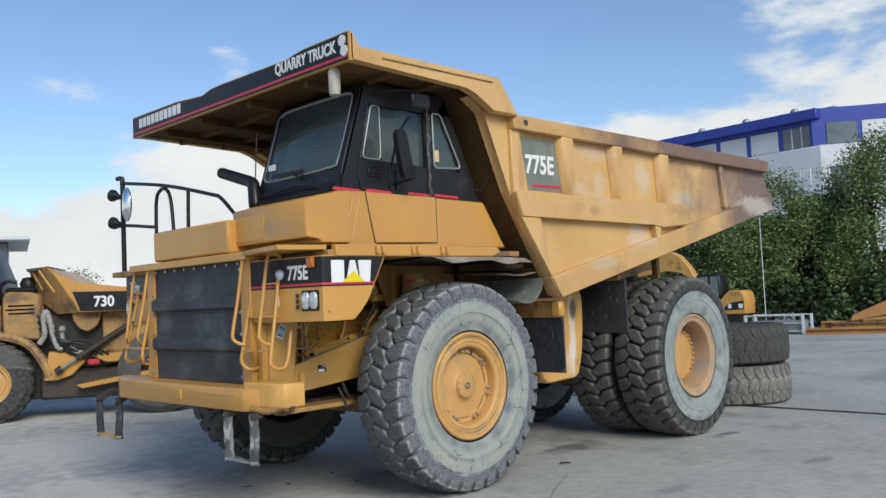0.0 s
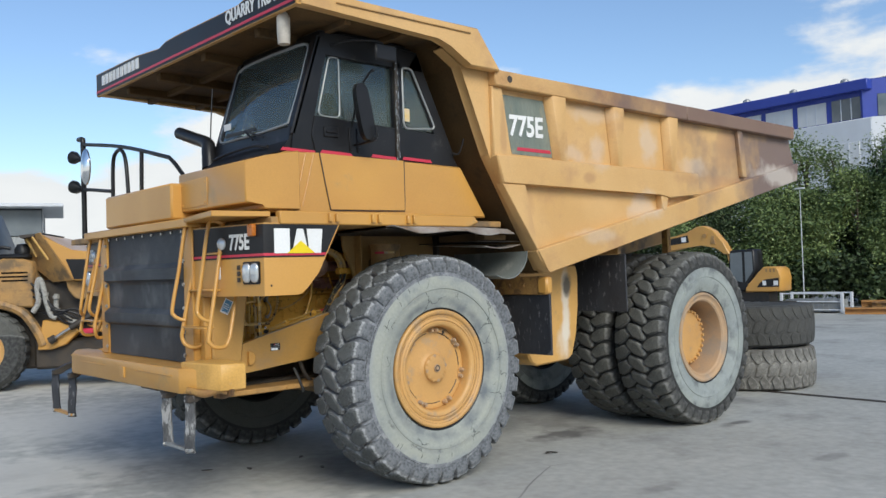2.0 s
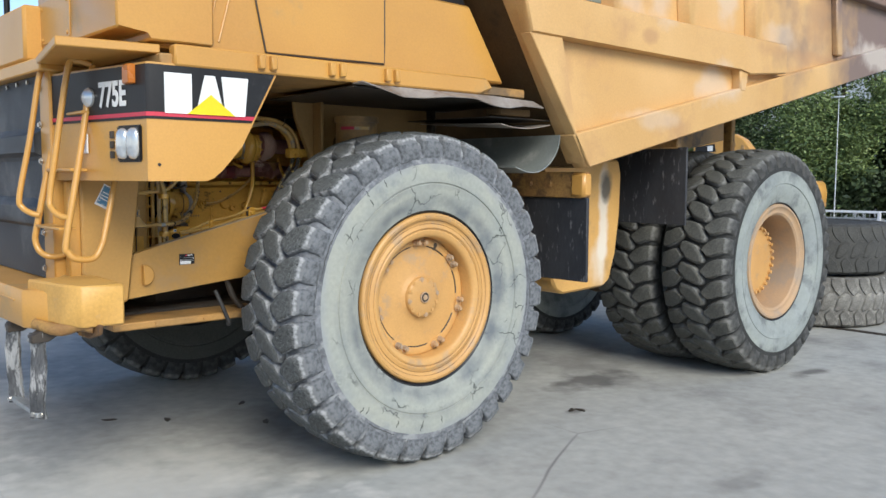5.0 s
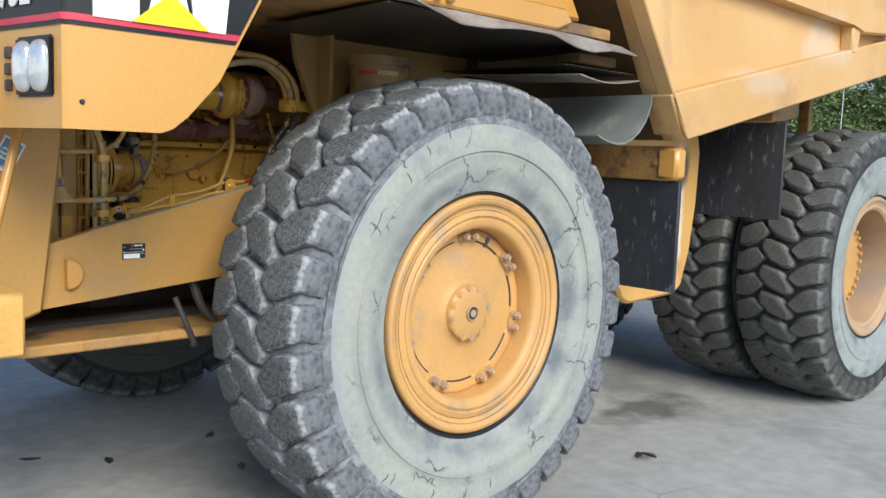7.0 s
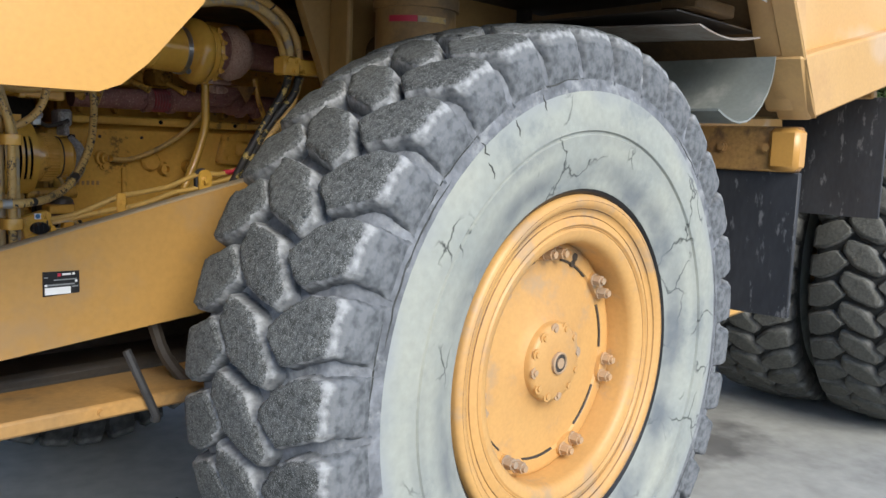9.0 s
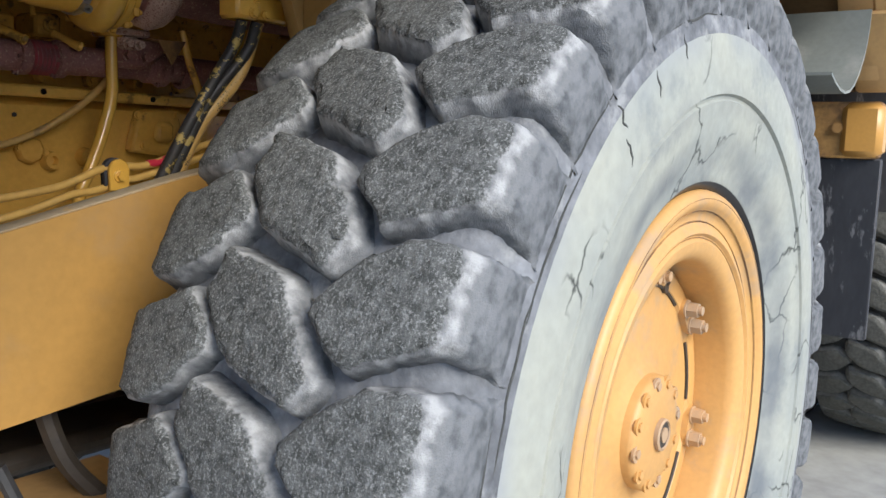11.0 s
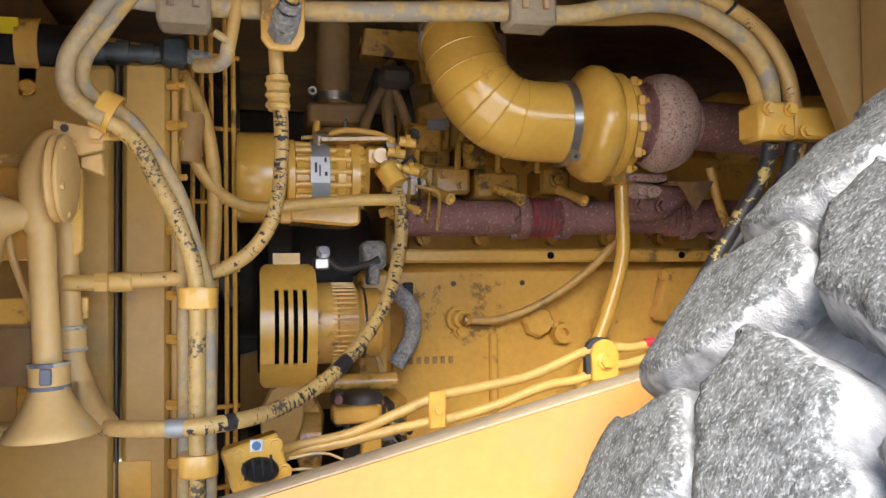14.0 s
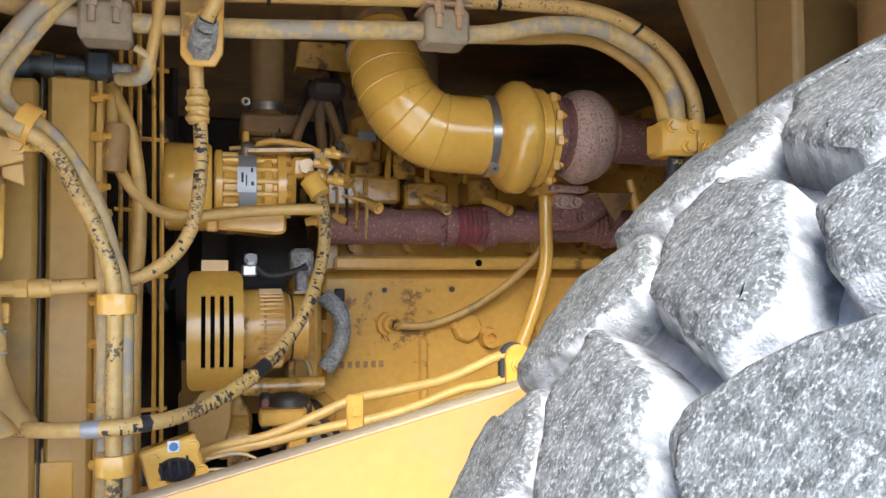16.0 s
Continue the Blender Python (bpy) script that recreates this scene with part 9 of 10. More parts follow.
# smaller pieces on the engine's flank
for x, z in ((-0.98, 1.93), (-0.955, 1.90), (-0.96, 1.95)):
    b = B()
    cyl(b, (x, -0.66, z), (x + 0.03, -0.66, z - 0.005), 0.009, seg=10)
    cyl(b, (x + 0.012, -0.66, z), (x + 0.02, -0.66, z), 0.012, seg=6)
    part("pipe_union", b, YEL_GLOSS, engine)
# fittings and thin lines at the end of the pump
rnd = random.Random(44)
for k in range(10):
    x, z = rnd.uniform(-1.00, -0.90), rnd.uniform(1.82, 1.955)
    y, r = rnd.uniform(-0.64, -0.52), rnd.uniform(0.006, 0.011)
    d = Vector((rnd.uniform(-0.3, 1), -0.5, rnd.uniform(-0.7, 0.7))).normalized() * 0.028
    b = B()
    cyl(b, (x, y, z), (x + d.x, y + d.y, z + d.z), r, seg=10)
    cyl(b, (x + d.x * 0.5, y + d.y * 0.5, z + d.z * 0.5), (x + d.x * 0.8, y + d.y * 0.8, z + d.z * 0.8), r * 1.45, seg=6)
    part("pipe_union", b, (YEL_GLOSS, YEL_GRIMY, STEEL, YEL_GRIMY, DARK)[k % 5], engine)
for k in range(6):
    x, z = -1.01 + 0.02 * k, 1.94 - 0.012 * k
    hose([(x, z, -0.56), (x + 0.03, z + 0.03 - 0.02 * (k % 3), -0.58), (x + 0.05, z - 0.02, -0.55), (x + 0.06, z - 0.08, -0.48)], -0.55, 0.0035, (DARK, YEL_GRIMY, HOSE)[k % 3], "wire", steps=4)
b = B()
box(b, (-0.895, -0.352, 1.664), (-0.873, -0.33, 1.694), 0.003)
part("sensor_block", b, BLACK, engine)
hose([(-1.08, 1.965, -0.62), (-1.05, 1.972, -0.63), (-1.0, 1.965, -0.64), (-0.97, 1.95, -0.66)], -0.63, 0.006, YEL_ENGINE, "fuel_line", steps=4)
hose([(-1.13, 1.96, -0.60), (-1.06, 1.968, -0.60), (-1.0, 1.968, -0.60)], -0.60, 0.004, HOSE_CLEAN, "wire", steps=3)
hose([(-1.045, 2.0, -0.55), (-1.045, 1.97, -0.58), (-1.03, 1.955, -0.60), (-1.01, 1.96, -0.60)], -0.58, 0.004, ZINC, "wire", steps=4)
b = B()
cyl(b, (-1.10, -0.56, 1.95), (-1.098, -0.56, 2.0), 0.012, 0.006, 12)
part("breather", b, YEL_ENGINE, engine)
b = B()
prism(b, [(-1.10, 1.945), (-0.98, 1.95), (-0.98, 1.958), (-1.10, 1.953)], "y", -0.66, -0.52, 0.001)
part("pump_strip", b, YEL_GRIMY, engine)
for k in range(3):
    b = B()
    x = -0.86 + 0.15 * k
    box(b, (x - 0.035, -0.40, 1.885), (x + 0.035, -0.30, 1.945), 0.008)
    bolt(b, (x, -0.40, 1.915), (0, -1, 0), 0.012, 0.02)
    part("injector_block", b, YEL_GRIMY, engine)
for k in range(5):
    hose([(-0.88 + 0.09 * k, 1.93, -0.42), (-0.87 + 0.09 * k, 1.99, -0.40), (-0.84 + 0.09 * k, 2.05, -0.34)], -0.4, 0.007, YEL_ENGINE, "injector_line", steps=4)
b = B()
box(b, (-0.93, -0.345, 1.73), (-0.88, -0.30, 1.98), 0.01)
for z in (1.76, 1.84, 1.92):
    bolt(b, (-0.905, -0.345, z), (0, -1, 0), 0.010, 0.012)
part("front_housing", b, YEL_GRIMY, engine)
for z in (1.40, 1.47, 1.54, 1.61):
    b = B()
    bolt(b, (-0.915, -0.33, z), (0, -1, 0), 0.011, 0.012)
    part("block_bolt", b, YEL_ENGINE, engine)
b = B()
box(b, (-1.0, -0.40, 1.44), (-0.93, -0.30, 1.72), 0.012)
part("gear_case", b, YEL_ENGINE, engine)
b = B()
box(b, (-1.075, -0.62, 1.44), (-0.99, -0.56, 1.47), 0.005)
prism(b, [(-1.03, 1.34), (-0.985, 1.34), (-0.985, 1.47), (-1.01, 1.47)], "y", -0.60, -0.57, 0.004)
part("mount_foot", b, YEL_ENGINE, engine)
for k in range(4):
    hose([(-1.02 + 0.02 * k, 1.44 - 0.01 * k, -0.47), (-0.99 + 0.02 * k, 1.42, -0.48), (-0.95 + 0.015 * k, 1.39, -0.46)], -0.47, 0.006, DARK if k % 2 else HOSE_GREY, "wire", steps=3)
for x in (-0.78, -0.62, -0.2):
    b = B()
    cyl(b, (x, -0.335, 1.69), (x, -0.338, 1.69), 0.006, seg=8)
    part("paint_chip", b, DARK, engine)

# ---- stacked tyres behind ----
stack_pose = ((0.33, 0.0), (0.99, 0.35))
STACK_DARK = material("black_worn_tread", (0.045, 0.045, 0.042), (0.07, 0.07, 0.064), 0.9, scale=4, grain_amount=0.25, bump=0.4)
STACK_GREY = material("grey_worn_tread", (0.19, 0.185, 0.165), (0.115, 0.11, 0.10), 0.9, scale=5, grain_amount=0.25, bump=0.4, dirt=(0.30, 0.29, 0.26), dirt_amount=0.3, dirt_scale=9)
for z, spin in stack_pose:
    t = thing("spare_tyre", "used black earthmover tyre lying flat in a stack", "tyre", None, "stack of tyres")
    b = B()
    tyre_carcass(b, 68)
    o = part("casing", b, [STACK_DARK if z > 0.5 else STACK_GREY] * 3, t, angle=50)
    o.matrix_basis = Matrix.Diagonal((0.93, 0.93, 0.93, 1))
    tread_on(o, STACK_DARK if z > 0.5 else STACK_GREY, TREAD_DARK, TREAD_GROOVE, 12)
    crown = 1.040 if z > 0.5 else 1.031      # how far the pattern is worn down
    b = B()
    lathe(b, [(0.90, -0.335), (0.985, -0.325)] + [(crown - 0.25 * y * y, y) for y in np.linspace(-0.295, 0.295, 9)] + [(0.985, 0.325), (0.90, 0.335)], (0, 0, 0), (0, 1, 0), 96)
    for v in b.verts:
        v.co *= 1 + 0.006 * noise.noise(v.co * 4.0 + Vector((z * 9, 0, 0)))
    cap = part("worn_crown", b, STACK_DARK if z > 0.5 else STACK_GREY, o, "rubber worn almost smooth")
    t.matrix_world = pose(7.85, -0.72, z + ground_z(8), 90, 0, 20 + math.degrees(spin))


# ---- articulated hauler at the far left ----
haul = thing("articulated_hauler", "yellow articulated dump truck with black number panel", "dump truck", Matrix.Translation((-0.83, 8.94, ground_z(-1))) @ Matrix.Rotation(math.atan2(-0.527, 0.85), 4, "Z"))
b = B()
lathe(b, [(0.40, 0.0), (0.40, 0.5), (0.5, 0.53), (0.64, 0.5), (0.72, 0.42), (0.735, 0.30), (0.735, 0.1), (0.64, 0.0)], (-0.40, 0.05, 0.745), (0, 1, 0), 40, closed=True)
wheel = part("tyre", b, TREAD_DARK, haul)
for k in range(24):
    b = B()
    box(b, (-0.07, 0.03, 0.715), (0.05, 0.3, 0.755), 0.01, Matrix.Translation((-0.40, 0.08, 0.745)) @ Matrix.Rotation(2 * math.pi * k / 24, 4, "Y"))
    part("lug", b, TREAD_DARK, wheel)
b = B()
lathe(b, [(0.41, 0.02), (0.40, 0.0), (0.37, 0.01), (0.35, 0.04), (0.31, 0.045), (0.28, 0.12), (0.14, 0.10), (0.12, 0.02), (0.0, 0.0)], (-0.40, 0.05, 0.745), (0, 1, 0), 32)
part("rim", b, RIM, haul)
b = B()
tube(b, [(-1.4, 0.3, 1.2), (-1.0, 0.3, 1.55), (-0.4, 0.3, 1.62), (0.2, 0.3, 1.45), (0.5, 0.3, 1.05), (0.6, 0.3, 0.80)], 0.09, 8, 5)
part("fender", b, YEL_UNDER, haul)
b = B()
prism(b, [(-0.20, 1.54), (-0.19, 2.34), (-0.10, 2.42), (0.30, 2.40), (0.46, 2.34), (0.47, 1.50)], "y", 0.25, 2.2, 0.035)
bonnet = part("bonnet", b, YEL_UNDER, haul)
for k in range(3):
    b = B()
    box(b, (-0.09 - 0.05 * (k == 1), 0.243, 1.99 + 0.072 * k), (0.36, 0.254, 2.022 + 0.072 * k), 0.006)
    part("vent_slot", b, VOID, bonnet)
b = B()
prism(b, [(-0.12, 1.60), (-0.12, 1.90), (0.02, 1.94), (0.34, 1.94), (0.34, 1.60)], "y", 0.244, 0.25)
part("bonnet_hatch", b, YEL_UNDER, bonnet)
b = B()
prism(b, [(-2.4, 1.54), (-2.4, 2.18), (-0.24, 2.18), (-0.22, 1.54)], "y", 0.27, 2.2, 0.04)
side = part("cab_base", b, YEL_UNDER, haul)
b = B()
prism(b, [(-0.62, 1.90), (-0.62, 2.17), (-0.26, 2.13), (-0.26, 2.02)], "y", 0.262, 0.27)
part("red_decal", b, RED, side)
b = B()
prism(b, [(-2.4, 2.18), (-2.4, 3.35), (-0.62, 3.35), (-0.36, 2.62), (-0.26, 2.18)], "y", 0.45, 2.1, 0.04)
part("cab", b, BLACK, haul)
b = B()
prism(b, [(-1.9, 2.35), (-1.9, 3.2), (-0.76, 3.2), (-0.52, 2.55), (-0.50, 2.35)], "y", 0.44, 0.452, 0.004)
part("cab_window", b, WINDOW, haul)
b = B()
box(b, (-0.16, 0.3, 2.40), (0.38, 1.6, 2.50), 0.04)
lathe(b, [(0.0, 0.0), (0.14, 0.02), (0.15, 0.12), (0.10, 0.22), (0.0, 0.24)], (0.20, 0.55, 2.46), (0, 0, 1), 18)
tube(b, [(-0.30, 0.35, 2.2), (-0.24, 0.33, 2.5), (-0.12, 0.33, 2.62), (0.05, 0.34, 2.60)], 0.035, 8, 5)
part("engine_top", b, BLACK, haul)
b = B()
prism(b, [(0.66, 2.84), (1.18, 2.52), (1.97, 2.43), (5.6, 2.46), (6.2, 2.6), (5.6, 1.97), (1.22, 1.97)], "y", 0.0, 2.6, 0.02)
body = part("hauler_body", b, YEL, haul, "yellow tipper body with a sloped front")
b = B()     # front plate of the body, folded back
fold = [(0.64, 0.0, 2.86), (1.21, 0.0, 1.98), (0.74, 0.42, 1.96), (0.36, 0.52, 2.28), (0.22, 0.52, 2.82)]
b.faces.new([b.verts.new(p) for p in fold])
bmesh.ops.recalc_face_normals(b, faces=b.faces[:])
solid(b, geom=b.faces[:], thickness=0.03)
part("front_plate", b, YEL_UNDER, body)
for u in (0.30, 0.66):
    b = B()
    p0 = Vector(fold[0]).lerp(Vector(fold[4]), 1 - u)
    p1 = Vector(fold[1]).lerp(Vector(fold[3]), 1 - u)
    tube(b, [p0 + Vector((-0.02, -0.03, -0.05)), p0.lerp(p1, 0.62) + Vector((-0.02, -0.03, 0))], 0.022, 6, 1)
    part("body_rib", b, YEL_SHROUD, body)
# Dark strip: the lip's shaded hollow put into its colour.
b = B()
prism(b, [(0.28, 2.77), (0.24, 2.83), (0.64, 2.87), (0.60, 2.82)], "y", 0.16, 1.8, 0.006)
part("lip", b, DARK, body)
# Belly in the shaded yellow: the shadow under the body is its colour.
b = B()
prism(b, [(1.02, 1.98), (1.06, 1.80), (1.16, 1.66), (1.30, 1.60), (1.46, 1.70), (1.58, 1.98)], "y", 0.22, 2.2, 0.02)
box(b, (1.55, 0.30, 1.15), (3.4, 2.2, 1.98), 0.03)
part("body_belly", b, YEL_UNDER, body)
b = B()
prism(b, [(1.08, 2.37), (2.6, 2.33), (2.6, 1.98), (1.22, 2.00)], "y", -0.006, 0.001)
part("number_panel", b, BLACK, haul)
lettering("number", "730", face_pose((1.64, -0.012, 2.17), (1, 0, 0), (0, 0, 1)), 0.36, 0.21, WHITE, haul)
b = B()
prism(b, [(0.5, 0.72), (0.60, 1.27), (0.95, 1.22), (1.25, 1.06), (1.0, 0.80), (0.74, 0.72)], "y", 0.25, 0.6, 0.02)
prism(b, [(1.35, 1.14), (1.35, 1.24), (2.4, 1.36), (2.4, 1.02), (1.6, 1.0)], "y", 0.3, 0.6, 0.02)
prism(b, [(1.1, 0.62), (2.6, 0.85), (2.6, 0.75), (1.2, 0.55)], "y", 0.1, 0.4, 0.01)
part("hitch_frame", b, YEL, haul)
b = B()
cyl(b, (1.10, 0.15, 1.11), (2.4, 0.2, 1.93), 0.055, seg=14)
cyl(b, (0.74, 0.15, 0.88), (0.84, 0.15, 0.94), 0.07, seg=12)
ram = part("hoist_ram", b, DARK, haul)
b = B()
cyl(b, (0.80, 0.15, 0.92), (1.2, 0.155, 1.17), 0.028, seg=12)
part("ram_rod", b, STEEL, ram)
b = B()
tube(b, [(0.45, 0.2, 1.42), (0.55, 0.2, 1.60), (0.53, 0.2, 1.90), (0.58, 0.2, 2.02), (0.64, 0.2, 1.85), (0.68, 0.2, 1.62), (0.76, 0.2, 1.36), (0.86, 0.2, 1.30)], 0.05, 10, 5)
tube(b, [(0.85, 0.25, 1.74), (0.84, 0.25, 1.55), (0.86, 0.25, 1.38), (0.97, 0.25, 1.40), (1.08, 0.25, 1.24), (1.2, 0.25, 1.22)], 0.045, 10, 5)
for x, z in ((0.66, 1.74), (0.85, 1.68), (0.86, 1.45), (0.55, 1.70)):
    lathe(b, [(0.04, -0.03), (0.062, -0.03), (0.062, 0.03), (0.04, 0.03)], (x, 0.22, z), (0, 0, 1), 12)
part("flexible_pipe", b, HOSE_BRAID, haul)
for k in range(5):
    b = B()
    tube(b, [(0.42, 0.22 + 0.03 * k, 1.95 - 0.12 * k), (0.62 + 0.05 * k, 0.18, 1.75 - 0.1 * k), (0.95 + 0.06 * k, 0.2, 1.25 + 0.05 * k), (1.25 + 0.1 * k, 0.3, 1.15)], 0.022, 8, 5)
    part("hydraulic_hose", b, BLACK, haul)
b = B()
box(b, (1.30, 0.10, 0.98), (1.52, 0.16, 1.09), 0.03)
part("red_lamp", b, RED, haul)
# Underframe; the upper dark block fills the shaded cavity beside the bonnet.
b = B()
box(b, (0.4, 0.4, 0.35), (3.5, 2.2, 0.9), 0.05)
box(b, (0.35, 0.55, 0.9), (1.7, 2.2, 2.0), 0.05)
part("underframe", b, DARK, haul)
# Dark box added for the shade behind the wheel.
b = B()
box(b, (-1.6, 0.62, 0.35), (0.5, 2.2, 1.74), 0.05)
part("wheel_shade_box", b, DARK, haul)
for x in (2.6, 4.2):
    b = B()
    lathe(b, [(0.36, 0.0), (0.36, 0.5), (0.5, 0.53), (0.68, 0.5), (0.77, 0.42), (0.79, 0.30), (0.79, 0.1), (0.68, 0.0)], (x, 0.1, 0.79), (0, 1, 0), 32, closed=True)
    part("tyre", b, TREAD_DARK, haul)

# ---- small site office with dark glazing, far left ----
office = thing("site_office", "two-storey site office with dark glazing and flat roof", "building", Matrix.Translation((5.2, 50.6, 0)) @ Matrix.Rotation(radians(-18), 4, "Z"))
b = B()
box(b, (-8, 0, 0), (7, 8, 4.85), 0.05)
part("wall", b, ZINC, office)
b = B()
box(b, (-7.98, 0.02, 4.86), (6.98, 7.98, 6.59), 0.02)
part("upper_wall", b, CLAD_DARK, office, "dark grey upper panels")
for k in range(6):
    b = B()
    box(b, (6.99, 0.05 + 1.33 * k, 4.9), (7.02, 0.13 + 1.33 * k, 6.58), 0)
    part("panel_joint", b, CLAD_WHITE, office)
b = B()
box(b, (-9, -1.4, 6.6), (8.2, 9, 6.82), 0.05)
part("roof", b, CLAD_WHITE, office)
for k in range(5):
    b = B()
    box(b, (-7.9 + 3 * k, -0.06, 4.9), (-5.05 + 3 * k, 0.02, 6.5), 0.02)
    part("window", b, WINDOW, office)
b = B()
for k in range(60):
    box(b, (-7.9 + 0.25 * k, -0.08, 3.0), (-7.78 + 0.25 * k, 0.0, 4.85), 0.01)
part("corrugated_sheet", b, ZINC, office)

# ---- excavator behind the rear wheels ----
exc = thing("excavator", "yellow crawler excavator with black-glazed cab", "excavator", Matrix.Translation((23.0, 7.6, ground_z(23))) @ Matrix.Rotation(radians(-90), 4, "Z"))
for y in (0.0, 0.85):
    b = B()
    prism(b, [(-1.25, 0.02), (-1.40, 0.25), (-1.25, 0.55), (1.35, 0.55), (1.50, 0.25), (1.35, 0.02)], "y", y, y + 0.35, 0.04)
    part("crawler_track", b, DARK, exc)
b = B()
box(b, (-0.6, 0.3, 0.45), (0.8, 0.95, 0.92), 0.03)
part("turntable", b, DARK, exc)
b = B()
prism(b, [(0.06, 0.90), (0.06, 1.10), (0.40, 1.40), (0.58, 1.60), (0.72, 1.76), (0.80, 1.79), (1.22, 1.78), (1.32, 1.68), (1.36, 1.40), (1.36, 0.93)], "y", 0.0, 0.85, 0.04)
rear = part("engine_housing", b, YEL, exc)
b = B()
prism(b, [(0.50, 1.07), (0.64, 1.24), (0.80, 1.34), (1.31, 1.40), (1.31, 1.09)], "y", -0.006, 0.0)
part("side_decal", b, BLACK, rear)
for x, w in ((0.72, 0.13), (1.12, 0.16)):
    b = B()
    box(b, (x, -0.010, 1.14), (x + w, -0.006, 1.30), 0)
    part("decal_mark", b, WHITE, rear)
for x in (0.84, 0.98, 1.12):
    b = B()
    box(b, (x, -0.008, 1.60), (x + 0.07, 0.0, 1.72), 0.004)
    part("louvre", b, YEL_UNDER, rear)
b = B()
prism(b, [(-0.50, 0.95), (-0.56, 1.55), (-0.50, 2.40), (0.36, 2.43), (0.44, 2.38), (0.47, 1.60), (0.10, 1.10), (0.06, 0.95)], "y", 0.0, 0.62, 0.04)
cab_box = part("excavator_cab", b, BLACK, exc)
for pts in ([(-0.49, 1.35), (-0.47, 2.30), (-0.02, 2.33), (-0.02, 1.25)], [(0.08, 1.25), (0.08, 2.33), (0.36, 2.33), (0.38, 1.66)]):
    b = B()
    prism(b, pts, "y", -0.006, 0.001)
    part("cab_window", b, WINDOW, cab_box)
b = B()
prism(b, [(-3.3, 3.0), (-2.5, 3.12), (-2.1, 3.35), (-1.77, 3.38), (-1.38, 3.18), (-0.97, 2.70), (-0.74, 2.27), (-0.98, 2.27), (-1.30, 2.56), (-1.9, 2.68), (-2.6, 2.58), (-3.3, 2.45)], "y", 0.45, 0.80, 0.03)
prism(b, [(-0.98, 2.30), (-0.74, 2.30), (-0.45, 1.1), (-0.70, 1.0)], "y", 0.64, 0.80, 0.02)
boom = part("boom", b, YEL, exc, "arched yellow boom with black maker panel")
b = B()
prism(b, [(-3.2, 2.70), (-3.2, 2.95), (-2.45, 3.05), (-2.40, 2.78)], "y", 0.442, 0.45)
part("boom_panel", b, BLACK, boom)
b = B()
box(b, (-2.72, 0.436, 2.80), (-2.52, 0.442, 2.98), 0)
part("boom_mark", b, WHITE, boom)
b = B()
cyl(b, (-1.72, 0.40, 3.0), (-1.72, 0.46, 3.0), 0.08, seg=16)
prism(b, [(-1.48, 2.70), (-1.44, 2.98), (-1.34, 2.98), (-1.28, 2.66)], "y", 0.42, 0.455, 0.01)
part("boom_lug", b, YEL_UNDER, boom)

# ---- wire cage box, beams and scrap at the yard's edge ----
cage = thing("wire_cage", "low galvanised wire cage box on the ground", "cage", Matrix.Translation((26.6, 6.65, ground_z(26))) @ Matrix.Rotation(radians(-86), 4, "Z"))
for x0 in (-1.1, 1.1):
    for y0 in (-0.5, 0.5):
        b = B()
        box(b, (x0 - 0.05, y0 - 0.05, 0), (x0 + 0.05, y0 + 0.05, 0.75), 0.01)
        part("post", b, CLAD_WHITE, cage)
for z in (0.12, 0.42, 0.72):
    for y0 in (-0.5, 0.5):
        b = B()
        cyl(b, (-1.1, y0, z), (1.1, y0, z), 0.025, seg=8)
        part("bar", b, CLAD_WHITE, cage)
for k in range(12):
    b = B()
    cyl(b, (-1.0 + 0.18 * k, -0.5, 0.05), (-1.0 + 0.18 * k, -0.5, 0.72), 0.008, seg=6)
    part("wire", b, ZINC, cage)
b = B()
box(b, (-1.0, -0.45, 0.08), (1.0, 0.45, 0.5), 0.03)
part("load", b, ZINC, cage)
TIMBER = material("orange_brown_beam", (0.42, 0.20, 0.05), (0.33, 0.16, 0.06), 0.7, scale=2, grain_amount=0.2, bump=0.1)
for k, (x, y, z, l, a) in enumerate(((26.3, 4.1, 0.12, 2.2, -66), (26.5, 3.9, 0.36, 2.0, -68), (26.6, 2.9, 0.12, 5.0, -70), (26.9, 2.3, 0.33, 4.6, -68))):
    t = thing("steel_beam", "orange-brown painted beam lying in the yard", "beam", Matrix.Translation((x, y, z + ground_z(x))) @ Matrix.Rotation(radians(a), 4, "Z"), "beams")
    b = B()
    box(b, (-l / 2, -0.14, -0.12), (l / 2, 0.14, -0.06), 0.005)
    box(b, (-l / 2, -0.14, 0.06), (l / 2, 0.14, 0.12), 0.005)
    box(b, (-l / 2, -0.03, -0.06), (l / 2, 0.03, 0.06), 0)
    part("beam_section", b, TIMBER if k < 3 else RUSTY, t)
grab = thing("loader_arm", "rusty orange loader arm lying on beams", "machine part", Matrix.Translation((27.0, 2.2, 0.35 + ground_z(27))) @ Matrix.Rotation(radians(-66), 4, "Z"))
b = B()
prism(b, [(-1.8, 0.1), (-1.7, 0.35), (-0.4, 0.9), (0.6, 1.5), (2.2, 1.7), (3.5, 1.2), (3.4, 0.9), (2.2, 1.2), (0.8, 1.0), (-0.2, 0.4)], "y", -0.2, 0.2, 0.03)
part("arm", b, TIMBER, grab)
b = B()
cyl(b, (-1.4, -0.1, 0.15), (0.9, 0.0, 0.25), 0.1, seg=12)
tube(b, [(-0.6, 0.3, 0.2), (0.2, 0.3, 0.6), (1.4, 0.3, 0.3), (2.6, 0.3, 0.9)], 0.09, 8, 5)
part("linkage", b, RUSTY, grab)

# ---- office block: white lower storeys, blue top storey ----
CORNER = Vector((68.6, 20.4, 0))
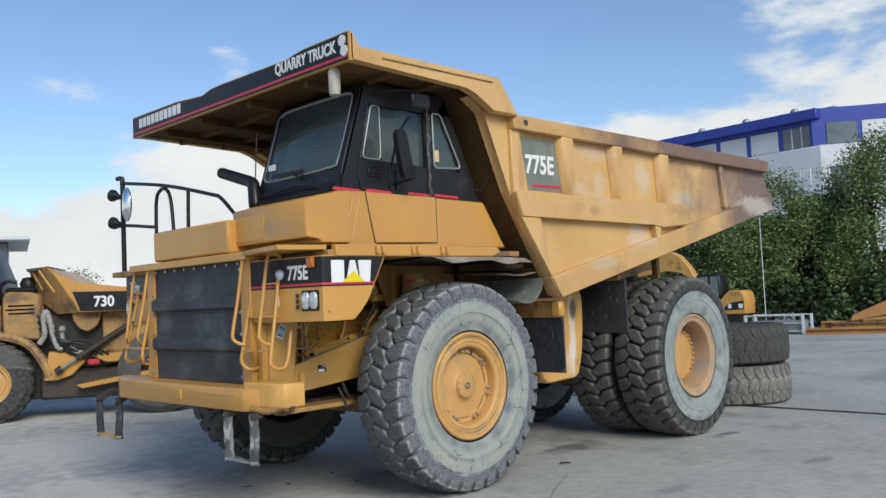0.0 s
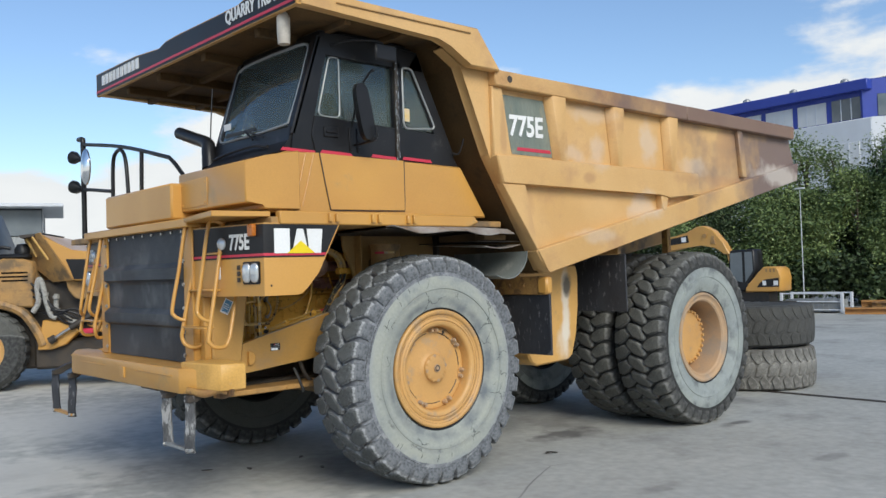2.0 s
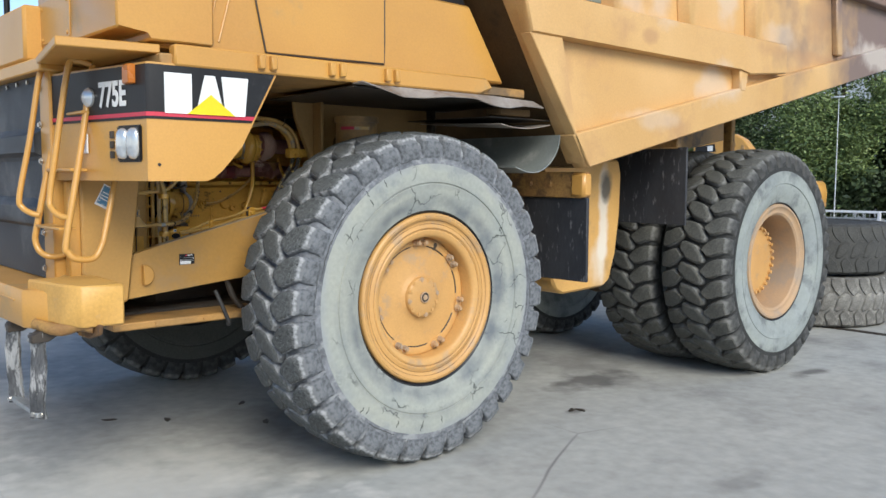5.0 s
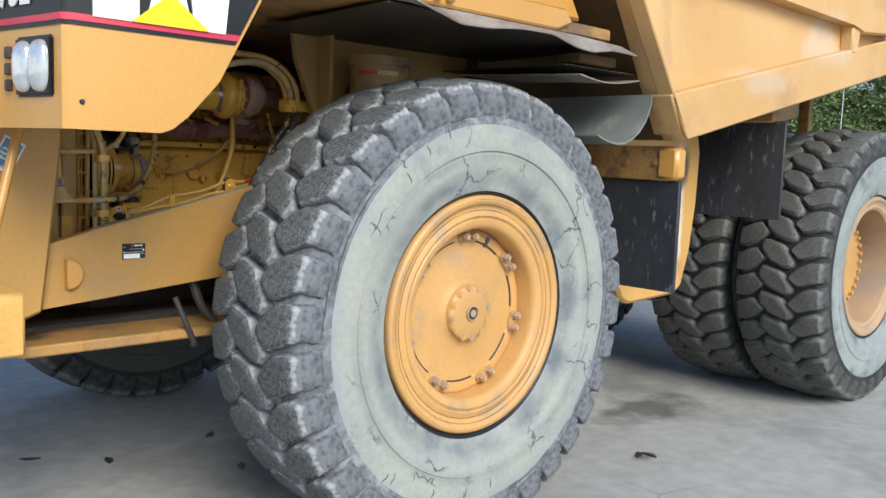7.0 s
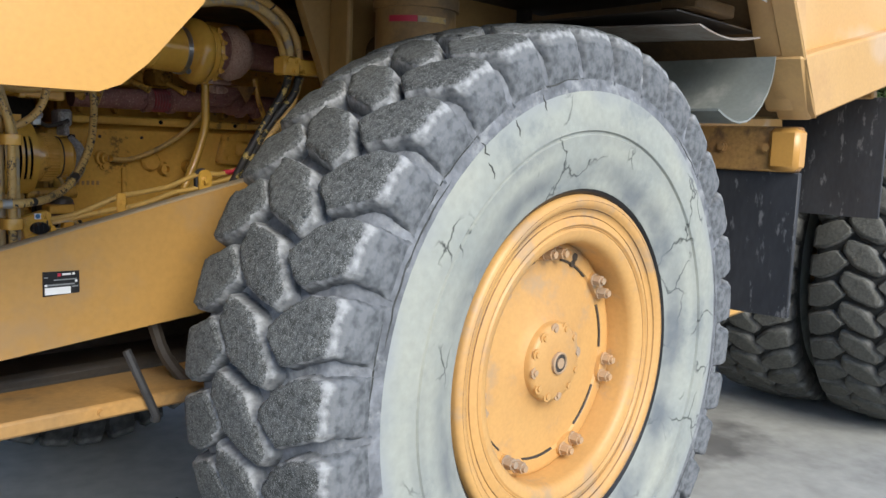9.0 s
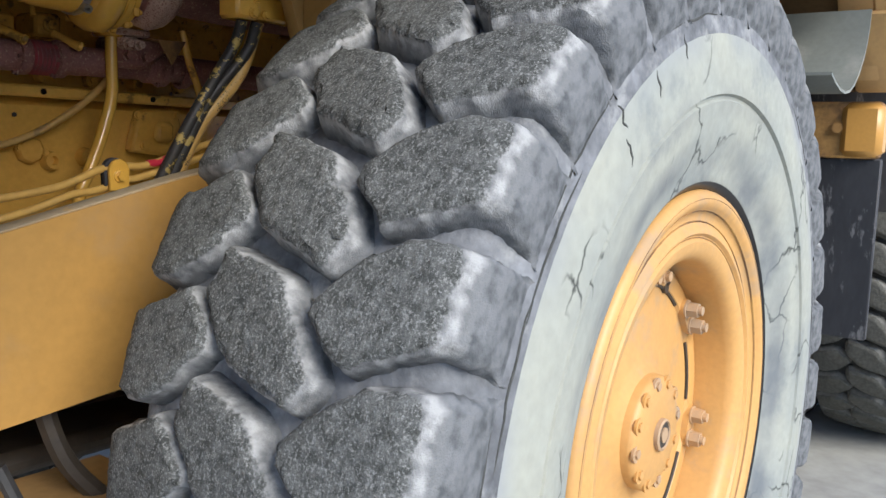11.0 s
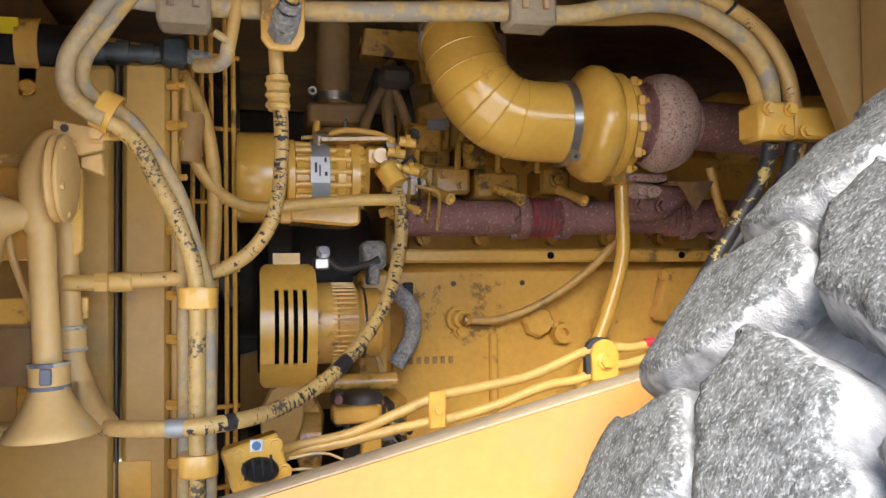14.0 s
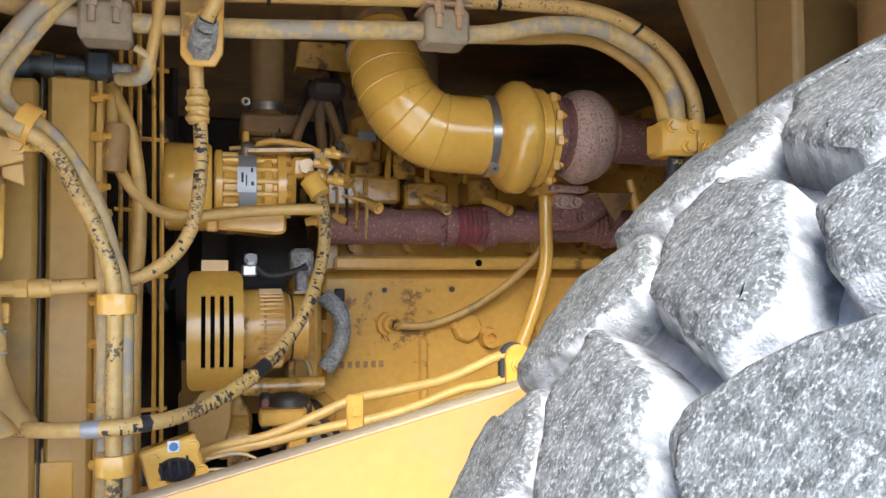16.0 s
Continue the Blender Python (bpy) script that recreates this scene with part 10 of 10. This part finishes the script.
along = Vector((0.106, 0.994, 0))
blk = thing("office_block", "white office block with a blue top storey and window bands", "building", Matrix.Translation(CORNER) @ Matrix.Rotation(math.atan2(along.y, along.x), 4, "Z"))
# local x runs along the long front, y = into the building is negative
b = B()
box(b, (0.0, -18, 0), (46, 0, 13.6), 0.05)
part("wall", b, CLAD_WHITE, blk)
b = B()
box(b, (0.9, -17, 13.6), (46, -0.7, 16.6), 0.05)
part("top_storey", b, CLAD_BLUE, blk)
b = B()
box(b, (0.2, -17.8, 16.0), (46.2, 0.1, 16.9), 0.05)
part("roof", b, CLAD_BLUE, blk)
WING_TURN = Matrix.Rotation(radians(40), 4, "Z")
b = B()
box(b, (-9.0, -14, 0), (0.0, -0.0, 13.62), 0.05, WING_TURN)
part("wing_wall", b, CLAD_WHITE, blk)
b = B()
box(b, (-8.0, -13, 13.6), (0.5, -0.7, 16.95), 0.05, WING_TURN)
part("wing_top", b, CLAD_BLUE, blk)
for row, (z0, z1) in enumerate(((13.75, 15.6), (9.7, 11.7), (5.8, 7.8), (1.9, 3.9))):
    for k in range(14):
        x0 = 0.8 + 3.2 * k
        b = B()
        y = -0.68 if row == 0 else 0.02
        box(b, (x0 + 0.25, y - 0.1, z0), (x0 + 2.95, y + 0.05, z1), 0.02)
        w = part("window", b, BLIND if (k * 7 + row) % 6 else WINDOW, blk)
        b = B()
        for q in (1.15, 2.05):
            box(b, (x0 + q, y + 0.04, z0), (x0 + q + 0.08, y + 0.09, z1), 0.01)
        part("mullion", b, CLAD_WHITE, w)
    for k in range(2):
        b = B()
        box(b, (-3.2 - 2.9 * k, (-0.68 if row == 0 else 0.02) - 0.1, z0), (-0.7 - 2.9 * k, (-0.62 if row == 0 else 0.07), z1), 0.02, WING_TURN)
        part("window", b, BLIND if k % 2 else WINDOW, blk)
for x in (4.0, 9.0, 14.0, 21.0):
    b = B()
    lathe(b, [(0.22, 0.0), (0.22, 0.5), (0.36, 0.55), (0.40, 0.75), (0.34, 0.95), (0.15, 1.08), (0.0, 1.1)], (x, -3.5, 16.85), (0, 0, 1), 16)
    part("roof_vent", b, ZINC, blk)
b = B()
box(b, (0.5, -6, 16.8), (4.5, -4, 17.6), 0.05)
part("roof_plant", b, ZINC, blk)
lamp = thing("street_lamp", "slim white street lamp among the trees", "street lamp", Matrix.Translation((29.6, 8.5, ground_z(29))))
b = B()
cyl(b, (0, 0, 0), (0, 0, 4.95), 0.022, 0.014, 10)
part("post", b, CLAD_WHITE, lamp)
b = B()
box(b, (-0.08, -0.2, 4.93), (0.08, 0.2, 4.99), 0.02)
part("lamp_head", b, CLAD_WHITE, lamp)


# ---- trees ----
def leaf_cloud(rnd, centres, count, size):
    """Many small leaf blades scattered in uneven clumps, as one mesh."""
    verts, faces = [], []
    for c, r, share in centres:
        for _ in range(int(count * share)):
            d = Vector((rnd.gauss(0, 1), rnd.gauss(0, 1), rnd.gauss(0, 1))).normalized()
            p = c + Vector((d.x, d.y, d.z * 0.8)) * r * max(0.05, rnd.gauss(0.78, 0.27))
            u = Vector((rnd.gauss(0, 1), rnd.gauss(0, 1), rnd.gauss(0, 0.6))).normalized()
            w = u.cross(Vector((rnd.gauss(0, 1), rnd.gauss(0, 1), rnd.gauss(0, 1)))).normalized()
            s = size * (0.6 + 0.8 * rnd.random())
            k = len(verts)
            verts += [p - u * s, p + w * s * 0.5, p + u * s, p - w * s * 0.5]
            faces.append((k, k + 1, k + 2, k + 3))
    me = bpy.data.meshes.new("crown")
    me.from_pydata([tuple(v) for v in verts], [], faces)
    return me


def tree(x, y, height, width, seed, mat, count=20000, size=0.066, low=0.12):
    rnd = random.Random(seed)
    t = thing("tree", "leafy green deciduous tree at the yard's edge", "tree", Matrix.Translation((x, y, ground_z(x))), "trees at the yard's edge")
    b = B()
    tube(b, [(0, 0, 0), (rnd.uniform(-0.2, 0.2), rnd.uniform(-0.2, 0.2), height * 0.3), (rnd.uniform(-0.4, 0.4), rnd.uniform(-0.4, 0.4), height * 0.85)], 0.15, 8, 5, radii=lambda q: 0.2 * (1 - 0.85 * q) * height / 8)
    part("trunk", b, BARK, t)
    b = B()
    centres = []
    for k in range(15):
        h = low + (0.95 - low) * (k + 0.5) / 15
        a = rnd.uniform(0, 6.28)
        r = width * (0.25 + 0.75 * math.sin(math.pi * min(1, 0.15 + h * 0.85)) ** 0.8) * rnd.uniform(0.5, 0.95)
        c = Vector((math.cos(a) * r * 0.62, math.sin(a) * r * 0.62, height * h))
        centres.append((c, width * rnd.uniform(0.34, 0.55), rnd.uniform(0.05, 0.09)))
        tube(b, [(0, 0, height * max(0.1, h - 0.15)), c * 0.6 + Vector((0, 0, height * h * 0.35)), tuple(c)], 0.04, 6, 3, radii=lambda q: 0.06 * (1 - 0.8 * q))
    part("limbs", b, BARK, t)
    me = leaf_cloud(rnd, centres, count, size)
    me.materials.append(mat)
    o = new("crown", me)
    o.parent = t
    return t


# line of trees from behind the hauler's side round to the office block
row = [(28.5, 16.5, 5.2, 2.4, 0), (29.5, 14.4, 5.4, 2.3, 1), (30.4, 12.6, 5.0, 2.4, 0), (31.2, 10.8, 5.6, 2.4, 1), (31.8, 9.2, 5.0, 2.1, 1), (32.6, 7.4, 5.8, 2.0, 1),
       (33.6, 5.2, 8.4, 2.6, 1), (34.4, 2.6, 8.8, 2.8, 1), (35.0, -0.2, 8.2, 2.7, 1), (35.6, -3.2, 8.8, 2.8, 0), (33.2, 10.6, 4.8, 2.2, 0), (34.9, 7.6, 6.0, 2.2, 0), (27.2, 18.8, 5.0, 2.4, 1)]
for k, (x, y, h, w, kind) in enumerate(row):
    tree(x, y, h, w, 40 + k, LEAF if kind else LEAF_DARK)
tree(12.2, 39.5, 4.3, 1.9, 90, LEAF, 4500)
for k, (x, y, h) in enumerate(((34.0, 10.3, 8.0), (34.3, 9.0, 7.4), (34.6, 7.0, 7.4))):      # thin young trees that overtop the row
    tree(x, y, h, 1.9, 95 + k, LEAF, 6500, 0.06, 0.3)
rnd = random.Random(5)
centres = [(Vector((28.2 + 7.0 * q + rnd.uniform(-0.5, 0.5), 18.5 - 23 * q, rnd.uniform(0.5, 1.6))), rnd.uniform(0.8, 1.2), 0.025) for q in np.linspace(0, 1, 42)]
me = leaf_cloud(rnd, centres, 34000, 0.12)
me.materials.append(LEAF_DARK)
tagged(new("undergrowth", me), "green undergrowth, darkened for the shade below the trees", "undergrowth", kind="stuff")

rnd = random.Random(8)
for x, y in ((-0.87, 0.08), (-1.20, 0.355), (-0.22, 0.14), (-0.34, -0.44), (1.66, -1.70), (1.72, -1.74)):
    t = thing("dead_leaf", "small dark wet leaf lying on the concrete", "leaf", Matrix.Translation((x, y, ground_z(x) + 0.002)) @ Matrix.Rotation(rnd.uniform(0, 6), 4, "Z"), "leaves on the ground")
    b = B()
    prism(b, [(0.05 * math.cos(a) * (1 + 0.3 * math.sin(3 * a)), 0.022 * math.sin(a)) for a in np.linspace(0, 5.9, 12)], "z", 0.0, 0.004)
    part("blade", b, DARK, t)
